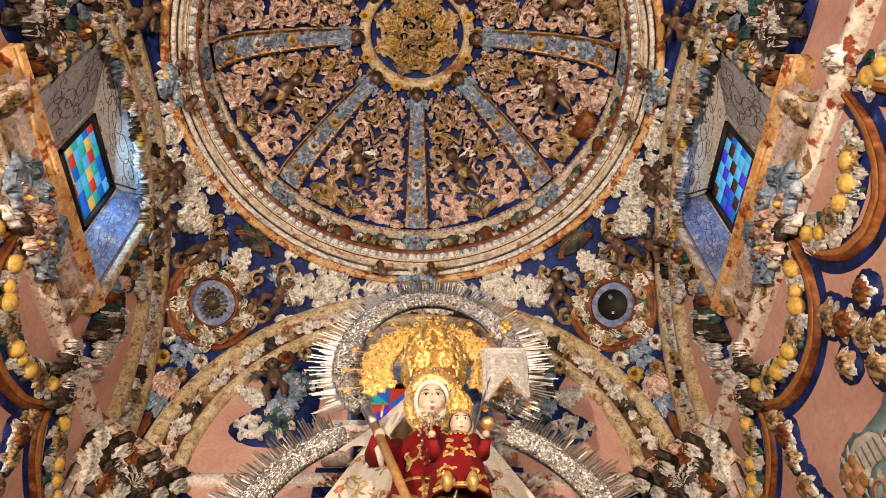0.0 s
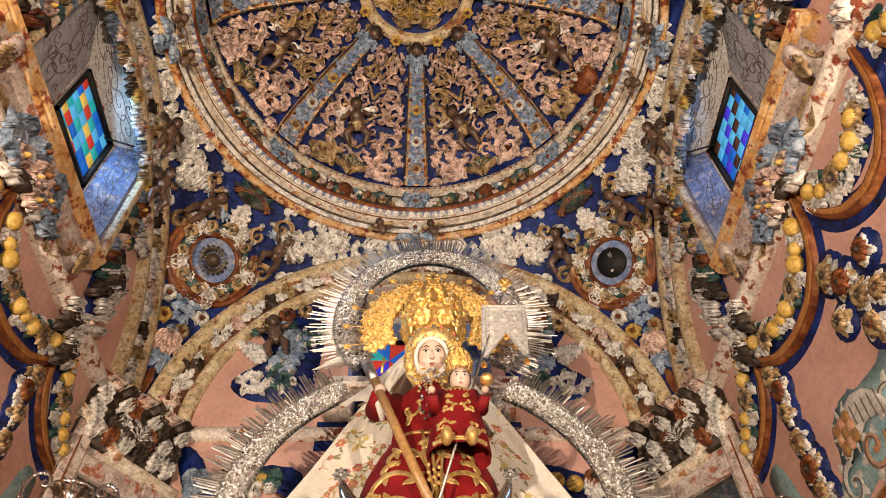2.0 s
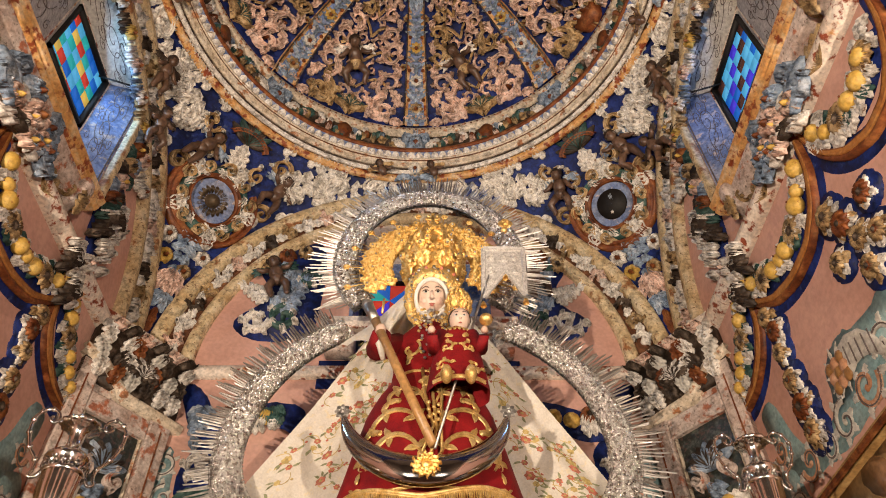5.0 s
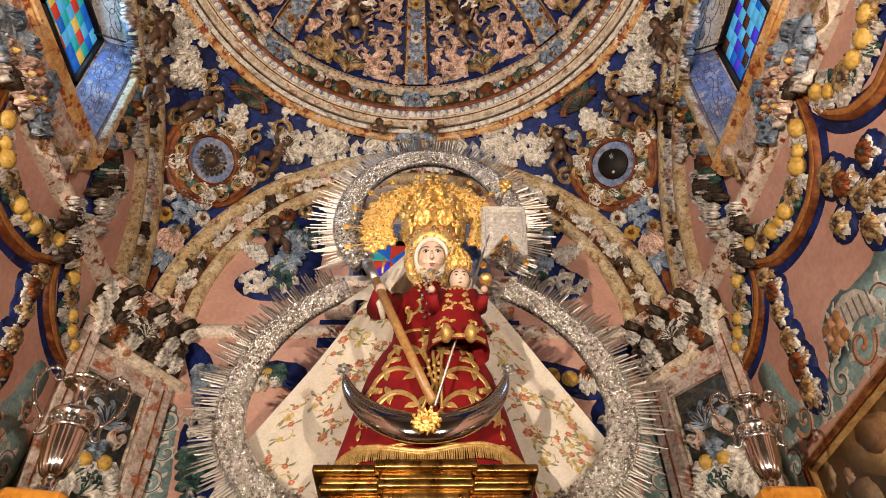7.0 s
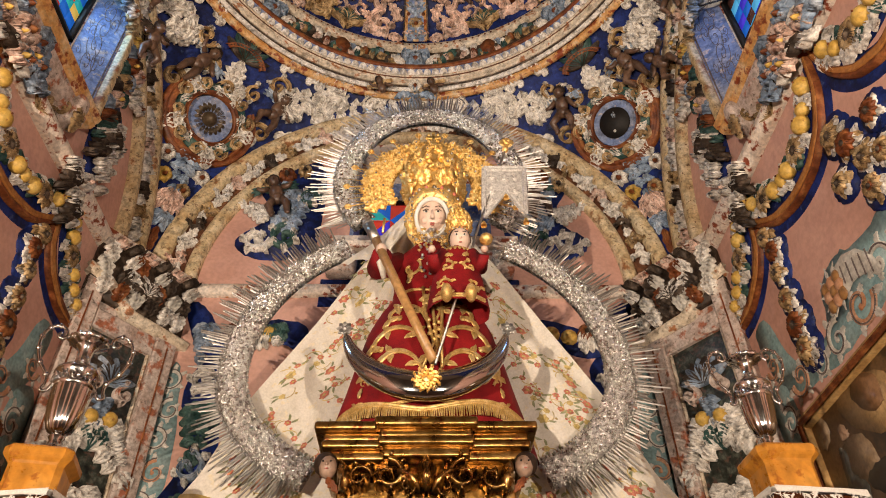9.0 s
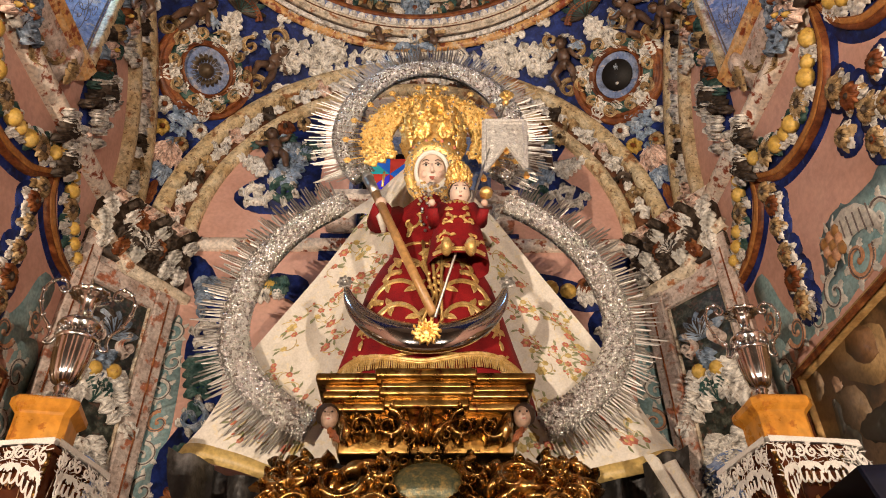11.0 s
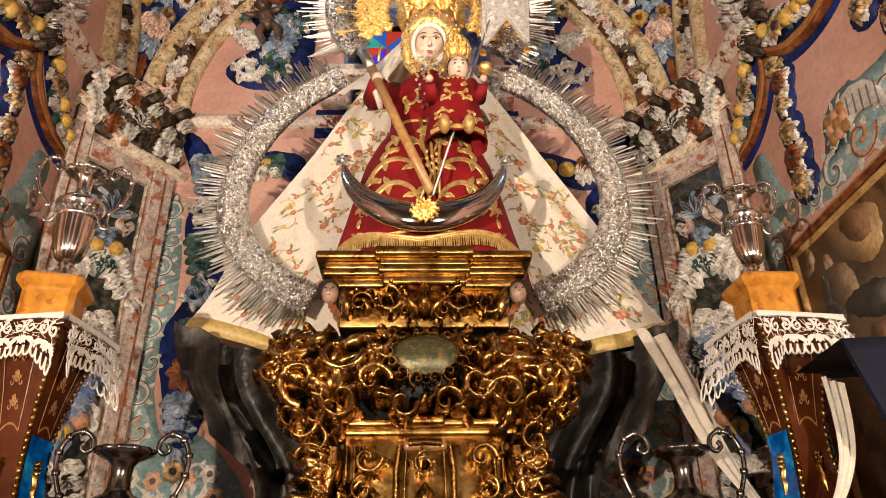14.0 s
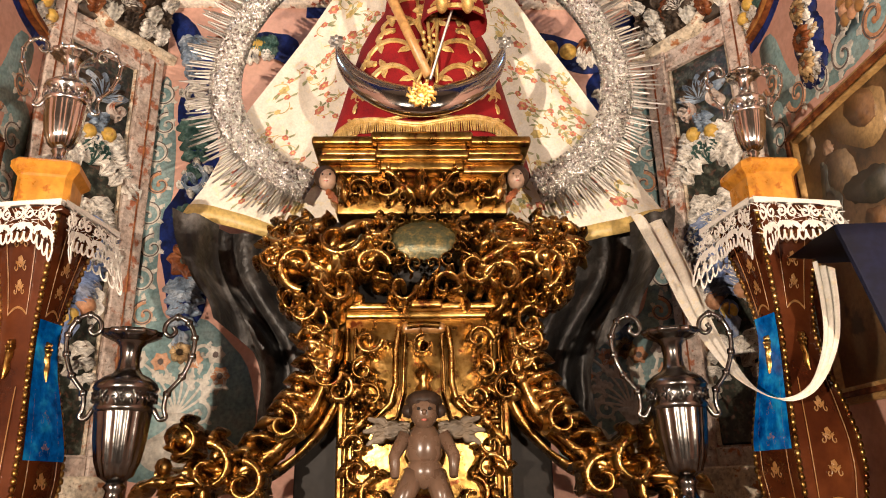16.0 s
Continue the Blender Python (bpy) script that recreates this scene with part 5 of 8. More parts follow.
def framed_picture(sg):
    m = side_map(sg)
    y0, y1, z0, z1 = 1.35, 2.70, 0.30, 1.38
    th = thing("framed_picture", label="dark devotional oil painting in a narrow gilt frame", category="painting", group="wall pictures")
    g = Geo()
    g.add([m(y0, z0, 0.012), m(y1, z0, 0.012), m(y1, z1, 0.012), m(y0, z1, 0.012), m(y0, z0, 0.0), m(y1, z0, 0.0), m(y1, z1, 0.0), m(y0, z1, 0.0)],
          [(0, 1, 2, 3), (0, 4, 5, 1), (1, 5, 6, 2), (2, 6, 7, 3), (3, 7, 4, 0)], CANVAS)
    g.obj("canvas", th, "brown and ochre oil canvas")
    mm = lambda a, b, h: m(a, b, 0.0125 + h)
    g = Geo()
    blob(g, mm, [(2.322, 1.351), (2.130, 1.306), (2.131, 1.163), (2.242, 1.122), (2.403, 1.227), (2.445, 1.334)], 0.0008, PAINTGLOW, 0.006, 1)
    g.obj("painted_patch", th)
    g = Geo()
    blob(g, mm, [(2.300, 1.362), (2.177, 1.312), (2.179, 1.211), (2.277, 1.220), (2.340, 1.301)], 0.0012, PAINTRED, 0.006, 7)
    g.obj("painted_patch", th)
    g = Geo()
    blob(g, mm, [(2.490, 1.203), (2.379, 1.186), (2.336, 1.101), (2.353, 1.030), (2.437, 1.020), (2.510, 1.087), (2.520, 1.164)], 0.0012, PAINTCLOAK, 0.006, 2)
    g.obj("painted_patch", th)
    g = Geo()
    blob(g, mm, [(2.426, 1.050), (2.297, 1.060), (2.179, 1.026), (2.213, 0.926), (2.323, 0.935), (2.425, 0.999)], 0.0016, PAINTDARK, 0.006, 3)
    g.obj("painted_patch", th)
    g = Geo()
    blob(g, mm, [(2.549, 1.177), (2.506, 1.181), (2.507, 1.085), (2.447, 1.013), (2.508, 0.922), (2.578, 0.996)], 0.0016, PAINTDARK, 0.006, 5)
    g.obj("painted_patch", th)
    g = Geo()
    blob(g, mm, [(2.503, 1.263), (2.463, 1.260), (2.442, 1.227), (2.459, 1.202), (2.501, 1.218)], 0.002, PAINTSKIN, 0.006, 6)
    g.obj("painted_patch", th)
    g = Geo()
    blob(g, mm, [(2.332, 0.910), (2.239, 0.895), (2.254, 0.807), (2.343, 0.829)], 0.0014, PAINTRED, 0.006, 8)
    g.obj("painted_patch", th)
    g = Geo()
    blob(g, mm, [(2.640, 1.335), (2.569, 1.343), (2.557, 1.276), (2.616, 1.233), (2.656, 1.273)], 0.0014, PAINTCLOAK, 0.006, 9)
    g.obj("painted_patch", th)
    for a, b in (((y0, z0), (y0, z1)), ((y1, z0), (y1, z1)), ((y0, z0), (y1, z0)), ((y0, z1), (y1, z1))):
        g = Geo()
        n = 12
        ribbon(g, m, [(a[0] + (b[0] - a[0]) * i / n, a[1] + (b[1] - a[1]) * i / n) for i in range(n + 1)], 0.065, 0.035, GILTPAINT)
        ribbon(g, lambda p, q, h: m(p, q, h + 0.035), [(a[0] + (b[0] - a[0]) * i / n, a[1] + (b[1] - a[1]) * i / n) for i in range(n + 1)], 0.022, 0.012, BROWN)
        g.obj("frame_rail", th)


GILTPAINT = mat("worn_gilt_paint", [(0.34, 0.18, 0.06), (0.52, 0.31, 0.11), (0.62, 0.42, 0.18)], 18, 0.4)
CANVAS = mat("old_oil_canvas", [(0.16, 0.09, 0.04), (0.30, 0.18, 0.085), (0.44, 0.29, 0.14)], 3.2, 0.35, bump=0.1, spots=[((0.06, 0.04, 0.025), 5.0, 0.575)])
PAINTCLOAK = mat("painted_grey_brown_cloak", [(0.17, 0.11, 0.06), (0.32, 0.23, 0.14)], 18, 0.35)
PAINTGLOW = mat("painted_ochre_glow", [(0.26, 0.16, 0.07), (0.42, 0.27, 0.12)], 9, 0.35)
PAINTDARK = mat("painted_dark_cloak", [(0.03, 0.03, 0.024), (0.08, 0.07, 0.05)], 14, 0.35)
PAINTSKIN = mat("painted_ochre_patch", [(0.26, 0.16, 0.1), (0.34, 0.22, 0.14)], 12, 0.35)
PAINTRED = mat("painted_dull_red", [(0.16, 0.08, 0.035), (0.26, 0.14, 0.065)], 18, 0.35)

for sg in (-1, 1):
    window_ledge(sg)
    string_course(sg)
    lemon_swag(sg, [(2.50, 2.48), (2.42, 2.40), (2.33, 2.345), (2.23, 2.30), (2.12, 2.275), (2.02, 2.285), (1.93, 2.31), (1.84, 2.37), (1.78, 2.46)],
               [(2.58, 2.56), (2.48, 2.32), (2.32, 2.20), (2.14, 2.15), (1.96, 2.16), (1.82, 2.24), (1.73, 2.38), (1.70, 2.55)], "lemon and sunflower garland on a blue shadow", 1)
    lemon_swag(sg, [(1.60, 2.46), (1.55, 2.38), (1.48, 2.335), (1.39, 2.31), (1.30, 2.315), (1.22, 2.35), (1.16, 2.43)],
               [(1.66, 2.52), (1.62, 2.33), (1.52, 2.2), (1.38, 2.13), (1.24, 2.14), (1.14, 2.22), (1.06, 2.36), (1.02, 2.55)], "lemon and sunflower garland on a blue shadow", 2)
    lemon_swag(sg, [(0.92, 2.46), (0.86, 2.38), (0.78, 2.33), (0.69, 2.31), (0.60, 2.33), (0.52, 2.4)],
               [(0.96, 2.54), (0.9, 2.3), (0.78, 2.16), (0.62, 2.14), (0.5, 2.22), (0.42, 2.4)], "lemon and sunflower garland on a blue shadow", 6)
    lemon_swag(sg, [(2.60, 2.47), (2.635, 2.40), (2.67, 2.345), (2.71, 2.29), (2.76, 2.235), (2.81, 2.185), (2.87, 2.14), (2.93, 2.12)],
               [(2.52, 2.54), (2.50, 2.36), (2.53, 2.22), (2.62, 2.12), (2.76, 2.05), (2.92, 2.03), (3.02, 2.08)], "hanging lemon garland on a blue shadow", 3)
    drop_bunch(sg, [(2.44, 2.2, 0.05), (2.42, 2.1, 0.05), (2.45, 2.0, 0.045), (2.46, 1.86, 0.05), (2.47, 1.73, 0.06), (2.47, 1.61, 0.055)], "hanging drop of brown flowers and white leaves", 4)
    drop_bunch(sg, [(1.78, 2.14, 0.055), (1.73, 2.04, 0.055), (1.69, 1.92, 0.05), (1.72, 1.80, 0.05), (1.56, 2.02, 0.045), (1.6, 1.86, 0.045), (1.85, 1.95, 0.045)], "bunch of sunflowers and white leaves on blue", 5)
    painted_scrolls(sg)
    framed_picture(sg)


# ---- corner piers ----
def corner_pier(sg):
    x0, x1 = (XL, -1.385) if sg < 0 else (XR, 1.265)
    p0, p1 = V(x0, 2.93, E0), V(x1, D, E0)
    o, far = (p0, p1) if sg < 0 else (p1, p0)
    w = (p1 - p0).length
    base = plane(o, far - o, (0, 0, 1))
    m = base if sg < 0 else (lambda u, v, h: base(w - u, v, h))     # u from the side wall to the end wall
    th = thing("corner_pier", label="marbled corner pier with a green panel of carved fruit", category="pilaster", group="corner piers", kind="structure")
    g = Geo()
    c = V(x0, D, E0)
    ring = [m(0, 0, 0), m(w, 0, 0), V(c.x, c.y, E0)]
    g.add([V(q.x, q.y, 0) for q in ring] + [V(q.x, q.y, ZS + 0.02) for q in ring], [(0, 1, 4, 3), (1, 2, 5, 4), (2, 0, 3, 5), (3, 4, 5)], STONE)
    g.obj("core", th, smooth=False)

    def bar(name, u0, v0, u1, v1, h0, h1, mt, label=""):
        q = Geo()
        b = 0.008
        pr = [(u0, v0), (u1, v0), (u1, v1), (u0, v1)]
        inn = [(u0 + b, v0 + b), (u1 - b, v0 + b), (u1 - b, v1 - b), (u0 + b, v1 - b)]
        q.add([m(u, v, h0) for u, v in pr] + [m(u, v, h1 - b) for u, v in pr] + [m(u, v, h1) for u, v in inn],
              [(0, 1, 5, 4), (1, 2, 6, 5), (2, 3, 7, 6), (3, 0, 4, 7), (4, 5, 9, 8), (5, 6, 10, 9), (6, 7, 11, 10), (7, 4, 8, 11), (8, 9, 10, 11)], mt)
        return q.obj(name, th, label, smooth=False)

    bar("panel", 0.10, 0.16, w - 0.13, 2.10, 0.0, 0.012, GREENMARB, "dark green mottled marble panel")
    bar("stile", 0.0, 0.0, 0.10, 2.34, 0.0, 0.05, STONE)
    bar("stile", w - 0.14, 0.0, w - 0.012, 2.2, 0.0, 0.05, STONE)
    bar("red_fillet", w - 0.075, 0.1, w - 0.062, 2.16, 0.05, 0.056, BROWN)
    bar("red_fillet", 0.035, 0.1, 0.045, 2.26, 0.05, 0.056, BROWN)
    bar("rail", 0.10, 2.08, w - 0.14, 2.19, 0.0, 0.045, STONE)
    bar("rail", 0.10, 0.0, w - 0.14, 0.15, 0.0, 0.045, STONE)
    bar("inner_bead", w - 0.158, 0.16, w - 0.142, 2.09, 0.0, 0.03, CREAM)
    bar("inner_bead", 0.102, 0.16, 0.118, 2.09, 0.0, 0.03, CREAM)
    bar("plinth", -0.02, -0.12, w + 0.02, 0.07, 0.0, 0.085, CREAM)
    g = Geo()
    path = [(-0.03, 2.36), (0.10, 2.33), (0.13, 2.31), (0.24, 2.225), (0.28, 2.205), (w - 0.03, 2.195), (w + 0.04, 2.19)]
    g.grid([[m(u, v + a, h) for a, h in ((0.0, 0.0), (0.0, 0.052), (0.012, 0.062), (0.03, 0.072), (0.046, 0.072), (0.052, 0.064), (0.052, 0.0))] for u, v in path], CREAM)
    g.obj("stepped_cornice", th, "cream stepped cornice")
    # carved drop in the panel
    um = (0.10 + w - 0.13) / 2
    mm = lambda u, v, h: m(um + u, v, 0.012 + h)
    g = Geo()
    for k in range(9):
        leaf(g, mm, 0, 1.83, 90 + (k - 4) * 17, 0.15, 0.05, 0.05, DARKLEAF if k % 2 else GREY, 0, 6, 0.6)
    for s2 in (-1, 1):
        volute(g, mm, s2 * 0.09, 1.80, 0.05, 90, s2, STONE, 0.05, 1.3, 2)
    g.obj("shell", th, "blue-grey fluted shell")
    g = Geo()
    for s2 in (-1, 1):
        spray(g, mm, s2 * 0.03, 1.64, -90 + s2 * 28, 0.30, 0.06, WHITE, 4, 0.9, s2 * 20)
        volute(g, mm, s2 * 0.07, 1.12, 0.085, 90, s2, WHITE, 0.07, 1.3, 7, lw=1.3)
        spray(g, mm, s2 * 0.02, 1.3, -90 + s2 * 30, 0.28, 0.06, WHITE, 4, 0.9)
        leaf(g, mm, s2 * 0.03, 0.92, -90 + 50 * s2, 0.22, 0.12, 0.06, WHITE, -60 * s2)
        spray(g, mm, s2 * 0.04, 0.62, -90 + s2 * 25, 0.25, 0.05, WHITE, 3, 0.9)
    g.obj("white_leaves", th, "white carved acanthus drop")
    g = Geo()
    spray(g, mm, 0, 1.22, -90, 0.5, 0.08, PALEBLUE, 8, 0.42)
    spray(g, mm, 0, 1.75, -90, 0.14, 0.06, GREY, 3, 0.8)
    for k in range(3):
        leaf(g, mm, 0, 1.6, -90 + (k - 1) * 45, 0.12, 0.06, 0.06, GREEN, 0)
    g.obj("blue_flower_spike", th, "blue hanging flower spike")
    for u, v, r, mt in ((-0.045, 1.63, 0.036, LEMON), (0.05, 1.65, 0.038, LEMON), (-0.08, 0.82, 0.04, PEACH), (0.06, 0.80, 0.044, PEACH), (0.0, 0.74, 0.04, LEMON)):
        g = Geo()
        g.ball(mm(u, v, 0.045), r, mt, 12)
        g.obj("fruit", th)
    # capital: three tiers of leaves
    g = Geo()
    # dark backing box paints the shade between the capital's leaves
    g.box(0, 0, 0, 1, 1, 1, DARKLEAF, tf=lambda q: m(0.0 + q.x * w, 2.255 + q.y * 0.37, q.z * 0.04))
    cm = lambda u, v, h: m(u, v, h + 0.035)
    for t, (v, n, L) in enumerate(((2.26, 6, 0.13), (2.35, 7, 0.14), (2.46, 6, 0.15))):
        for k in range(n):
            u = 0.03 + (w - 0.04) * (k + 0.5) / n
            leaf(g, cm, u, v, 90 + 18 * math.sin(3 * k + t), L, 0.085, 0.07, (WHITE, BROWN, OFFWHITE, DARKLEAF, WHITE)[(k + 2 * t) % 5], 20 * (-1) ** k, 12, 4)
            if t == 2:
                volute(g, cm, u, v + 0.13, 0.03, 0, 1 if k % 2 else -1, (SALMON, DARKLEAF)[k % 2], 0.08, 1.3, 2)
    for k in range(9):
        leaf(g, lambda u, v, h: cm(u, v, h + 0.03), w * 0.5, 2.36, 90 + (k - 4) * 20, 0.12, 0.04, 0.05, WHITE if k % 2 else DARKLEAF, 0)
    g.obj("capital", th, "leafy white and red-brown capital")
    bar("abacus", 0.0, 2.635, w + 0.02, 2.68, 0.0, 0.045, REDMARB)


corner_pier(-1)
corner_pier(1)

# ---- end wall ----
nm = lambda x, z, h: V(x, D - h, E0 + z)
th = thing("string_course", label="red and white marbled string course on the wall", category="moulding", group="string courses")
g = Geo()
prof = [(-0.035, 0.0), (-0.03, 0.03), (0.0, 0.045), (0.035, 0.045), (0.04, 0.0)]
g.grid(sweep(nm, [(-1.37 + 0.3 * i, 2.60) for i in range(10)], prof), REDMARB)
g.obj("moulding_run", th)
th = thing("niche_sill", label="red marbled sill with small brackets under the niche", category="ledge")
g = Geo()
g.grid(sweep(nm, [(-0.62, 2.9), (0.0, 2.9), (0.58, 2.9)], [(-0.03, 0.0), (-0.03, 0.12), (0.0, 0.14), (0.04, 0.14), (0.045, 0.0)]), REDMARB)
g.obj("sill_slab", th, smooth=False)
for x in (-0.5, 0.46):
    g = Geo()
    g.box(x - 0.09, D - 0.1, E0 + 2.70, x + 0.09, D, E0 + 2.87, STONE, bevel=0.02)
    volute(g, lambda a, b, h: nm(x + a, 2.78 + b, 0.1 + h), 0, 0, 0.06, 0, 1, WHITE, 0.03, 1.3, 3)
    g.obj("bracket", th)
    g = Geo()
    g.box(x - 0.12, D - 0.008, E0 + 2.5, x + 0.12, D, E0 + 2.7, BLUE)
    g.obj("blue_patch", th)
win = thing("window_3", label="stained glass niche window in blue and red", category="window", kind="structure")
cells = [(G_BLUE, G_VIO, G_TEAL), (G_RED, G_TEAL, G_VIO), (G_VIO, G_RED, G_BLUE), (G_TEAL, G_BLUE, G_RED)]
for j in range(4):
    for i in range(3):
        g = Geo()
        x0, z0 = -0.40 + 0.16 * i, 3.05 + 0.16 * j
        y = D + 0.35
        tri = [[(0, 0), (1, 0), (0, 1)], [(1, 0), (1, 1), (0, 1)]] if (i + j) % 2 else [[(0, 0), (1, 0), (1, 1)], [(0, 0), (1, 1), (0, 1)]]
        for t, pp in enumerate(tri):
            q = [V(x0 + a * 0.157, y, E0 + z0 + b * 0.157) for a, b in pp]
            g.add(q + [v + V(0, 0.006, 0) for v in q], [(0, 1, 2), (5, 4, 3), (0, 3, 4, 1), (1, 4, 5, 2), (2, 5, 3, 0)], cells[j][(i + t) % 3])
        g.obj("pane", win, smooth=False)
g = Geo()
for x in (-0.41, 0.085):
    g.box(x - 0.012, D + 0.32, E0 + 3.03, x + 0.012, D + 0.36, E0 + 3.7, DARK)
for z in (3.04, 3.69):
    g.box(-0.41, D + 0.32, E0 + z - 0.012, 0.085, D + 0.36, E0 + z + 0.012, DARK)
g.obj("window_frame", win)


def end_patch(back, items, label, fig=None):
    th = thing("wall_carving", label=label, category="ornament", group="end wall carvings")
    g = Geo()
    blob(g, nm, back, 0.006, BLUE, 0.006, len(items))
    g.obj("blue_ground", th)
    g = Geo()
    mm = lambda a, b, h: nm(a, b, h + 0.007)
    for k, (kind, x, z, r, d) in enumerate(items):
        if kind == "v":
            volute(g, mm, x, z, r, d, 1 if k % 2 else -1, (WHITE, GREEN, GREY)[k % 3], 0.05, 1.3, 6, WHITE)
        elif kind == "s":
            spray(g, mm, x, z, d, r, 0.05, (WHITE, GREEN, GREY)[k % 3], 4, 0.8)
        elif kind == "f":
            blossom(g, mm, x, z, r, 0.06, BROWN if k % 2 else OCHRE, DARKLEAF, 8)
        else:
            dome_knob(g, mm, x, z, r, r, LEMON, 10)
    g.obj("carving", th)
    if fig:
        g = Geo()
        cherub(g, nm(fig[0], fig[1], 0.05), 0.36, (0, -1, -0.1), SKIN, HAIR, 3, GREEN)
        tagged(g.obj("cherub_figure"), "dark painted winged figure on a blue ground", "statue", "end wall cherubs")


for s2 in (-1, 1):
    f = lambda x: CX + s2 * abs(x)
    end_patch([(f(0.62), 3.70), (f(0.86), 3.66), (f(1.03), 3.52), (f(0.95), 3.3), (f(0.98), 3.16), (f(1.12), 3.02), (f(1.02), 2.88), (f(0.75), 2.86), (f(0.6), 3.0)],
              [("v", f(0.98), 3.0, 0.09, 0), ("v", f(0.8), 3.02, 0.1, 90), ("s", f(0.85), 3.1, 0.3, 90 + 30 * s2), ("f", f(0.86), 3.58, 0.06, 0), ("f", f(0.98), 3.5, 0.055, 0), ("s", f(0.75), 3.3, 0.3, 90 - 40 * s2),
               ("s", f(0.93), 3.2, 0.22, 90 - 60 * s2), ("v", f(0.68), 3.35, 0.08, 0), ("f", f(0.74), 3.62, 0.05, 0)], "white and green carved scrolls with a flower bouquet on blue", (f(0.85), 3.18))
    end_patch([(f(1.3), 2.5), (f(1.18), 2.2), (f(0.95), 2.15), (f(0.8), 2.25), (f(0.6), 2.2), (f(0.6), 2.36), (f(0.8), 2.4), (f(1.05), 2.32), (f(1.2), 2.5)],
              [("l", f(0.9), 2.28, 0.05, 0), ("l", f(0.8), 2.3, 0.05, 0), ("s", f(1.15), 2.35, 0.22, -90), ("s", f(0.95), 2.24, 0.2, 0), ("s", f(0.7), 2.3, 0.2, 180), ("f", f(1.0), 2.3, 0.05, 0)], "fruit and leaf carving on a blue ground")
    end_patch([(f(1.12), 2.15), (f(1.2), 1.9), (f(1.1), 1.6), (f(1.22), 1.3), (f(1.18), 1.0), (f(1.1), 0.75), (f(0.98), 0.8), (f(0.95), 1.3), (f(0.98), 1.8), (f(1.0), 2.1)],
              [("v", f(1.1), 2.0, 0.08, 0), ("s", f(1.08), 1.85, 0.3, -90), ("v", f(1.08), 1.5, 0.08, 90), ("f", f(1.06), 1.08, 0.10, 0), ("s", f(1.06), 1.36, 0.28, -90), ("s", f(1.06), 0.98, 0.3, -90), ("f", f(1.05), 0.62, 0.05, 0)], "carved leaf drop with a gilt flower ring on blue")
    th = thing("wall_painting", label="teal and cream painted leaf scrolls and flower vase", category="mural", group="wall murals")
    g = Geo()
    blob(g, nm, [(f(1.28), 2.12), (f(1.36), 1.8), (f(1.32), 1.4), (f(1.38), 1.0), (f(1.36), 0.5), (f(1.3), 0.08), (f(0.75), 0.08), (f(0.72), 0.5), (f(0.95), 0.78), (f(1.15), 0.8), (f(1.22), 1.1), (f(1.18), 1.5), (f(1.22), 1.9)], 0.003, TEAL, 0.005, 8)
    g.obj("teal_ground", th)
    g = Geo()
    mm = lambda a, b, h: nm(a, b, h + 0.004)
    for k in range(8):
        volute(g, mm, f(1.27 + 0.02 * (-1) ** k), 2.0 - 0.17 * k, 0.065, 90, s2 * (-1) ** k, OFFWHITE if k % 4 != 3 else PEACH, 0.005, 1.3, 6, OFFWHITE)
        ribbon(g, lambda a, b, h: mm(a, b, h + 0.004), spiral(f(1.27 + 0.02 * (-1) ** k), 2.0 - 0.17 * k, 0.074, 90, 1.1, s2 * (-1) ** k), 0.006, 0.003, LINE)
    for k in range(9):
        a = 90 + (k - 4) * 17
        x, z = f(1.06), 0.34
        q = 0.26 + 0.06 * (k % 2)
        ribbon(g, mm, [(x + q * s / 5 * math.cos(radians(a + 20 * (s / 5))), z + q * s / 5 * math.sin(radians(a + 20 * (s / 5)))) for s in range(6)], 0.012, 0.003, OFFWHITE)
        bx, bz = x + q * math.cos(radians(a + 20)), z + q * math.sin(radians(a + 20))
        blossom(g, mm, bx, bz, 0.045, 0.006, OFFWHITE if k % 2 else PEACH, LINE, 6)
        leaf(g, mm, x + 0.5 * q * math.cos(radians(a)), z + 0.5 * q * math.sin(radians(a)), a + 60, 0.1, 0.05, 0.004, OFFWHITE, -50)
    for k in range(4):
        volute(g, mm, f(0.88 + 0.07 * (k % 2)), 0.2 + 0.14 * k, 0.06, 90 * k, s2, OFFWHITE, 0.005, 1.2, 5)
    g.obj("scroll_painting", th)
    g = Geo()
    blob(g, mm, [(f(1.12), 0.34), (f(1.09), 0.28), (f(1.2), 0.2), (f(1.18), 0.12), (f(1.08), 0.08), (f(0.96), 0.12), (f(0.94), 0.2), (f(1.03), 0.28), (f(1.0), 0.34)], 0.006, OFFWHITE, 0.0, 1)
    g.obj("painted_vase", th)
# ---- altar ledge that carries everything ----
g = Geo()
g.box(XL, 1.55, 0.0, XR, D, E0 - 0.14, STONE, bevel=0.02)
tagged(g.obj("altar_ledge"), "marbled masonry altar ledge", "ledge", kind="structure")

SX, SY = 0.03, 2.45


def interp(table, z):
    for (z0, *a), (z1, *b) in zip(table, table[1:]):
        if z <= z1:
            t = max(0.0, (z - z0) / (z1 - z0))
            return [p + (q - p) * t for p, q in zip(a, b)]
    return list(table[-1][1:])


CHEEK = mat("painted_rosy_cheek", [(0.70, 0.47, 0.37), (0.76, 0.55, 0.43)], 5, 0.4, bump=0.02)


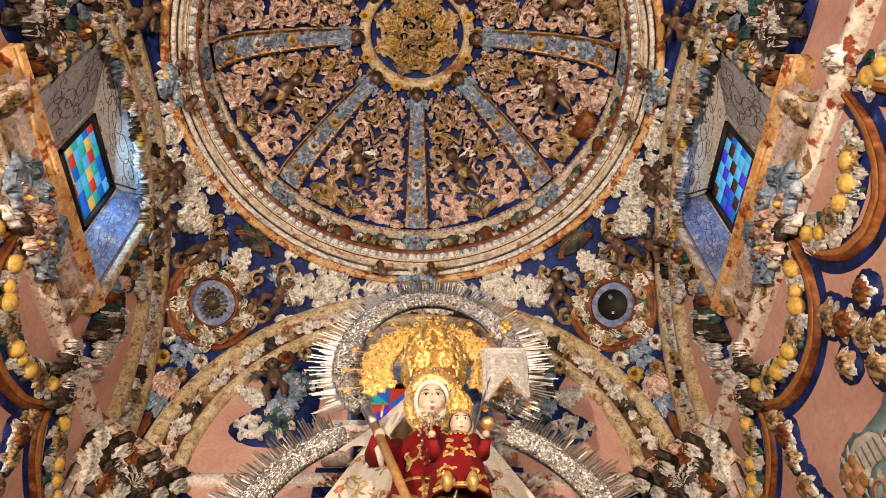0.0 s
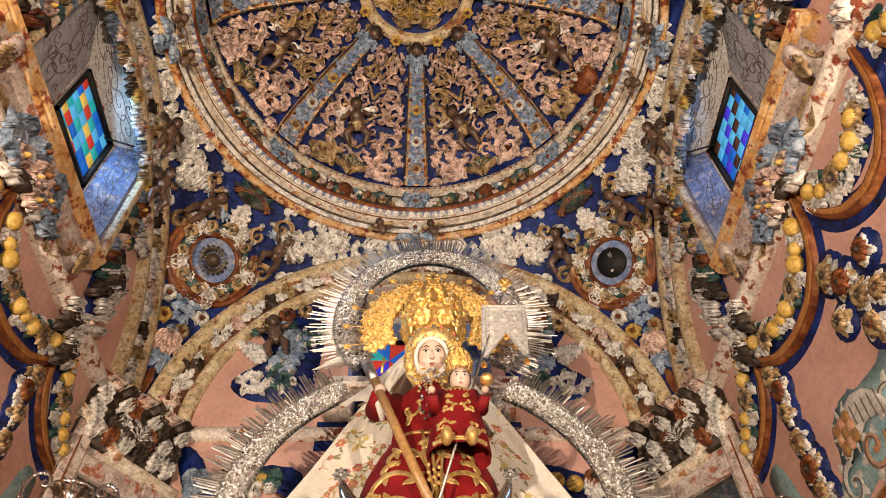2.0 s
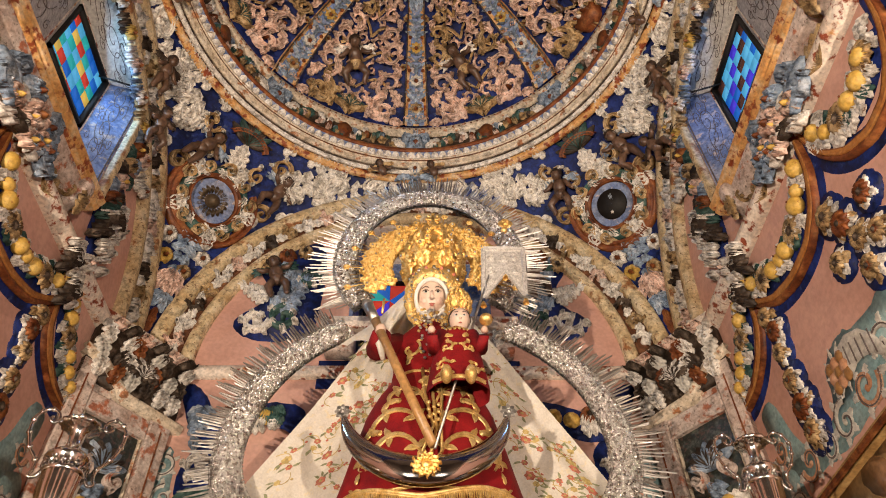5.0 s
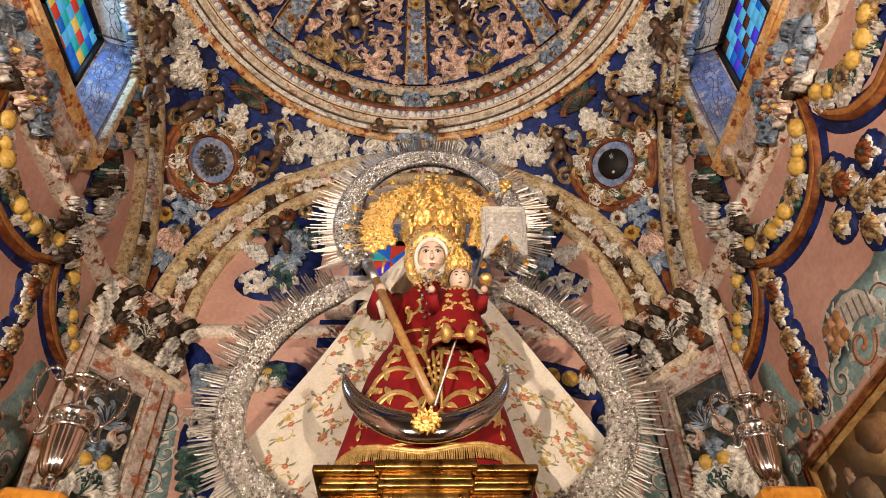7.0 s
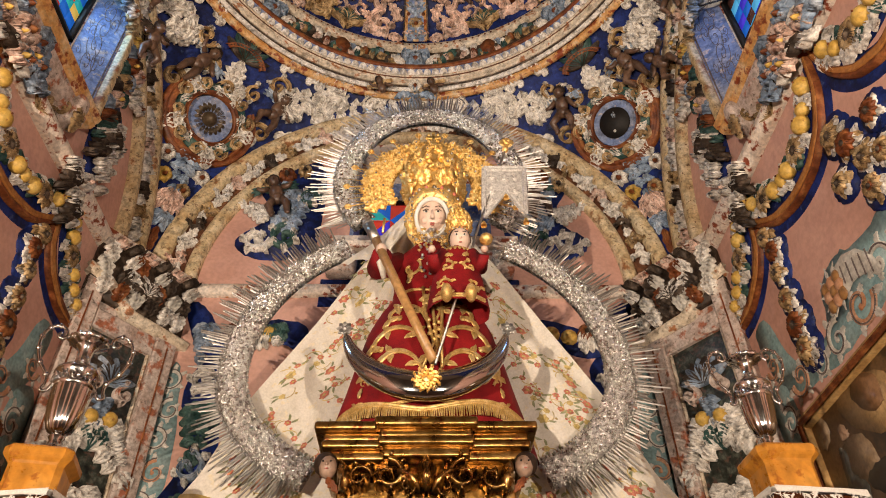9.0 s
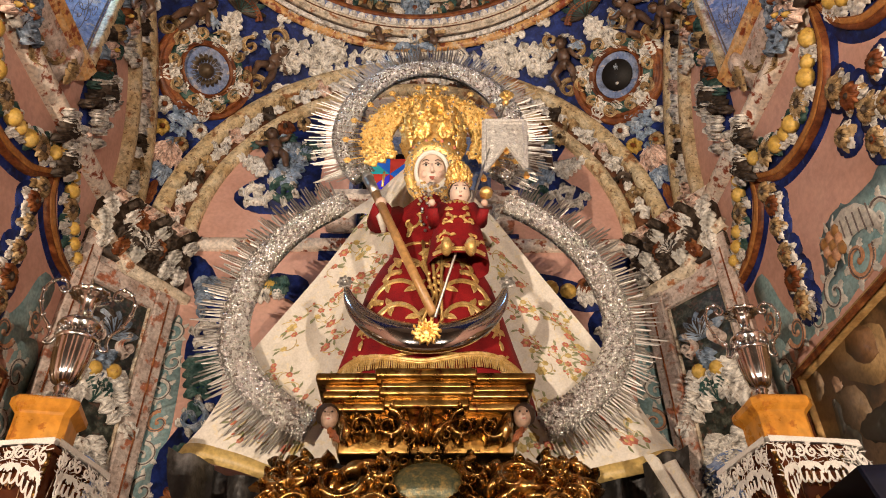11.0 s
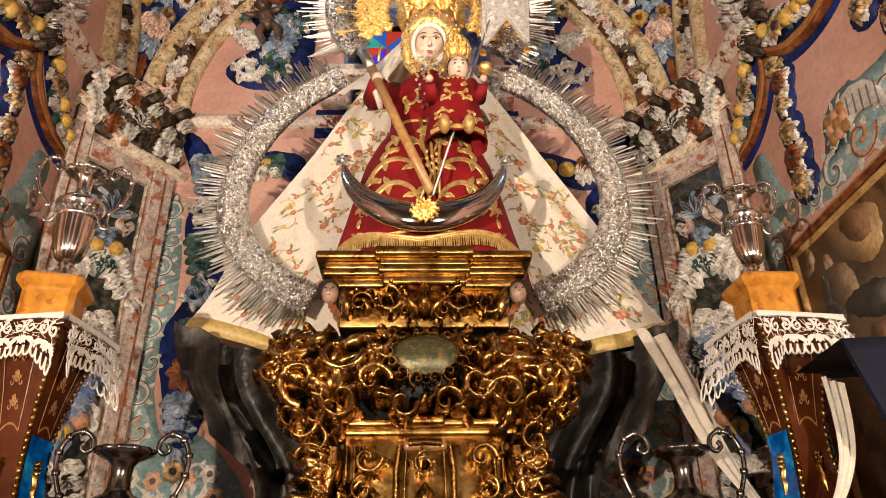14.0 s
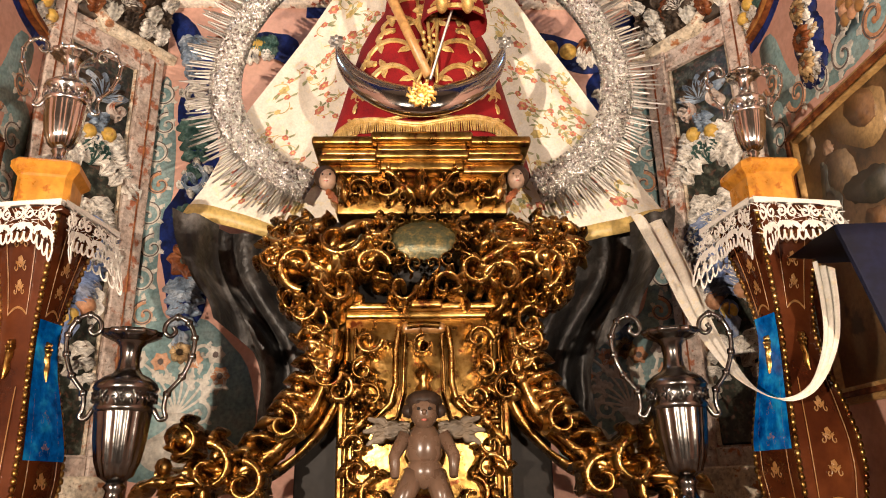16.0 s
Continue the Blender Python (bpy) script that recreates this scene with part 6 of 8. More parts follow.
# ---- the crowned statue in its crimson robe: one shape ----
ROBE = [(1.10, 0.385, 0.27), (1.20, 0.365, 0.265), (1.35, 0.325, 0.25), (1.50, 0.29, 0.235), (1.63, 0.255, 0.21), (1.72, 0.215, 0.175), (1.80, 0.165, 0.13), (1.88, 0.155, 0.115), (1.96, 0.17, 0.115), (2.04, 0.155, 0.10), (2.10, 0.09, 0.08), (2.14, 0.06, 0.06)]


def robe_map(u, v, h):
    hw, dp = interp(ROBE, v)
    a = u / hw
    return V(SX + (hw + h) * math.sin(a), SY - (dp + h) * math.cos(a), E0 + v)


st = Geo()
rows = []
for i in range(41):
    z = 1.10 + 1.04 * i / 40
    hw, dp = interp(ROBE, z)
    row = []
    for j in range(48):
        a = 2 * math.pi * j / 48
        f = 1 + 0.018 * math.sin(9 * a) * max(0, (1.7 - z) / 0.6)
        row.append(V(SX + hw * f * math.sin(a), SY - dp * f * math.cos(a), E0 + z))
    rows.append(row)
st.grid(rows, VELVET, close_u=True)
rm = lambda u, v, h: robe_map(u, v, h + 0.002)
def thread(g, m, x, y, r, a0, sgn, leaves=4):
    pts = spiral(x, y, r, a0, 0.85, sgn, 18, 0.2)
    ribbon(g, m, pts, [r * (0.24 - 0.17 * k / 18) for k in range(19)], 0.008, EMBROID)
    for k in range(leaves):
        px, py = pts[int(18 * k / (leaves + 2))]
        leaf(g, m, px, py, math.degrees(math.atan2(py - y, px - x)) + sgn * 50, r * 0.6, r * 0.26, 0.009, EMBROID, -sgn * 60, 8, 2.5)


for sg in (-1, 1):
    # long S-shaped stems that part from the middle, each with a curled end and paired leaves
    for pts, w in (([(0.015, 1.30), (0.06, 1.40), (0.13, 1.44), (0.20, 1.41), (0.225, 1.35), (0.19, 1.31), (0.155, 1.335)], 0.017),
                   ([(0.02, 1.44), (0.07, 1.53), (0.15, 1.56), (0.225, 1.525), (0.235, 1.475), (0.20, 1.465)], 0.016),
                   ([(0.015, 1.57), (0.05, 1.65), (0.11, 1.68), (0.165, 1.65), (0.16, 1.605), (0.125, 1.605)], 0.014),
                   ([(0.24, 1.31), (0.28, 1.38), (0.275, 1.46), (0.245, 1.50)], 0.012)):
        line = [(p.x, p.y) for p in smooth([(sg * x, y, 0) for x, y in pts], 6)]
        n = len(line)
        ribbon(st, rm, line, [w * (0.4 + 1.1 * math.sin(math.pi * (i + 1) / (n + 1))) for i in range(n)], 0.007, EMBROID)
        for i in range(4, n - 6, 9):
            (x0, y0), (x1, y1) = line[i], line[i + 1]
            d = math.degrees(math.atan2(y1 - y0, x1 - x0))
            for q in (-1, 1):
                leaf(st, rm, x0, y0, d + q * 42, 0.055, 0.027, 0.008, EMBROID, q * 60, 6, 1.0)
        dome_knob(st, rm, line[-1][0], line[-1][1], 0.013, 0.010, EMBROID)
    for k in range(5):
        ribbon(st, rm, spiral(sg * (0.05 + 0.055 * k), 1.26 + 0.05 * (k % 2) + 0.02 * k, 0.022, 70 * k, 1.2, sg, 14), 0.004, 0.004, EMBROID)
    thread(st, rm, sg * 0.085, 1.93, 0.05, 90 + 40 * sg, sg, 2)
    spray(st, rm, sg * 0.31, 1.16, 90 + sg * 12, 0.13, 0.008, EMBROID, 3, 0.4)
    leaf(st, rm, sg * 0.10, 1.85, 90 + 30 * sg, 0.09, 0.03, 0.009, EMBROID, -60 * sg)
blossom(st, rm, 0.0, 1.70, 0.045, 0.014, EMBROID, EMBROID, 8)
ribbon(st, rm, [(-0.15 + 0.02 * i, 1.79 + 0.01 * math.sin(i * 0.5)) for i in range(16)], 0.014, 0.008, EMBROID)
ribbon(st, rm, [(-0.34 + 0.04 * i, 1.205 + 0.012 * abs(math.sin(i * 0.6))) for i in range(18)], 0.012, 0.008, EMBROID)
# cords and pendants down the front
for dx in (-0.03, 0.0, 0.035):
    st.tube([robe_map(dx, 1.80, 0.012), robe_map(dx * 0.9 + 0.008, 1.6, 0.016), robe_map(dx * 0.4 + 0.02, 1.45, 0.02), robe_map(dx, 1.34, 0.02)], 0.0065, EMBROID, 6)
for k in range(9):
    st.ball(robe_map(0.01 + 0.02 * math.sin(k * 2.1), 1.47 + 0.012 * k, 0.02), 0.009, EMBROID, 6)
for k in range(14):
    st.ball(robe_map(-0.02 + 0.018 * math.sin(k * 1.7), 1.86 + 0.018 * k, 0.018), 0.0075, RAYSILVER, 6)
# sleeve and hand that holds the staff
st.tube([V(SX - 0.14, SY - 0.02, E0 + 2.02), V(SX - 0.22, SY - 0.12, E0 + 1.92), V(SX - 0.20, SY - 0.2, E0 + 1.93)], [0.055, 0.052, 0.04], VELVET, 12)
st.ball((SX - 0.205, SY - 0.215, E0 + 1.94), 0.024, FACE, 10, (1, 1, 1.2))
st.tube([V(SX - 0.19, SY - 0.19, E0 + 1.91), V(SX - 0.205, SY - 0.2, E0 + 1.88), V(SX - 0.19, SY - 0.17, E0 + 1.82)], [0.017, 0.018, 0.010], BROCADE, 10)
# head: face, wimple, veil, bowed a little
HEAD = len(st.v)
HX, HY, HZ = 0.038, 2.38, E0 + 2.245
tiltm = Matrix.Rotation(radians(6), 3, "X")
st.ball((HX, HY + 0.005, HZ), 0.088, FACE, 28, (0.74, 0.80, 1.06), tiltm)
st.tube([(HX, HY - 0.0655, HZ + 0.018), (HX, HY - 0.076, HZ - 0.006), (HX, HY - 0.083, HZ - 0.019), (HX, HY - 0.074, HZ - 0.026)], [0.0055, 0.007, 0.0095, 0.007], FACE, 10)
for sg in (-1, 1):
    st.ball((HX + sg * 0.007, HY - 0.0745, HZ - 0.0215), 0.0055, FACE, 8)
    st.ball((HX + sg * 0.027, HY - 0.0595, HZ + 0.014), 0.0085, CLOTHW, 10, (1.3, 0.75, 0.6))
    st.ball((HX + sg * 0.027, HY - 0.0655, HZ + 0.0145), 0.0056, DARK, 8, (1, 0.7, 1))
    st.tube([(HX + sg * 0.013, HY - 0.0675, HZ + 0.034), (HX + sg * 0.028, HY - 0.0665, HZ + 0.040), (HX + sg * 0.046, HY - 0.053, HZ + 0.034)], [0.0016, 0.0022, 0.0014], HAIR, 5)
    st.tube([(HX + sg * 0.013, HY - 0.067, HZ + 0.018), (HX + sg * 0.027, HY - 0.0675, HZ + 0.0245), (HX + sg * 0.042, HY - 0.058, HZ + 0.018)], 0.0017, HAIR, 5)
    st.ball((HX + sg * 0.031, HY - 0.046, HZ - 0.022), 0.019, CHEEK, 10, (1, 0.62, 1))
st.ball((HX, HY - 0.0655, HZ - 0.044), 0.0065, LIP, 10, (2.1, 0.8, 0.55))
st.ball((HX, HY - 0.0635, HZ - 0.051), 0.0065, LIP, 10, (1.6, 0.8, 0.6))
st.ball((HX, HY - 0.052, HZ - 0.072), 0.017, FACE, 12)
for k in range(2):
    rows = []
    for i in range(41):
        a = 2 * math.pi * i / 40
        r0, r1 = (0.069, 0.088) if k == 0 else (0.085, 0.138)
        yb = HY - 0.035 + 0.02 * k
        row = []
        for t, dz in ((0, 0.0), (0.3, -0.014), (0.7, -0.014), (1, 0.0)):
            r = r0 + (r1 - r0) * t
            wv = 1 + 0.03 * math.sin(14 * a) * t * k
            row.append(V(HX + r * 0.92 * wv * math.cos(a), yb + dz - 0.008 * math.sin(a), HZ - 0.005 + r * 1.16 * wv * math.sin(a)))
        rows.append(row)
    st.grid(rows, CLOTHW if k == 0 else EMBROID)
bow = Matrix.Rotation(radians(20), 3, "X")
st.v[HEAD:] = [tuple(V(HX, HY, HZ) + bow @ (Vector(p) - V(HX, HY, HZ))) for p in st.v[HEAD:]]
rnd = random.Random(2)
for k in range(170):
    a = rnd.uniform(0, 2 * math.pi)
    r = rnd.uniform(0.09, 0.136)
    st.ball(V(HX, HY, HZ) + bow @ V(r * 0.92 * math.cos(a), -0.034, -0.005 + r * 1.16 * math.sin(a)), 0.0065, CROWNGOLD if k % 3 else RAYSILVER, 5)
for k in range(46):
    x, z = rnd.uniform(-0.085, 0.085), rnd.uniform(-0.22, -0.1)
    st.ball((HX + x * (1 + z), HY - 0.035 - 0.03 * (1 - abs(x) / 0.09), HZ + z), 0.009, EMBROID if k % 3 else RAYSILVER, 5)
st.ball((HX, HY + 0.06, HZ + 0.0), 0.118, BROCADE, 16, (0.95, 0.75, 1.15))
tagged(st.obj("statue"), "crowned carved statue in a gold-embroidered crimson velvet robe", "statue")

# ---- the child figure on its arm: one shape ----
ch = Geo()
KX, KY = 0.135, 2.22
rows = []
CHR = [(1.66, 0.135, 0.10), (1.74, 0.125, 0.10), (1.85, 0.11, 0.09), (1.95, 0.09, 0.075), (2.02, 0.075, 0.06), (2.07, 0.03, 0.03)]


def child_map(u, v, h):
    hw, dp = interp(CHR, v)
    a = u / hw
    return V(KX + (hw + h) * math.sin(a), KY - (dp + h) * math.cos(a), E0 + v)


for i in range(25):
    z = 1.66 + 0.41 * i / 24
    hw, dp = interp(CHR, z)
    rows.append([V(KX + hw * (1 + 0.03 * math.sin(7 * 2 * math.pi * j / 36)) * math.sin(2 * math.pi * j / 36), KY - dp * math.cos(2 * math.pi * j / 36), E0 + z) for j in range(36)])
ch.grid(rows, VELVET, close_u=True)
cm = lambda u, v, h: child_map(u, v, h + 0.002)
for sg in (-1, 1):
    volute(ch, cm, sg * 0.05, 1.88, 0.035, 90, sg, EMBROID, 0.008, 1.0, 4)
    volute(ch, cm, sg * 0.07, 1.76, 0.035, 0, -sg, EMBROID, 0.008, 1.0, 4)
    leaf(ch, cm, sg * 0.02, 1.95, 90 - 50 * sg, 0.06, 0.03, 0.008, EMBROID, 40)
    leaf(ch, cm, sg * 0.02, 1.70, 90 - 70 * sg, 0.09, 0.03, 0.008, EMBROID, 40)
    ch.ball((KX - 0.005 + sg * 0.05, KY - 0.13, E0 + 1.665), 0.034, EMBROID, 10, (0.75, 1.1, 1.35))
    ch.tube([child_map(sg * 0.07, 2.0, 0), V(KX + sg * 0.105, KY - 0.05, E0 + 1.90), V(KX + sg * 0.112, KY - 0.1, E0 + 1.93)], [0.032, 0.032, 0.024], VELVET, 10)
    ch.ball((KX + sg * 0.114, KY - 0.115, E0 + 1.95), 0.018, FACE, 8)
ribbon(ch, cm, [(-0.12 + 0.02 * i, 1.678) for i in range(13)], 0.02, 0.008, EMBROID)
for k in range(10):
    leaf(ch, cm, -0.09 + 0.02 * k, 2.035, -90, 0.03, 0.022, 0.008, EMBROID, 0, 5, 1.5)
ch.ball((KX + 0.122, KY - 0.135, E0 + 1.995), 0.030, CROWNGOLD, 12)
CHEAD = len(ch.v)
ch.ball((KX + 0.012, KY - 0.01, E0 + 2.155), 0.056, FACE, 16, (0.9, 0.92, 1.05))
ch.ball((KX + 0.012, KY + 0.012, E0 + 2.17), 0.057, HAIR, 14, (1.0, 0.9, 1.0))
for sg in (-1, 1):
    ch.ball((KX + 0.012 + sg * 0.019, KY - 0.0575, E0 + 2.162), 0.0078, CLOTHW, 8, (1.3, 0.6, 0.8))
    ch.ball((KX + 0.012 + sg * 0.019, KY - 0.0625, E0 + 2.162), 0.0044, DARK, 6)
    ch.tube([(KX + 0.012 + sg * 0.010, KY - 0.0615, E0 + 2.177), (KX + 0.012 + sg * 0.028, KY - 0.0555, E0 + 2.178)], 0.0017, HAIR, 5)
ch.ball((KX + 0.012, KY - 0.0635, E0 + 2.146), 0.007, FACE, 8)
ch.ball((KX + 0.012, KY - 0.0595, E0 + 2.126), 0.006, LIP, 8, (1.5, 0.7, 0.6))
cbow = Matrix.Rotation(radians(22), 3, "X")
ch.v[CHEAD:] = [tuple(V(KX, KY, E0 + 2.155) + cbow @ (Vector(p) - V(KX, KY, E0 + 2.155))) for p in ch.v[CHEAD:]]
ch.v = [(KX + 0.005 + (x - KX) * 0.85, y, E0 + 1.972 + (z - E0 - 2.155) * 0.86) if z > E0 + 2.085 else (KX + (x - KX) * 0.9, y, E0 + 1.60 + (z - E0 - 1.66) * 0.79) for x, y, z in ch.v]
tagged(ch.obj("child_statue"), "small crowned child statue in embroidered crimson", "statue")


# ---- crowns ----
def crown_thing(name, x, y, z, s, label, aureole):
    th = thing(name, label=label, category="crown")
    g = Geo()
    g.lathe([(0.098 * s, 0), (0.106 * s, 0.006 * s), (0.102 * s, 0.02 * s), (0.106 * s, 0.034 * s), (0.1 * s, 0.04 * s), (0.095 * s, 0.02 * s)], CROWNGOLD, (x, y, z), 40)
    for k in range(20):
        a = 2 * math.pi * k / 20
        g.ball((x + 0.106 * s * math.cos(a), y + 0.106 * s * math.sin(a), z + 0.02 * s), 0.009 * s, RAYSILVER if k % 2 else FLOWER_RED, 6)
    g.obj("circlet", th)
    g = Geo()
    prof = [(0.098, 0.03), (0.112, 0.11), (0.116, 0.2), (0.095, 0.275), (0.05, 0.332), (0.004, 0.355)]
    g.lathe([(r * s, q * s) for r, q in prof], CROWNGOLD, (x, y, z), 32)
    for tier, (r, q) in enumerate(((0.108, 0.075), (0.117, 0.14), (0.116, 0.2), (0.10, 0.26), (0.066, 0.315))):
        n = 18 - 2 * tier
        for k in range(n):
            a = 2 * math.pi * (k + 0.5 * (tier % 2)) / n
            mm = plane((x + r * s * math.cos(a), y + r * s * math.sin(a), z + q * s), (-math.sin(a), math.cos(a), 0), (0, 0, 1))
            if k % 2:
                volute(g, mm, 0, 0, 0.02 * s, 90, 1 if k % 4 == 1 else -1, CROWNGOLD, 0.014 * s, 1.1, 3)
            else:
                blossom(g, mm, 0, 0, 0.018 * s, 0.014 * s, CROWNGOLD, RAYSILVER, 6)
    g.obj("pierced_cap", th, "gold filigree cap of the crown")
    for k in range(8):
        a = 2 * math.pi * (k + 0.5) / 8
        g = Geo()
        mm = plane((x + 0.104 * s * math.cos(a), y + 0.104 * s * math.sin(a), z + 0.035 * s), (-math.sin(a), math.cos(a), 0), (0.25 * math.cos(a), 0.25 * math.sin(a), 1))
        leaf(g, mm, 0, 0, 90, 0.14 * s, 0.085 * s, 0.02 * s, CROWNGOLD, 0, 12, 3.5)
        for sg in (-1, 1):
            volute(g, mm, sg * 0.022 * s, 0.045 * s, 0.02 * s, 90, sg, CROWNGOLD, 0.018 * s, 1.2, 3)
        blossom(g, lambda a_, b_, h_: mm(a_, b_, h_ + 0.012 * s), 0, 0.115 * s, 0.02 * s, 0.014 * s, CROWNGOLD, RAYSILVER, 6)
        g.obj("finial_leaf", th)
        g = Geo()
        pts = [V(x + r * s * math.cos(a), y + r * s * math.sin(a), z + h * s) for r, h in ((0.120, 0.11), (0.128, 0.2), (0.105, 0.28), (0.058, 0.34), (0.0, 0.365))]
        g.tube(pts, [0.014 * s, 0.013 * s, 0.012 * s, 0.011 * s, 0.01 * s], CROWNGOLD, 7)
        for q in range(5):
            p = pts[min(q, 3)].lerp(pts[min(q, 3) + 1], 0.5)
            g.ball(p, 0.017 * s, CROWNGOLD, 6)
        g.obj("crown_arch", th)
    g = Geo()
    g.ball((x, y, z + 0.39 * s), 0.028 * s, CROWNGOLD, 12)
    g.box(x - 0.008 * s, y - 0.006, z + 0.41 * s, x + 0.008 * s, y + 0.006, z + 0.50 * s, CROWNGOLD, bevel=0.002)
    g.box(x - 0.035 * s, y - 0.006, z + 0.45 * s, x + 0.035 * s, y + 0.006, z + 0.467 * s, CROWNGOLD, bevel=0.002)
    for a in range(0, 360, 45):
        g.ball((x + 0.03 * s * math.cos(radians(a)), y, z + 0.458 * s + 0.03 * s * math.sin(radians(a))), 0.009 * s, CROWNGOLD, 6)
    g.obj("orb_and_cross", th)
    if not aureole:
        return
    am = lambda u, v, h: V(x - 0.008 + u * 1.13, y + 0.05 - h, z + 0.165 + v * 1.1)
    g = Geo()
    rnd = random.Random(8)
    ribbon(g, am, [(0.225 * math.cos(radians(a)), 0.235 * math.sin(radians(a))) for a in range(-28, 209, 6)], 0.10, 0.02, CROWNGOLD)
    for ring, (rr, n, vr) in enumerate(((0.19, 28, 0.020), (0.235, 38, 0.019), (0.275, 44, 0.016))):
        for k in range(n):
            a = -28 + 236 * k / (n - 1)
            ca, sa = math.cos(radians(a)), math.sin(radians(a))
            q = lambda u, v, h: am(u, v, h + 0.022 - 0.006 * ring)
            volute(g, q, rr * ca, rr * 1.03 * sa, vr, a, 1 if k % 2 else -1, CROWNGOLD, 0.02, 1.2, 4)
            leaf(g, q, (rr - 0.02) * ca, (rr - 0.02) * sa, a, 0.062, 0.022, 0.022, CROWNGOLD, 30 * (-1) ** k)
            if k % 3 == 0:
                blossom(g, lambda u, v, h: am(u, v, h + 0.035), (rr + 0.02) * ca, (rr + 0.02) * sa, 0.015, 0.012, CROWNGOLD, RAYSILVER, 6)
    band_ob = g.obj("aureole_band", th, "pierced gold filigree band")
    for k in range(100):
        a = -24 + 228 * k / 99 + rnd.uniform(-1, 1)
        L = (0.375, 0.33, 0.36, 0.315)[k % 4] + rnd.uniform(-0.012, 0.012)
        ca, sa = math.cos(radians(a)), math.sin(radians(a))
        g = Geo()
        w = 0.0045
        p = [am(0.245 * ca - w * sa, 0.255 * sa + w * ca, 0.004), am(0.245 * ca + w * sa, 0.255 * sa - w * ca, 0.004), am(L * ca, L * 1.03 * sa, 0.002), am(0.245 * ca, 0.255 * sa, 0.013)]
        g.add(p, [(0, 1, 2), (0, 3, 1), (1, 3, 2), (3, 0, 2)], CROWNGOLD)
        g.obj("ray", band_ob)
    for k in range(12):
        a = -16 + 212 * k / 11
        ca, sa = math.cos(radians(a)), math.sin(radians(a))
        g = Geo()
        blossom(g, am, 0.372 * ca, 0.38 * sa, 0.016, 0.010, CROWNGOLD, CROWNGOLD, 6)
        g.tube([am(0.25 * ca, 0.255 * sa, 0.004), am(0.372 * ca, 0.38 * sa, 0.004)], 0.003, CROWNGOLD, 5)
        g.obj("star", band_ob)


crown_thing("crown", HX + 0.01, HY + 0.04, HZ + 0.115, 1.10, "large gold imperial crown with a starred aureole", True)
crown_thing("small_crown", KX + 0.014, KY + 0.005, E0 + 2.012, 0.40, "small gold crown on the child figure", False)


# ---- cream cape spread behind the robe ----
CAPEL = [(0.98, 0.96), (1.04, 0.945), (1.17, 0.86), (1.5, 0.725), (1.9, 0.50), (2.2, 0.31), (2.40, 0.17), (2.47, 0.10)]


def cape_pt(s, z, h=0.0):
    (w,) = interp(CAPEL, z)
    x = SX - 0.01 + s * w * (1.02 if s < 0 else 1.065)
    fold = 0.03 * math.sin(s * 11 + z * 2) * max(0.1, (2.4 - z) / 1.4) + 0.012 * math.sin(s * 27 + z * 5)
    return V(x, 2.72 - 0.02 * abs(s) ** 2 * max(0, (2.4 - z)) + fold * 0.8 - h - 0.20 * max(0, (z - 1.9)), E0 + z)


cape = thing("cape", label="cream brocade cape embroidered with roses, yellow hem", category="cape")
g = Geo()
hem = lambda s: 1.0 + 0.035 * math.sin(s * 6 + 1) + 0.05 * max(0.0, abs(s) - 0.6)
rows = [[cape_pt(-1 + 2 * j / 72, hem(-1 + 2 * j / 72) + (2.47 - hem(-1 + 2 * j / 72)) * (i / 40), k) for j in range(73)] for k in (0.0,) for i in range(41)]
g.grid(rows, BROCADE)
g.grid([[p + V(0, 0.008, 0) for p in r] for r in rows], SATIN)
g.obj("cloth", cape)
g = Geo()
g.grid([[cape_pt(-1 + 2 * j / 72, hem(-1 + 2 * j / 72) + a, b) for j in range(73)] for a, b in ((-0.03, 0.002), (-0.03, 0.01), (0.03, 0.01), (0.032, 0.002))], TRIM)
g.obj("hem_trim", cape, "yellow satin hem band")
rnd = random.Random(31)
cpm = lambda u, v, h: cape_pt(u, v, h + 0.002)
g1 = Geo()
for k in range(170):
    s = rnd.choice((-1, 1)) * rnd.uniform(0.32, 0.93)
    z = 1.08 + 1.2 * rnd.random() ** 1.4
    (w,) = interp(CAPEL, z)
    mm = lambda u, v, h: cpm(s + u / w, z + v, h)
    mt = (FLOWER_RED, FLOWER_YEL, FLOWER_RED, FLOWER_YEL, FLOWER_RED)[k % 5]
    r = 0.013 if k % 4 else 0.021
    blossom(g1, mm, 0, 0, r, 0.004, mt, FLOWER_YEL, 6, rnd.uniform(0, 60))
    for q in range(2):
        a = rnd.uniform(0, 360)
        leaf(g1, mm, r * math.cos(radians(a)), r * math.sin(radians(a)), a, 0.03, 0.012, 0.003, LEAFGRN, 40, 6)
    d = rnd.uniform(0, 360)
    ribbon(g1, mm, [(0.008 * i * math.cos(radians(d + 18 * i)), 0.008 * i * math.sin(radians(d + 18 * i))) for i in range(8)], 0.003, 0.002, FLOWER_YEL)
    dome_knob(g1, mm, 0.05 * math.cos(radians(d + 90)), 0.05 * math.sin(radians(d + 90)), 0.006, 0.003, mt, 6)
g1.obj("flower_embroidery", cape, "rose and yellow embroidered flowers")
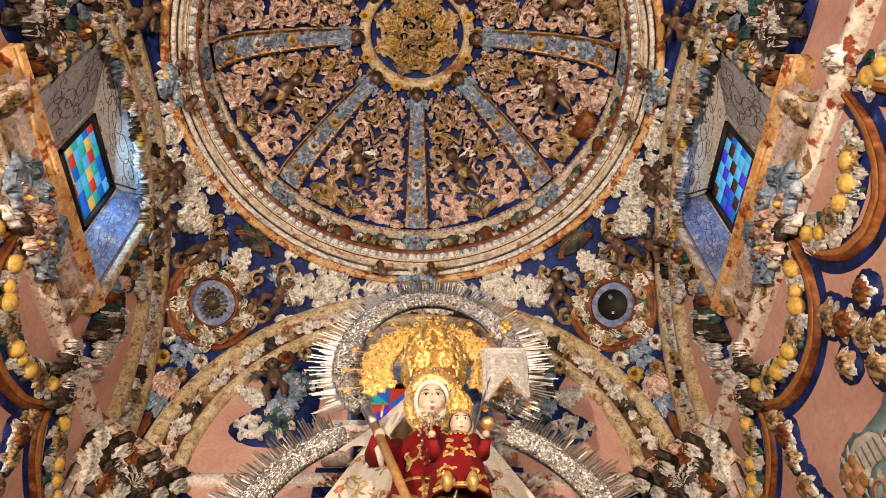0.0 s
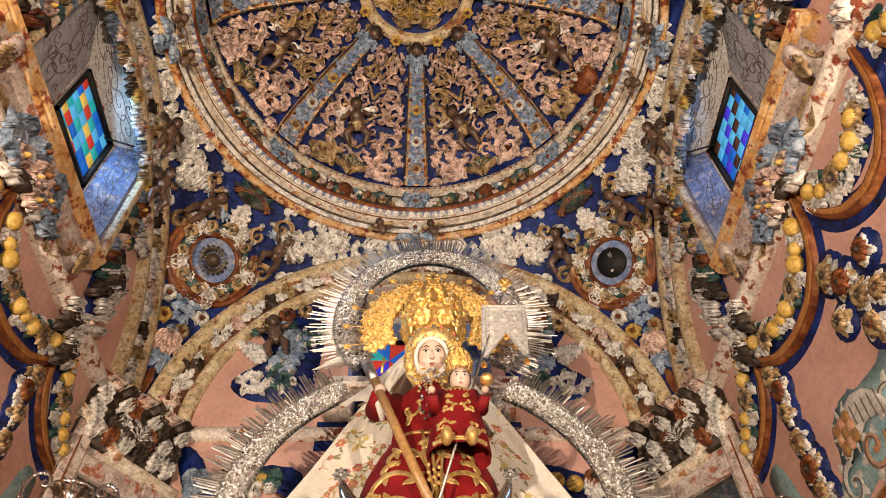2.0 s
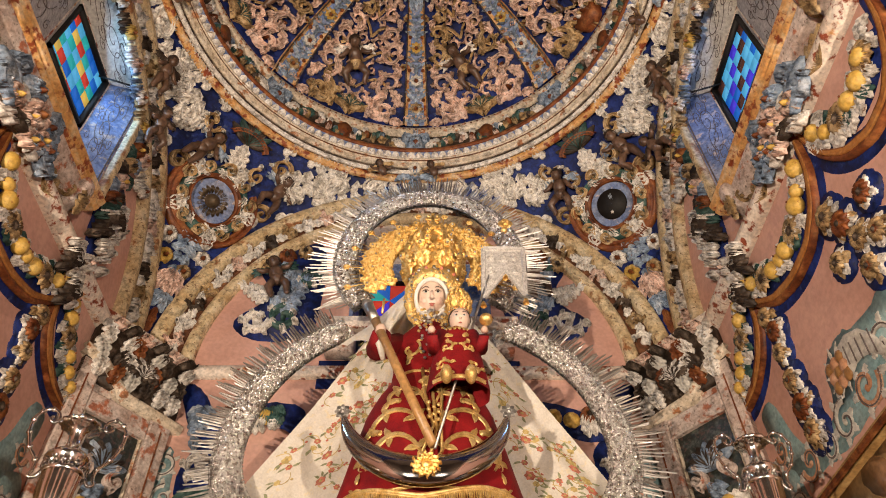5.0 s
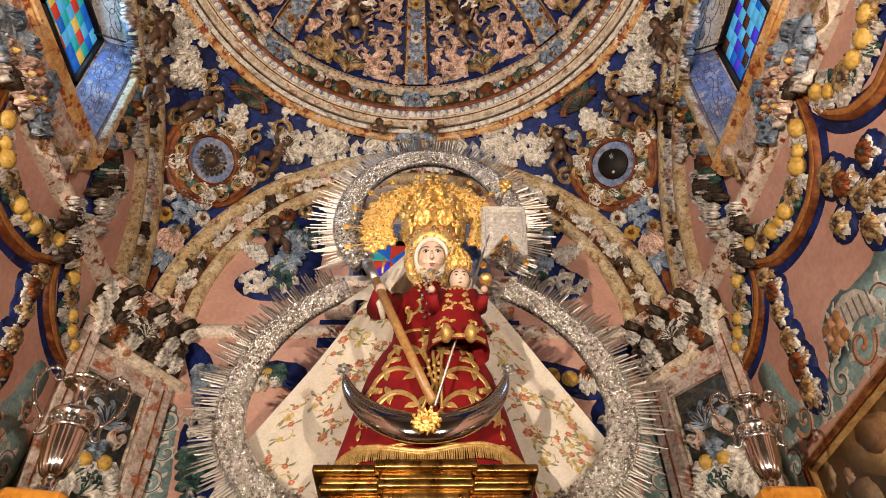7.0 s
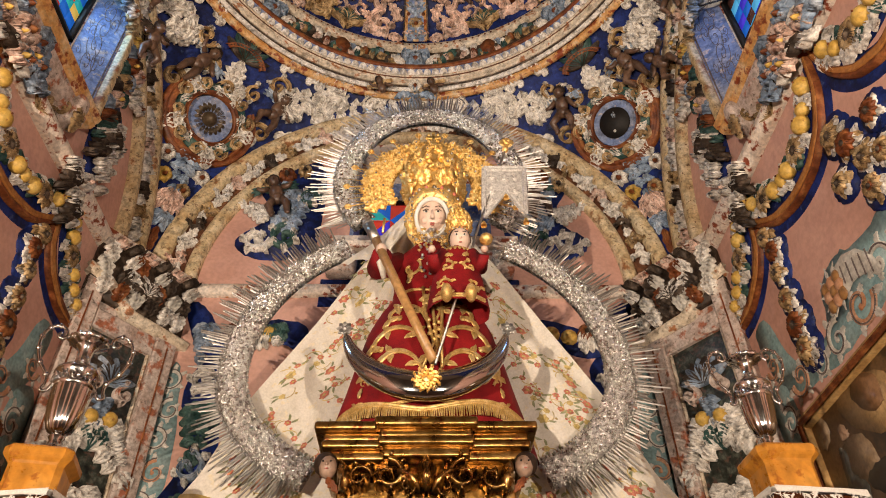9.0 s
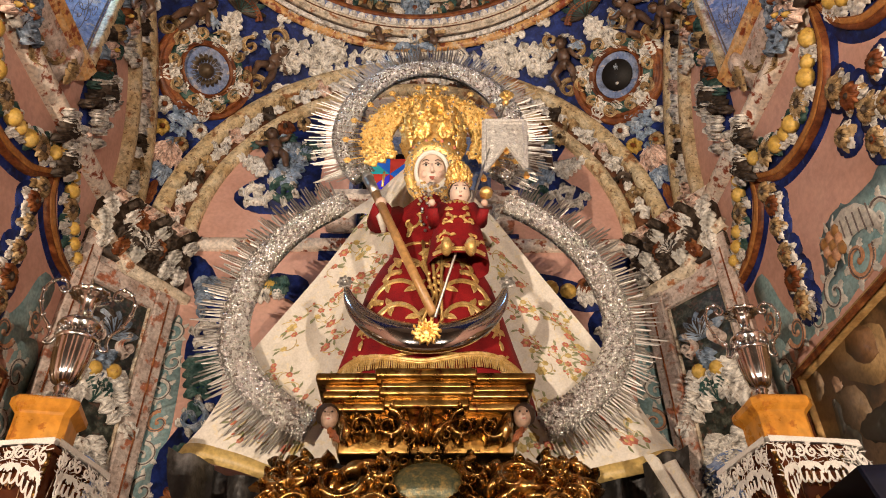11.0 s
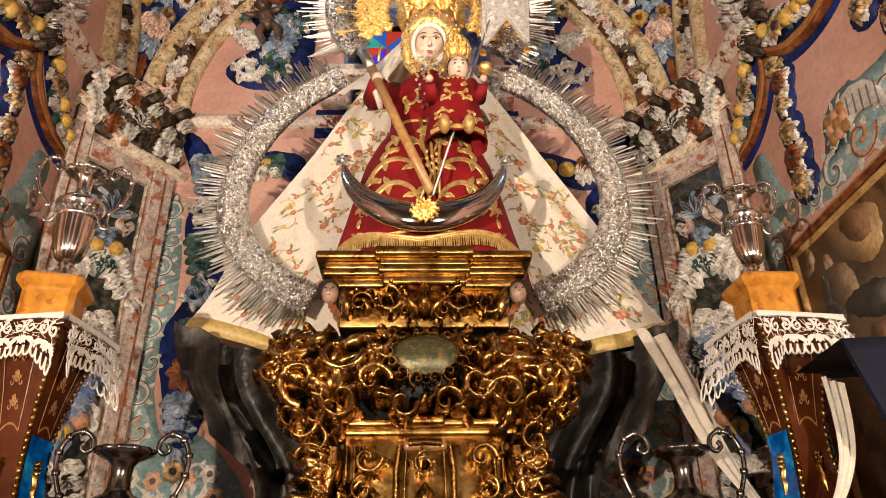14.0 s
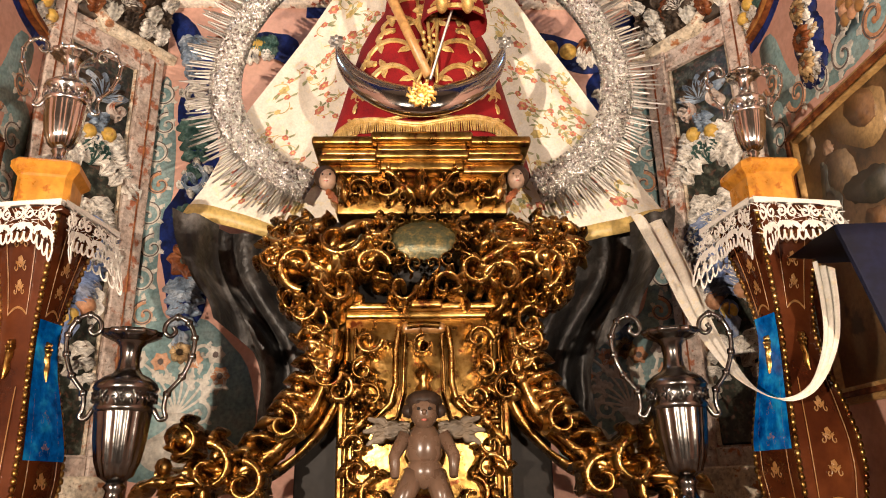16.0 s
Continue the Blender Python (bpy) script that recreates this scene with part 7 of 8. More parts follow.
# white veil edges either side of the head, over the shoulders
g = Geo()
for sg in (-1, 1):
    rows = []
    for i in range(20):
        t = i / 19
        x0 = HX + sg * (0.10 + 0.10 * t ** 1.2)
        x1 = HX + sg * (0.13 + (0.26 if sg < 0 else 0.2) * t)
        z = E0 + 2.34 - 0.42 * t
        rows.append([V(x0 + (x1 - x0) * q / 6, HY + 0.02 - (0.15 * t if sg < 0 else 0.0) + 0.12 * q / 6 + 0.014 * math.sin(q * 2.2 + 3 * t), z + 0.05 * q / 6) for q in range(7)])
    g.grid(rows, BROCADE)
tagged(g.obj("veil"), "cream brocade veil falling from the head over the shoulders", "veil")

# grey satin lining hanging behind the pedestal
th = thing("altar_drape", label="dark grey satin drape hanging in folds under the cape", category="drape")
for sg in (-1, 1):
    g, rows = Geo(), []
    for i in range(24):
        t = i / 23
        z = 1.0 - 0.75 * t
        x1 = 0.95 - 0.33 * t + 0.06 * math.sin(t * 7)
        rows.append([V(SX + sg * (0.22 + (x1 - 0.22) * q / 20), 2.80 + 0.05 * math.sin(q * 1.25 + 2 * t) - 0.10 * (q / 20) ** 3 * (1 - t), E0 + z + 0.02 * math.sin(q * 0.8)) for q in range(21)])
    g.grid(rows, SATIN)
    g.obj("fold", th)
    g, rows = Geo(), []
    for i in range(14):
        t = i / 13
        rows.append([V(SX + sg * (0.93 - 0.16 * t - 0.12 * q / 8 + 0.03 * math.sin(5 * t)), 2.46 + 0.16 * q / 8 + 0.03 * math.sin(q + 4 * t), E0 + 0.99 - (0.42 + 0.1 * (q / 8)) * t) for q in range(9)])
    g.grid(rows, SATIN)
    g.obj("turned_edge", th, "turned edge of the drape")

# ---- silver mandorla ----
MY = 2.60
mand = thing("mandorla", label="pierced silver keyhole-shaped halo with clustered rays", category="halo")


def mand_line():
    up = [(0.035 + 0.44 * math.cos(radians(a)), 2.72 + (0.535 if a > 0 and a < 180 else 0.46) * math.sin(radians(a))) for a in range(-42, 223, 4)]
    rt = [(0.03 + 0.80 * math.cos(radians(a)), 1.58 + (0.76 if a > 0 else 0.55) * math.sin(radians(a))) for a in range(63, -60, -4)]
    lf = [(0.0 - (x - 0.03) * 0.985, z) for x, z in rt]
    return up, rt, lf


def offset(pts, d):
    out = []
    for i, (x, z) in enumerate(pts):
        x0, z0 = pts[max(i - 1, 0)]
        x1, z1 = pts[min(i + 1, len(pts) - 1)]
        q = math.hypot(x1 - x0, z1 - z0)
        out.append((x - (z1 - z0) / q * d, z + (x1 - x0) / q * d))
    return out


UPL, RTL, LFL = mand_line()
BANDS = []
rnd = random.Random(17)
for nm_, line in (("upper_band", UPL), ("side_band", RTL), ("side_band", LFL)):
    g, rows = Geo(), []
    fine = []
    for i in range(len(line) - 1):
        for k in range(12):
            t = k / 12
            fine.append(tuple(line[i][c] * (1 - t) + line[i + 1][c] * t for c in (0, 1)))
    fine.append(line[-1])
    wid = 0.058
    for d in range(31):
        o = offset(fine, -wid + 2 * wid * d / 30)
        edge = math.sin(math.pi * d / 30)
        rows.append([V(x + rnd.uniform(-0.0015, 0.0015), MY - 0.006 - 0.022 * max(0, edge) ** 0.5 - rnd.uniform(0, 0.010), E0 + z + rnd.uniform(-0.0015, 0.0015)) for x, z in o])
    g.grid(rows, SILVER)
    g.grid([[V(x, MY + 0.012, E0 + z) for x, z in offset(fine, -wid)], [V(x, MY + 0.012, E0 + z) for x, z in offset(fine, wid)]], SILVER)
    BANDS.append(g.obj(nm_, mand, "crumpled filigree silver band", smooth=False))
    g = Geo()
    edges = [offset(fine, d) for d in (-0.062, 0.062)]
    for i in range(0, len(fine), 5):
        for line_ in edges:
            x, z = line_[i]
            g.ball((x, MY - 0.016, E0 + z), 0.008, RAYSILVER, 5)
    g.obj("beading", mand)


def ray_cluster(seed):
    """A fan of seven separate tapered rays, each with a raised ridge and its own tilt."""
    r, g = random.Random(seed), Geo()
    v, f = [V(-0.0385 + 0.011 * k, 0, 0) for k in range(8)], []
    for k in range(7):
        u = -0.033 + 0.011 * k
        L = (0.07, 0.10, 0.115, 0.14, 0.125, 0.105, 0.075)[k] + r.uniform(-0.015, 0.022)
        t = u * 1.35 + r.uniform(-0.003, 0.003)
        y = r.uniform(-0.03, 0.014)
        q, n = 0.0034, len(v)
        v += [V(u, -0.005, 0), V(u, 0.003, 0), V(t - q, y, L - 0.005), V(t, y - 0.004, L), V(t + q, y, L - 0.005), V(t, y + 0.002, L - 0.003)]
        foot = (k, n, k + 1, n + 1)
        f += [(foot[i], foot[(i + 1) % 4], n + 2 + (i + 1) % 4, n + 2 + i) for i in range(4)] + [(n + 2, n + 3, n + 4, n + 5)]
    g.add(v, f, RAYSILVER)
    return g


ray_meshes = []
for s in range(7):
    ob = ray_cluster(s).obj("ray_plate", mand, smooth=False)
    ray_meshes.append(ob.data)
    ob.matrix_basis = pose(0, 0, -50)
    bpy.data.objects.remove(ob)
step = 0.069
for line, lo, hi, sgn, band in ((UPL, 0.02, 0.98, -1, 0), (RTL, 0.05, 0.985, 1, 1), (LFL, 0.05, 0.985, -1, 2)):
    acc, last = 0.0, 0.0
    total = sum(math.dist(line[i], line[i + 1]) for i in range(len(line) - 1))
    nxt = total * lo
    for i in range(len(line) - 1):
        seg = math.dist(line[i], line[i + 1])
        while nxt <= acc + seg and nxt < total * hi:
            t = (nxt - acc) / seg
            x, z = (line[i][c] * (1 - t) + line[i + 1][c] * t for c in (0, 1))
            nx, nz = (line[i + 1][1] - line[i][1]) / seg, -(line[i + 1][0] - line[i][0]) / seg
            if sgn > 0:
                nx, nz = -nx, -nz
            ang = math.degrees(math.atan2(nx, nz))
            ob = new("ray_plate", rnd.choice(ray_meshes))
            ob.parent = BANDS[band]
            sc = rnd.uniform(0.9, 1.15) * (0.95 if line is not UPL else 1.05)
            ob.matrix_basis = pose(x + nx * 0.05, MY + 0.003, E0 + z + nz * 0.05, 0, ang + rnd.uniform(-5, 5), 0) @ Matrix.Diagonal((1.1, 1, sc, 1))
            nxt += step
        acc += seg

# ---- crescent moon, staff, sceptre with banner ----
th = thing("crescent_moon", label="polished silver crescent with gilt medallion under the robe", category="crescent")
g, rows = Geo(), []
for i in range(61):
    a = radians(188 + 164 * i / 60)
    t = math.sin(math.pi * i / 60)
    r = 0.305 - 0.01 * t
    w = 0.006 + 0.056 * t ** 0.8
    c = V(0.012 + r * math.cos(a), 2.24 - 0.13 * t, E0 + 1.585 + (r * 1.22) * math.sin(a))
    nrm = V(math.cos(a), 0, math.sin(a))
    rows.append([c + w * math.cos(2 * math.pi * k / 14) * nrm * 0.9 + V(0, 1, 0) * w * 0.55 * math.sin(2 * math.pi * k / 14) for k in range(14)])
g.grid(rows, MOONSILVER, close_u=True)
g.obj("crescent", th)
for i in (0, -1):
    g = Geo()
    c = rows[i][0]
    blossom(g, plane(c, (1, 0, 0), (0, 0, 1)), 0, 0.012, 0.03, 0.01, RAYSILVER, RAYSILVER, 8)
    g.obj("tip_star", th)
g = Geo()
mm = lambda u, v, h: V(0.012 + u, 2.07 - h, E0 + 1.222 + v)
for k in range(12):
    a = 30 * k
    volute(g, mm, 0.03 * math.cos(radians(a)), 0.028 * math.sin(radians(a)), 0.013, a, 1, CROWNGOLD, 0.02, 1.2, 2)
dome_knob(g, mm, 0, 0, 0.022, 0.02, CROWNGOLD, 12)
g.obj("medallion", th, "gilt filigree medallion")

th = thing("staff", label="tan wooden staff with a silver head", category="staff")
g = Geo()
g.tube([V(0.036, 2.12, E0 + 1.33), V(-0.10, 2.20, E0 + 1.72), V(-0.20, 2.245, E0 + 2.0)], [0.017, 0.018, 0.019], STAFFWOOD, 12)
g.obj("rod", th)
g = Geo()
g.tube([V(-0.20, 2.245, E0 + 2.0), V(-0.235, 2.255, E0 + 2.09)], [0.021, 0.024], RAYSILVER, 12)
g.ball((-0.238, 2.256, E0 + 2.10), 0.026, RAYSILVER, 10)
g.tube([V(-0.17, 2.2, E0 + 2.0), V(-0.165, 2.2, E0 + 2.08)], 0.006, CROWNGOLD, 6)
g.obj("silver_head", th)
th = thing("banner", label="silver swallow-tailed banner on a thin sceptre", category="banner")
g = Geo()
g.tube([V(0.042, 2.11, E0 + 1.31), V(0.25, 2.25, E0 + 2.13), V(0.39, 2.29, E0 + 2.62)], 0.0055, RAYSILVER, 8)
g.ball((0.392, 2.29, E0 + 2.63), 0.018, CROWNGOLD, 8)
blossom(g, plane((0.40, 2.285, E0 + 2.67), (1, 0, 0), (0, 0, 1)), 0, 0, 0.035, 0.01, CROWNGOLD, CROWNGOLD, 4)
g.obj("pole", th)
g = Geo()
fm = lambda u, v, h: V(0.262 + u + 0.05 * v, 2.262 - h, E0 + 2.14 + v)
fl = [(0, 0.0), (0, 0.32), (0.185, 0.32), (0.185, 0.02), (0.10, 0.17)]
g.add([fm(u, v, 0.004) for u, v in fl] + [fm(u, v, -0.002) for u, v in fl], [(0, 1, 4), (1, 2, 4), (2, 3, 4), (5, 9, 6), (6, 9, 7), (7, 9, 8)], PLATE := mat("pale_silver_plate", [(0.42, 0.40, 0.38), (0.66, 0.64, 0.60), (0.78, 0.76, 0.72)], 60, 0.5, 0.4, 0.5, 160))
for e in ((0, 1), (1, 2), (2, 3), (3, 4), (4, 0)):
    p, q = fl[e[0]], fl[e[1]]
    ribbon(g, lambda u, v, h: fm(u, v, h + 0.004), [(p[0] + (q[0] - p[0]) * i / 6, p[1] + (q[1] - p[1]) * i / 6) for i in range(7)], 0.022, 0.008, PLATE)
for u, v in ((0.045, 0.26), (0.1, 0.25), (0.145, 0.26), (0.04, 0.17), (0.15, 0.17), (0.04, 0.1), (0.155, 0.1)):
    volute(g, lambda a, b, h: fm(a, b, h + 0.004), u, v, 0.022, 90, 1, PLATE, 0.006, 1.2, 3)
g.obj("flag", th, "chased silver flag plate", smooth=False)
for u, v in ((0.0, -0.03), (0.185, -0.01), (0.10, 0.14)):
    g = Geo()
    p = fm(u, v, 0.0)
    g.lathe([(0.014, -0.012), (0.012, 0.0), (0.007, 0.012), (0.003, 0.018)], CROWNGOLD, p, 10)
    g.obj("bell", th)
# gold fringe along the robe hem
th = thing("robe_fringe", label="gold bullion fringe along the crimson robe hem", category="fringe")
dip = lambda u: 0.05 * abs(math.sin((u + 0.03) * 6.2)) ** 1.5
g = Geo()
ribbon(g, rm, [(-0.5 + 0.02 * j, 1.175 + dip(-0.5 + 0.02 * j)) for j in range(51)], 0.02, 0.012, EMBROID)
g.obj("braid", th)
g = Geo()
for j in range(150):
    u = -0.5 + 1.0 * j / 149
    z = 1.17 + dip(u)
    g.tube([robe_map(u, z, 0.008), robe_map(u + 0.003 * math.sin(j * 1.3), z - 0.05, 0.012)], [0.004, 0.0025], EMBROID, 4, False)
g.obj("fringe", th)
# ---- gilt pedestal ----
HEADPAINT = mat("aged_flesh_paint", [(0.20, 0.13, 0.09), (0.34, 0.23, 0.165), (0.44, 0.31, 0.23)], 14, 0.4)
ped = thing("pedestal", label="carved and gilded baroque pedestal with scrolls and a medallion", category="pedestal")
PX = 0.012


def slab(name, hw, y0, z0, z1, mt=GOLDFLAT, mid=0.0, bevel=0.008):
    g = Geo()
    g.box(PX - hw, y0, E0 + z0, PX + hw, 2.75, E0 + z1, mt, bevel=bevel)
    if mid:
        g.box(PX - mid, y0 - 0.03, E0 + z0 - 0.001, PX + mid, y0 + 0.05, E0 + z1 + 0.002, mt, bevel=bevel)
    return g.obj(name, ped)


slab("top_moulding", 0.365, 2.14, 1.085, 1.115, mid=0.168)
slab("cove", 0.335, 2.165, 1.055, 1.087, GOLDFLAT, 0.15)
slab("moulding", 0.34, 2.16, 1.03, 1.058, mid=0.155)
slab("moulding", 0.315, 2.18, 0.995, 1.033, mid=0.14)
slab("carved_block", 0.285, 2.21, 0.86, 1.0)
# DARK core and rear slab: shade behind the gilding, put in as colour
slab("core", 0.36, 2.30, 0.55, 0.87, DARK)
slab("waist_moulding", 0.30, 2.16, 0.525, 0.55, mid=0.06)
slab("waist_moulding", 0.285, 2.175, 0.50, 0.528)
slab("lower_block", 0.245, 2.19, -0.14, 0.505)
slab("rear_shade_panel", 0.40, 2.31, -0.14, 0.42, DARK)
slab("edge_rib", 0.262, 2.21, -0.14, 0.49)


def gm(y):
    return lambda u, v, h: V(PX + u, y - h, E0 + v)


# upper frieze
g = Geo()
m = gm(2.20)
for sg in (-1, 1):
    volute(g, m, sg * 0.12, 0.94, 0.052, 90, sg, GOLD, 0.05, 1.2, 6, lw=1.6, fat=1.5)
    volute(g, m, sg * 0.21, 0.93, 0.042, 0, -sg, GOLD, 0.05, 1.2, 6, lw=1.6, fat=1.5)
    volute(g, m, sg * 0.06, 0.90, 0.03, -90, -sg, GOLD, 0.05, 1.3, 3)
    leaf(g, m, sg * 0.25, 0.88, 90, 0.12, 0.06, 0.06, GOLD, -30 * sg)
    leaf(g, m, sg * 0.02, 0.88, 90 - 25 * sg, 0.12, 0.05, 0.07, GOLD, -50 * sg)
leaf(g, m, 0, 0.88, 90, 0.13, 0.08, 0.08, GOLD, 0, 12, 4)
g.obj("frieze_carving", ped)


# bombé carved stage
def bm2(u, v, h):
    u, t = u * 0.92, (v - 0.53) / 0.35
    v = 0.53 + (v - 0.53) * 0.85
    bulge = 0.09 * math.sin(math.pi * min(1, max(0, t))) + 0.03
    y = 2.22 - bulge + 0.42 * max(0, abs(u) - 0.30) ** 1.3
    return V(PX + u, y - h, E0 + v)


# near-black sheet stands in for the shade between the scrolls
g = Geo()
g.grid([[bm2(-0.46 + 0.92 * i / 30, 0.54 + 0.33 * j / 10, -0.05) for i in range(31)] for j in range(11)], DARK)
g.obj("carved_stage_shade", ped)
rnd = random.Random(5)
for sg in (-1, 1):
    for k, (u, v, r, a, d) in enumerate(((0.16, 0.80, 0.06, 90, 1), (0.17, 0.65, 0.065, 0, -1), (0.28, 0.76, 0.085, 0, 1), (0.27, 0.60, 0.07, 180, -1), (0.39, 0.80, 0.07, 90, -1), (0.40, 0.66, 0.085, -90, 1), (0.48, 0.80, 0.06, 0, 1), (0.48, 0.70, 0.055, 180, -1), (0.07, 0.585, 0.05, 0, 1), (0.36, 0.56, 0.05, 90, 1), (0.44, 0.56, 0.045, 0, 1))):
        g = Geo()
        volute(g, bm2, sg * u, v, r, a, d * sg, GOLD, 0.085, 1.0, 4, lw=1.9, fat=2.0)
        for q in range(3):
            leaf(g, bm2, sg * u + rnd.uniform(-0.03, 0.03), v + rnd.uniform(-0.03, 0.03), rnd.uniform(0, 360), r * 1.8, r * 1.15, 0.075, GOLD, rnd.choice((-90, 90)))
        g.obj("carved_scroll", ped)
    g = Geo()
    for q in range(9):
        g.ball(bm2(sg * rnd.uniform(0.40, 0.52), rnd.uniform(0.6, 0.86), 0.05), rnd.uniform(0.018, 0.028), GOLD, 8)
    for q in range(8):
        leaf(g, bm2, sg * 0.3, 0.7, 360 * q / 8, 0.2, 0.07, 0.06, GOLD, 70 * sg)
        leaf(g, bm2, sg * 0.45, 0.74, 360 * q / 8, 0.14, 0.06, 0.07, GOLD, -70 * sg)
    g.obj("leafwork", ped)
    # volute consoles under the stage
    g = Geo()
    for k in range(6):
        v = 0.53 - 0.05 * k
        c = gm(2.2)
        volute(g, c, sg * (0.36 - 0.02 * k + 0.01 * (-1) ** k), v, 0.048, 90 * k, sg, GOLD, 0.08, 1.1, 4, lw=1.6, fat=1.7)
        g.ball(c(sg * (0.37 - 0.02 * k), v - 0.02, 0.06), 0.022, GOLD, 8)
    g.obj("side_scroll", ped)
    # flowing buttress scroll down to the ledge
    g, rows = Geo(), []
    path = []
    for i in range(25):
        t = i / 24
        path.append((sg * (0.27 + 0.03 * t + 0.44 * t ** 2.4), 0.46 - 0.60 * t + 0.16 * t ** 4))
    for off, y, w, h in ((0.0, 2.22, 0.055, 0.09), (0.06, 2.27, 0.05, 0.06), (-0.05, 2.24, 0.03, 0.05)):
        ribbon(g, gm(y), [(u + sg * off * 0.8, v + off * 0.5) for u, v in path], [w * (1 + 0.25 * math.sin(q * 0.8)) for q in range(25)], h, GOLD)
    g.obj("buttress_scroll", ped)
    g = Geo()
    for k in range(13):
        u, v = path[2 + int(k * 1.75)]
        c = gm(2.21)
        leaf(g, c, u, v, 90 - sg * (35 + 3 * k), 0.12 + 0.004 * k, 0.07, 0.09, GOLD, -sg * 80)
        leaf(g, c, u, v, 90 - sg * (120 + 3 * k), 0.10, 0.06, 0.08, GOLD, sg * 80)
        if k % 2 == 0:
            g.ball(c(u + sg * 0.05, v + 0.05, 0.05), 0.026, GOLD, 8)
    g.obj("buttress_leaves", ped)
    for (u, v, r) in ((0.60, 0.06, 0.07), (0.68, 0.13, 0.05), (0.50, 0.02, 0.06), (0.40, 0.18, 0.05), (0.66, -0.02, 0.07)):
        g = Geo()
        volute(g, gm(2.16), sg * u, v, r, 90, sg, GOLD, 0.10, 1.1, 5, lw=1.8, fat=1.9)
        g.obj("carved_scroll", ped)
    g = Geo()
    g.ball((PX + sg * 0.69, 2.12, E0 + 0.15), 0.045, GOLD, 12, (1.1, 1, 0.9))
    g.ball((PX + sg * 0.655, 2.11, E0 + 0.135), 0.03, GOLD, 10)
    g.obj("scroll_knob", ped)
    # lower panel scrollwork
    g = Geo()
    c = gm(2.188)
    for k, (u, v, r) in enumerate(((0.17, 0.43, 0.045), (0.18, 0.34, 0.04), (0.16, 0.26, 0.045), (0.20, 0.20, 0.03), (0.19, 0.05, 0.05), (0.14, -0.02, 0.05), (0.2, 0.12, 0.035))):
        volute(g, c, sg * u, v, r, 90 * k, sg * (-1) ** k, GOLD, 0.05, 1.1, 5, lw=1.5, fat=1.5)
        leaf(g, c, sg * u, v - r, -90 + 30 * sg, 0.08, 0.05, 0.05, GOLD, 40 * sg)
    blossom(g, c, sg * 0.175, 0.225, 0.04, 0.06, GOLD, GOLD, 7)
    g.obj("panel_scrollwork", ped)
    g = Geo()
    ribbon(g, c, [(sg * 0.075, 0.47), (sg * 0.085, 0.40), (sg * 0.085, 0.30), (sg * 0.10, 0.24), (sg * 0.14, 0.20), (sg * 0.2, 0.185), (sg * 0.225, 0.185)], 0.022, 0.03, GOLD)
    ribbon(g, c, [(sg * 0.055, 0.45), (sg * 0.06, 0.36), (sg * 0.062, 0.27), (sg * 0.08, 0.2), (sg * 0.12, 0.165)], 0.012, 0.022, GOLD)
    for x in (0.232, 0.208):
        ribbon(g, c, [(sg * x, -0.1), (sg * x, 0.2), (sg * x, 0.47)], 0.014, 0.02, GOLD)
    g.obj("panel_moulding", ped)
    # small heads at the corners
    g = Geo()
    at = V(PX + sg * 0.312, 2.17, E0 + 0.968)
    g.ball(at, 0.034, HEADPAINT, 14, (0.86, 0.95, 1.12))
    g.ball(at + V(sg * 0.009, 0.011, 0.014), 0.0385, HAIR, 14, (1, 0.9, 1.05))
    g.ball(at + V(0, -0.034, -0.004), 0.005, HEADPAINT, 6)
    g.ball(at + V(0, -0.031, -0.017), 0.005, LIP, 6, (1.5, 0.6, 0.5))
    for s3 in (-1, 1):
        g.ball(at + V(s3 * 0.012, -0.031, 0.007), 0.0035, DARK, 6)
    leaf(g, plane(at + V(0, 0, -0.04), (1, 0, 0), (0, 0, 1)), 0, 0, -90 - 40 * sg, 0.06, 0.03, 0.02, BROWN, 0)
    tagged(g.obj("cherub_bust"), "small painted head at the pedestal corner", "statue", "pedestal heads")
g = Geo()
c = gm(2.185)
volute(g, c, 0, 0.41, 0.035, 90, 1, GOLD, 0.06, 1.3, 5)
leaf(g, c, 0, 0.36, -90, 0.12, 0.07, 0.06, GOLD, 0, 12, 4)
ribbon(g, c, [(-0.05, 0.475), (0.0, 0.48), (0.05, 0.475)], 0.03, 0.03, GOLD)
g.obj("keystone_leaf", ped)
g = Geo()
g.box(PX - 0.065, 2.165, E0 + 0.455, PX + 0.068, 2.2, E0 + 0.487, INLAY, bevel=0.01)
g.obj("name_plate", ped, "plain pale gilt plate")
g = Geo()
mm = lambda u, v, h: bm2(u + 0.003, v, h + 0.05)
rows = [[mm(0.112 * r * math.cos(2 * math.pi * j / 28), 0.755 + 0.092 * r * math.sin(2 * math.pi * j / 28), 0.022 * (1 - r * r)) for j in range(28)] for r in (1.0, 0.75, 0.5, 0.25, 0.001)]
g.grid(rows, MEDAL := mat("dark_green_gold_brocade", [(0.03, 0.05, 0.035), (0.10, 0.10, 0.05), (0.30, 0.20, 0.06)], 60, 0.35, 0.4, 0.6, 200), close_u=True)
g.obj("medallion", ped, "dark green and gold oval medallion")
g = Geo()
for k in range(14):
    a = 360 * k / 14
    u, v = 0.125 * math.cos(radians(a)), 0.755 + 0.104 * math.sin(radians(a))
    volute(g, mm, u, v, 0.028, a, 1 if k % 2 else -1, GOLD, 0.03, 1.2, 3)
g.obj("medallion_frame", ped)
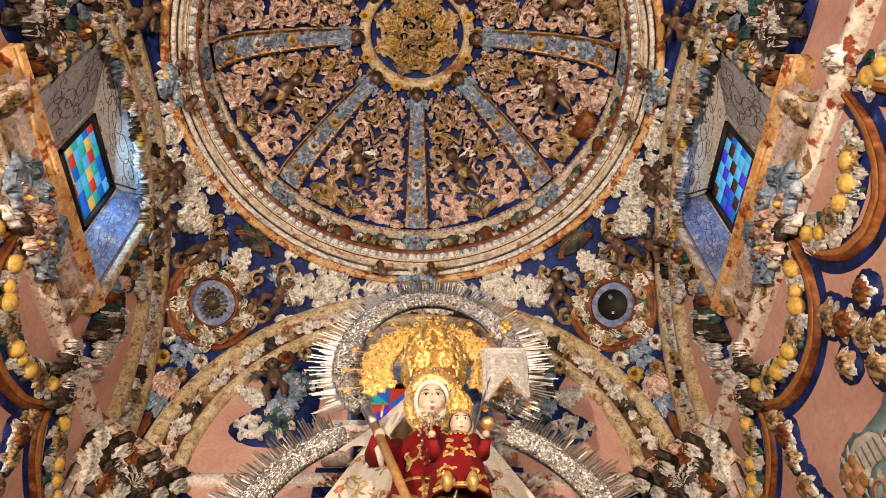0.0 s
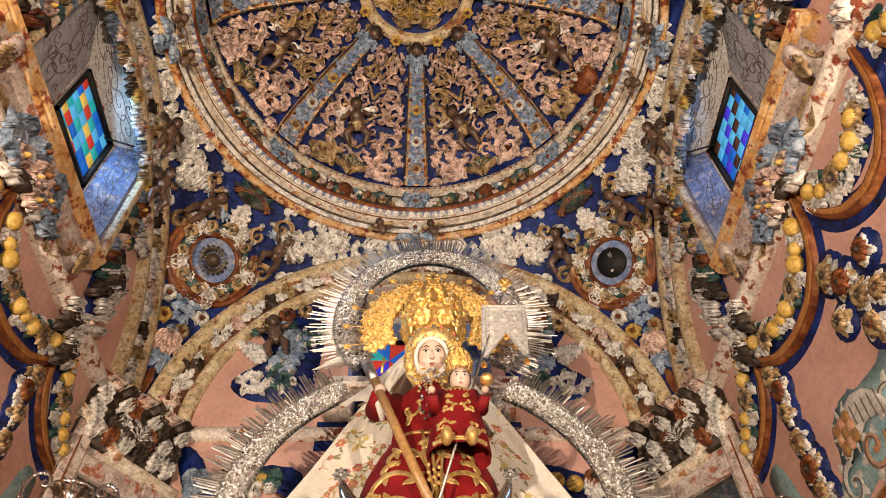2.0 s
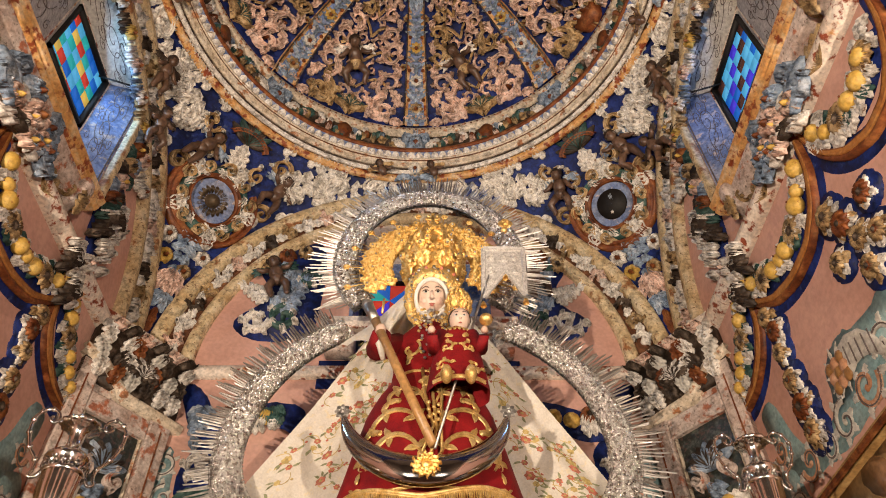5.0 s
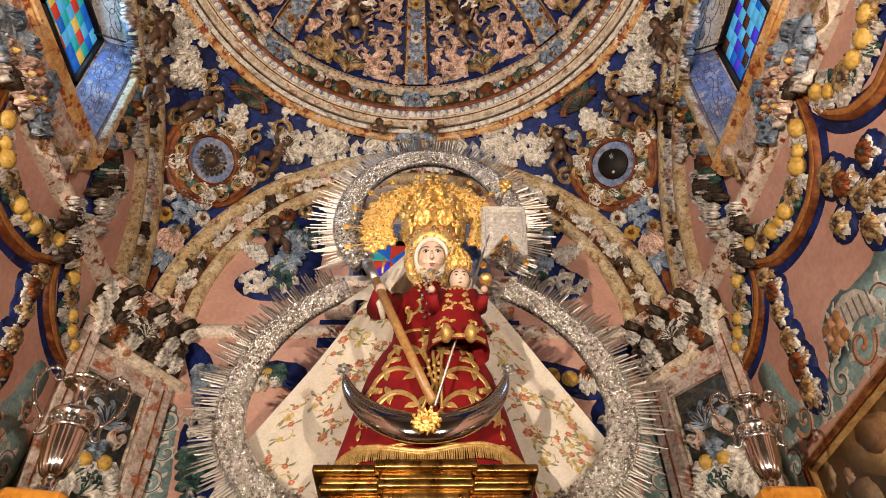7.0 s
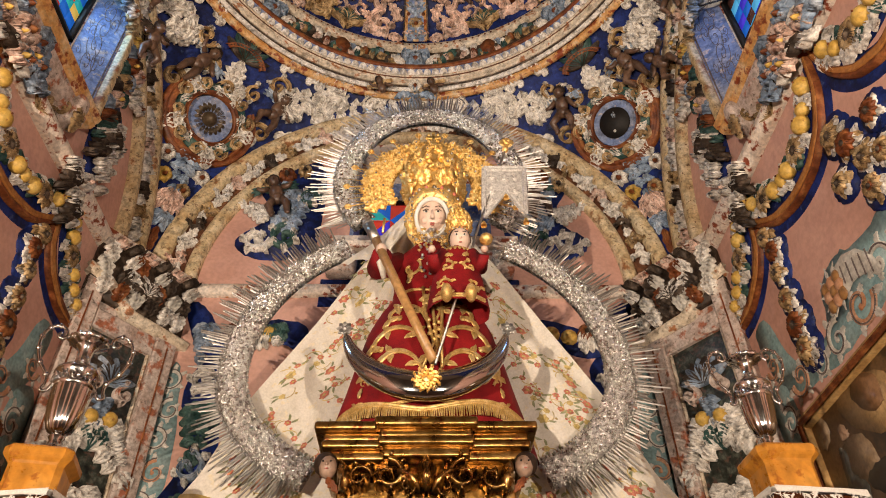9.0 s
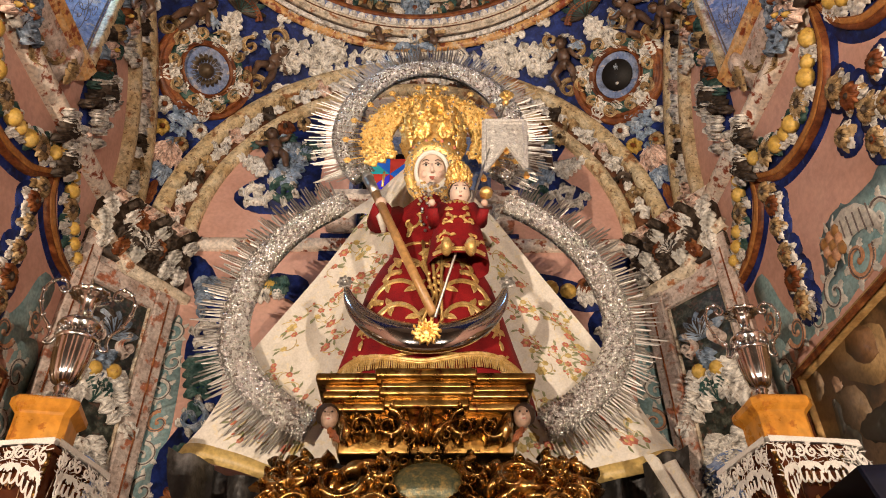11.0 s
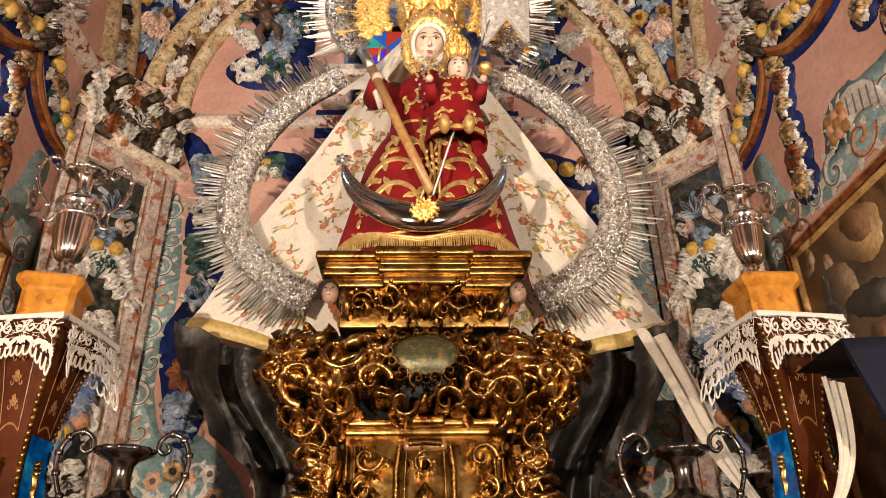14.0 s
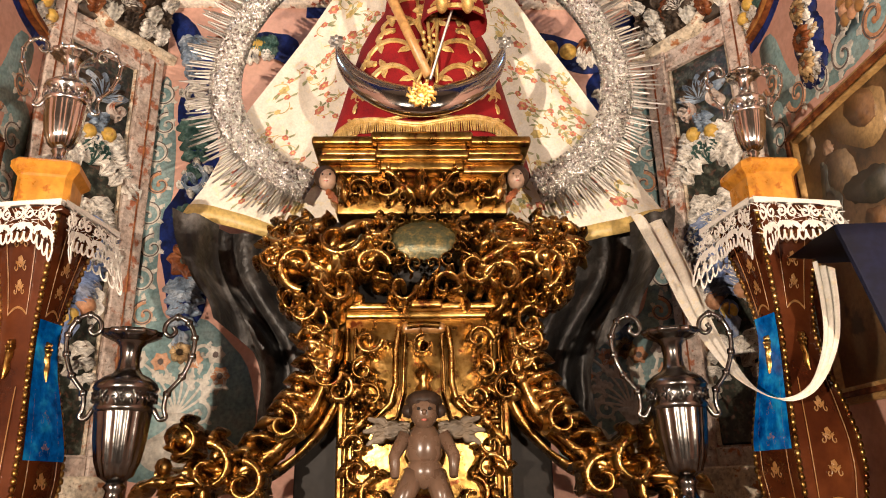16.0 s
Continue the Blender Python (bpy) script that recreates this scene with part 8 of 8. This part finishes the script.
# carved winged child on the lower block
g = Geo()
at = V(PX, 2.10, E0 - 0.115)
cherub(g, at, 0.40, (0, -1, 0), SKINP := mat("glossy_flesh_paint", [(0.085, 0.05, 0.03), (0.15, 0.092, 0.06), (0.21, 0.135, 0.092)], 8, 0.28, bump=0.03), HAIR, 41, BRONZE, still=True)
g.ball(at + V(0, -0.012, 0.352), 0.052, HAIR, 12, (1.05, 0.9, 0.62))
for sg in (-1, 1):
    g.ball(at + V(sg * 0.043, -0.01, 0.325), 0.022, HAIR, 8)
for sg in (-1, 1):
    g.ball(at + V(sg * 0.016, -0.066, 0.326), 0.0055, DARK, 6)
g.ball(at + V(0, -0.07, 0.295), 0.006, LIP, 6, (1.5, 0.6, 0.6))
tagged(g.obj("carved_angel"), "glossy painted winged child figure on the pedestal", "statue")


# ---- urns ----
def urn(name, at, s, mt, label, grp):
    th = thing(name, at, label, "urn", grp)
    slim = lambda prof: [(r * 0.82, z) for r, z in prof]
    g = Geo()
    g.lathe(slim([(0.0, 0), (0.07, 0), (0.072, 0.012), (0.05, 0.02), (0.03, 0.035), (0.024, 0.06), (0.034, 0.07), (0.024, 0.08)]), mt, n=28)
    g.obj("foot", th)
    g = Geo()
    g.lathe(slim([(0.024, 0.08), (0.05, 0.095), (0.066, 0.13), (0.076, 0.18), (0.082, 0.235), (0.084, 0.25)]), mt, n=64, flute=0.035, flutes=16)
    g.obj("fluted_body", th)
    g = Geo()
    g.lathe(slim([(0.084, 0.25), (0.092, 0.256), (0.09, 0.266), (0.086, 0.27), (0.09, 0.30), (0.094, 0.305), (0.098, 0.312), (0.092, 0.325), (0.07, 0.34), (0.045, 0.35), (0.034, 0.365), (0.03, 0.39), (0.034, 0.42), (0.05, 0.435)]), mt, n=36)
    for k in range(22):
        a = 2 * math.pi * k / 22
        mm = plane((0.073 * math.cos(a), 0.073 * math.sin(a), 0.285), (-math.sin(a), math.cos(a), 0), (0, 0, 1))
        volute(g, mm, 0, 0, 0.010, 90, 1 if k % 2 else -1, mt, 0.006, 1.1, 2)
    g.obj("shoulder", th)
    g = Geo()
    rows = []
    for r, z in slim(((0.05, 0.435), (0.075, 0.445), (0.09, 0.452), (0.088, 0.462), (0.05, 0.455), (0.02, 0.45))):
        rows.append([V(r * (1 + 0.05 * math.cos(12 * 2 * math.pi * j / 48)) * math.cos(2 * math.pi * j / 48), r * (1 + 0.05 * math.cos(12 * 2 * math.pi * j / 48)) * math.sin(2 * math.pi * j / 48), z) for j in range(48)])
    g.grid(rows, mt, close_u=True)
    g.obj("rim", th)
    for sg in (-1, 1):
        g = Geo()
        pts = [(0.072, 0.262), (0.088, 0.235), (0.104, 0.24), (0.098, 0.262), (0.102, 0.30), (0.135, 0.345), (0.155, 0.40), (0.158, 0.45), (0.14, 0.49), (0.11, 0.505), (0.085, 0.49), (0.08, 0.465), (0.095, 0.452), (0.108, 0.465), (0.10, 0.478)]
        P = [V(sg * x, 0, z) for x, z in pts]
        g.tube(smooth(P), 0.0065, mt, 7)
        for k in range(4, 10):
            g.ball(P[k], 0.011, mt, 6, (1.1, 0.9, 1.1))
        g.obj("handle", th)
    th.scale = (s, s, s)
    return th


u = urn("silver_urn", (0, 0, 0), 0.86, URNSILVER, "bright silver two-handled urn on a wooden plinth", "silver urns")
u.matrix_basis = pose(-1.05, 1.93, E0 + 0.892, 0, -1, 22) @ Matrix.Diagonal((0.84, 0.84, 0.84, 1))
copy_thing(u, pose(1.01, 1.93, E0 + 0.892, 0, 2, -8) @ Matrix.Diagonal((0.84, 0.84, 0.84, 1)))
u2 = urn("tarnished_urn", (0, 0, 0), 1.0, PEWTER, "dark tarnished silver two-handled urn on the ledge", "tarnished urns")
u2.matrix_basis = pose(-0.762, 1.90, E0 - 0.055, 0, 0, 10)
copy_thing(u2, pose(0.682, 1.90, E0 - 0.065, 0, 0, -6))
for x in (-0.762, 0.682):
    g = Geo()
    g.lathe([(0.0, 0), (0.11, 0), (0.11, 0.02), (0.085, 0.03), (0.08, 0.07), (0.09, 0.085), (0.0, 0.085)], HONEY, (x, 1.90, E0 - 0.14), 8)
    tagged(g.obj("urn_plinth", smooth=False), "low wooden plinth under the urn", "plinth", "low plinths")


# ---- inlaid wooden stands ----
# blotchy blues imitate coloured glass mirrored in the dark varnish
BLUEREFLECTION = mat("painted_blue_reflection", [(0.0, 0.01, 0.12), (0.0, 0.14, 0.55), (0.02, 0.42, 0.85)], 16, 0.2, 0.0, 0.2, 40, coord="Object")
STAND = [(-0.14, 0.066), (-0.06, 0.082), (0.03, 0.092), (0.11, 0.090), (0.20, 0.076), (0.30, 0.058), (0.38, 0.050), (0.46, 0.053), (0.55, 0.066), (0.64, 0.083), (0.70, 0.097), (0.732, 0.10)]


def stand(x, y, deg):
    th = thing("pedestal_stand", (x, y, E0), "waisted mahogany stand with inlaid panels and beaded edges", "stand", "inlaid stands")
    th.rotation_euler = (0, 0, radians(deg))
    prof = []
    for i in range(31):
        z = -0.14 + 0.872 * i / 30
        prof.append((z, interp(STAND, z)[0]))
    for k in range(4):
        g = Geo()
        a = math.pi / 2 * k
        c, s = math.cos(a), math.sin(a)
        rot = lambda p: V(c * p.x - s * p.y, s * p.x + c * p.y, p.z)
        g.grid([[rot(V(-w, -w, z)), rot(V(-w * 0.33, -w - 0.004, z)), rot(V(w * 0.33, -w - 0.004, z)), rot(V(w, -w, z))] for z, w in prof], MAHOG)
        face_ob = g.obj("veneer_face", th)
        g = Geo()
        fm = lambda u, v, h: rot(V(u * interp(STAND, v)[0], -interp(STAND, v)[0] - 0.006 - h, v))
        for lo, hi, w0 in ((0.45, 0.70, 0.5), (-0.06, 0.26, 0.62)):
            n = 12
            L = [(-w0, lo + (hi - lo) * i / n) for i in range(n + 1)]
            ribbon(g, fm, L, 0.025, 0.0015, INLAY)
            ribbon(g, fm, [(w0, v) for _, v in L], 0.025, 0.0015, INLAY)
            ribbon(g, fm, [(-w0 + 2 * w0 * i / 8, lo + 0.02 * math.sin(math.pi * i / 8)) for i in range(9)], 0.006, 0.0015, INLAY)
            for q in range(3):
                v = lo + (hi - lo) * (0.25 + 0.25 * q)
                for sg in (-1, 1):
                    sq = lambda p, r, h: fm(p / 0.12, v + r, h)
                    ribbon(g, sq, spiral(sg * 0.022, 0, 0.013, 90, 1.0, sg, 10), 0.0035, 0.0015, INLAY)
                    leaf(g, sq, 0, 0, 90 + 40 * sg, 0.03, 0.008, 0.0015, INLAY, 30 * sg, 6)
                blossom(g, lambda p, r, h: fm(p / 0.12, v + 0.02 + r, h), 0, 0, 0.012, 0.0015, INLAY, INLAY, 5)
        g.obj("inlay", face_ob, "light wood inlaid scrolls")
        g = Geo()
        mm = lambda p, r, h: fm(p / 0.1, 0.335 + r, h)
        leaf(g, mm, 0, 0.035, -90, 0.09, 0.04, 0.012, GOLDFLAT, 0, 10, 3)
        blossom(g, mm, 0, 0.03, 0.022, 0.014, GOLDFLAT, GOLDFLAT, 6)
        g.obj("mount", face_ob, "small gilt bronze mount")
        g = Geo()
        for q in range(46):
            z = -0.12 + 0.85 * q / 45
            w = interp(STAND, z)[0]
            g.ball(rot(V(-w, -w, z)), 0.0085, GOLDFLAT, 6, (1, 1, 1.3))
        g.obj("beaded_edge", th, "gilt beaded edge")
    # blue reflections on the varnished side faces, painted as coloured sheets
    for k in (0, 1):
        g = Geo()
        sgx = -1 if k else 1
        g.grid([[V(sgx * (interp(STAND, z)[0] + 0.0075), -interp(STAND, z)[0] * q, z) for q in (0.9, 0.3, -0.3, -0.9)] for z in (0.08 + 0.36 * i / 14 for i in range(15))], BLUEREFLECTION)
        g.obj("blue_patch", th, "blue reflection painted on the stand's side face")
    g = Geo()
    g.box(-0.118, -0.118, 0.716, 0.118, 0.118, 0.734, MAHOG, bevel=0.006)
    g.obj("top_board", th)
    return th


stand(-1.05, 1.93, -8)
stand(1.02, 1.93, 8)


def lace_cloth(x, y, deg):
    th = thing("lace_cloth", (x, y, E0 + 0.735), "white lace cloth draped over the stand top", "cloth", "lace cloths")
    th.rotation_euler = (0, 0, radians(deg))
    g = Geo()
    hw = 0.132
    g.box(-hw, -hw, 0.0, hw, hw, 0.006, CLOTHW, bevel=0.002)
    g.obj("linen_top", th)
    for k in range(4):
        g = Geo()
        a = math.pi / 2 * k
        c, s = math.cos(a), math.sin(a)

        def lm(u, v, h):
            cor = max(0.0, abs(u) / hw - 0.5)
            p = V(u * (1 + 0.10 * v / -0.12), -hw - 0.006 - h - 0.012 * math.sin(u * 36) * (v / -0.12) - 0.08 * cor * (v / -0.12), 0.004 + v * 1.15 - 0.16 * cor * max(0, v / -0.12))
            return V(c * p.x - s * p.y, s * p.x + c * p.y, p.z)

        ribbon(g, lm, [(-hw + 2 * hw * i / 40, -0.004) for i in range(41)], 0.012, 0.003, CLOTHW)
        # tape lace: paired scrolls and fans joined by fine bars over a looped edge
        n = 4
        for i in range(n):
            u = -hw + 2 * hw * (i + 0.5) / n
            for sg in (-1, 1):
                ribbon(g, lm, spiral(u + sg * 0.016, -0.032, 0.0155, 90, 1.3, sg, 20), 0.0046, 0.003, CLOTHW)
                leaf(g, lm, u + sg * 0.012, -0.056, -90 + sg * 60, 0.034, 0.014, 0.003, CLOTHW, -sg * 60, 7, 1.5)
                ribbon(g, lm, [(u + sg * 0.033 * q / 8, -0.072 + 0.012 * math.sin(math.pi * q / 8)) for q in range(9)], 0.006, 0.003, CLOTHW)
            for q in range(5):
                leaf(g, lm, u, -0.054, -150 + 30 * q, 0.022, 0.008, 0.003, CLOTHW, 0, 5, 1)
        for i in range(15):
            u = -hw + 2 * hw * (i + 0.5) / 15
            ribbon(g, lm, [(u + 0.009 * math.cos(radians(b)), -0.078 - 0.024 * math.sin(radians(b))) for b in range(0, 181, 20)], 0.0045, 0.003, CLOTHW)
        rnd = random.Random(6 + k)
        for i in range(130):
            u, d = rnd.uniform(-hw, hw), rnd.uniform(0, math.pi)
            v = rnd.uniform(-0.07, -0.012)
            ribbon(g, lm, [(u, v), (u + 0.022 * math.cos(d), v + 0.014 * math.sin(d))], 0.0014, 0.001, CLOTHW)
        g.obj("lace_border", th, "scalloped lace border")


lace_cloth(-1.05, 1.93, -8)
lace_cloth(1.02, 1.93, 8)
for x, d in ((-1.06, 12), (1.02, 2)):
    th = thing("wooden_plinth", (x, 1.93, E0 + 0.741), "honey-coloured varnished wooden plinth under the urn", "plinth", "wooden plinths")
    th.rotation_euler = (0, 0, radians(d))
    g = Geo()
    rows = []
    for w, z in ((0.078, 0.0), (0.078, 0.012), (0.071, 0.022), (0.071, 0.102), (0.075, 0.109), (0.083, 0.117), (0.089, 0.125), (0.089, 0.143), (0.084, 0.15), (0.0, 0.15)):
        ch_ = w * 0.22
        rows.append([V(a, b, z) for a, b in ((-w + ch_, -w), (w - ch_, -w), (w, -w + ch_), (w, w - ch_), (w - ch_, w), (-w + ch_, w), (-w, w - ch_), (-w, -w + ch_))])
    g.grid(rows, HONEY, close_u=True)
    g.obj("turned_block", th, smooth=False)

# navy cloth over a covered stand, white ribbon
g, rows = Geo(), []
for i in range(22):
    t = i / 21
    rows.append([V(1.0 + 0.15 * t + 0.55 * q / 14 + 0.012 * math.sin(3 * t), 1.58 - 0.05 * math.sin(q * 0.9) * t - 0.03 * t, E0 + 0.585 + 0.02 * q / 14 - 0.72 * t) for q in range(15)])
rows = [[p + V(0.02, 0.32, 0.0) for p in rows[0]]] + rows
g.grid(rows, NAVY)
g.grid([[p + V(0, 0.012, 0) for p in r] for r in rows], NAVY)
tagged(g.obj("navy_cloth"), "dark navy cloth hanging from a covered stand", "cloth")
g = Geo()
pts = [V(0.87, 2.50, E0 + 0.934), V(0.89, 2.35, E0 + 0.700), V(0.87, 2.15, E0 + 0.475), V(0.86, 1.95, E0 + 0.295), V(0.86, 1.80, E0 + 0.212), V(0.90, 1.74, E0 + 0.189), V(0.97, 1.74, E0 + 0.227), V(1.03, 1.75, E0 + 0.326), V(1.06, 1.77, E0 + 0.433), V(1.08, 1.80, E0 + 0.557)]
rows = []
n = len(pts)
for i in range(n - 1):
    p0, p1, p2, p3 = pts[max(i - 1, 0)], pts[i], pts[i + 1], pts[min(i + 2, n - 1)]
    for k in range(6):
        t = k / 6
        p = 0.5 * (2 * p1 + (p2 - p0) * t + (2 * p0 - 5 * p1 + 4 * p2 - p3) * t * t + (3 * p1 - p0 - 3 * p2 + p3) * t ** 3)
        f = (i + t) / n
        w = 0.15 - 0.34 * f if f < 0.38 else 0.02 + 0.11 * max(0, f - 0.6)
        rows.append([p + V(w * (q / 8 - 0.5), 0.16 * w * math.sin(q * 1.9 + 3 * f) - 0.006, w * (0.25 - 0.35 * q / 8) + 0.06 * w * math.sin(q * 1.3)) for q in range(9)])
g.grid(rows, BROCADE)
tagged(g.obj("white_ribbon"), "long white satin ribbon looped across the stand", "ribbon")
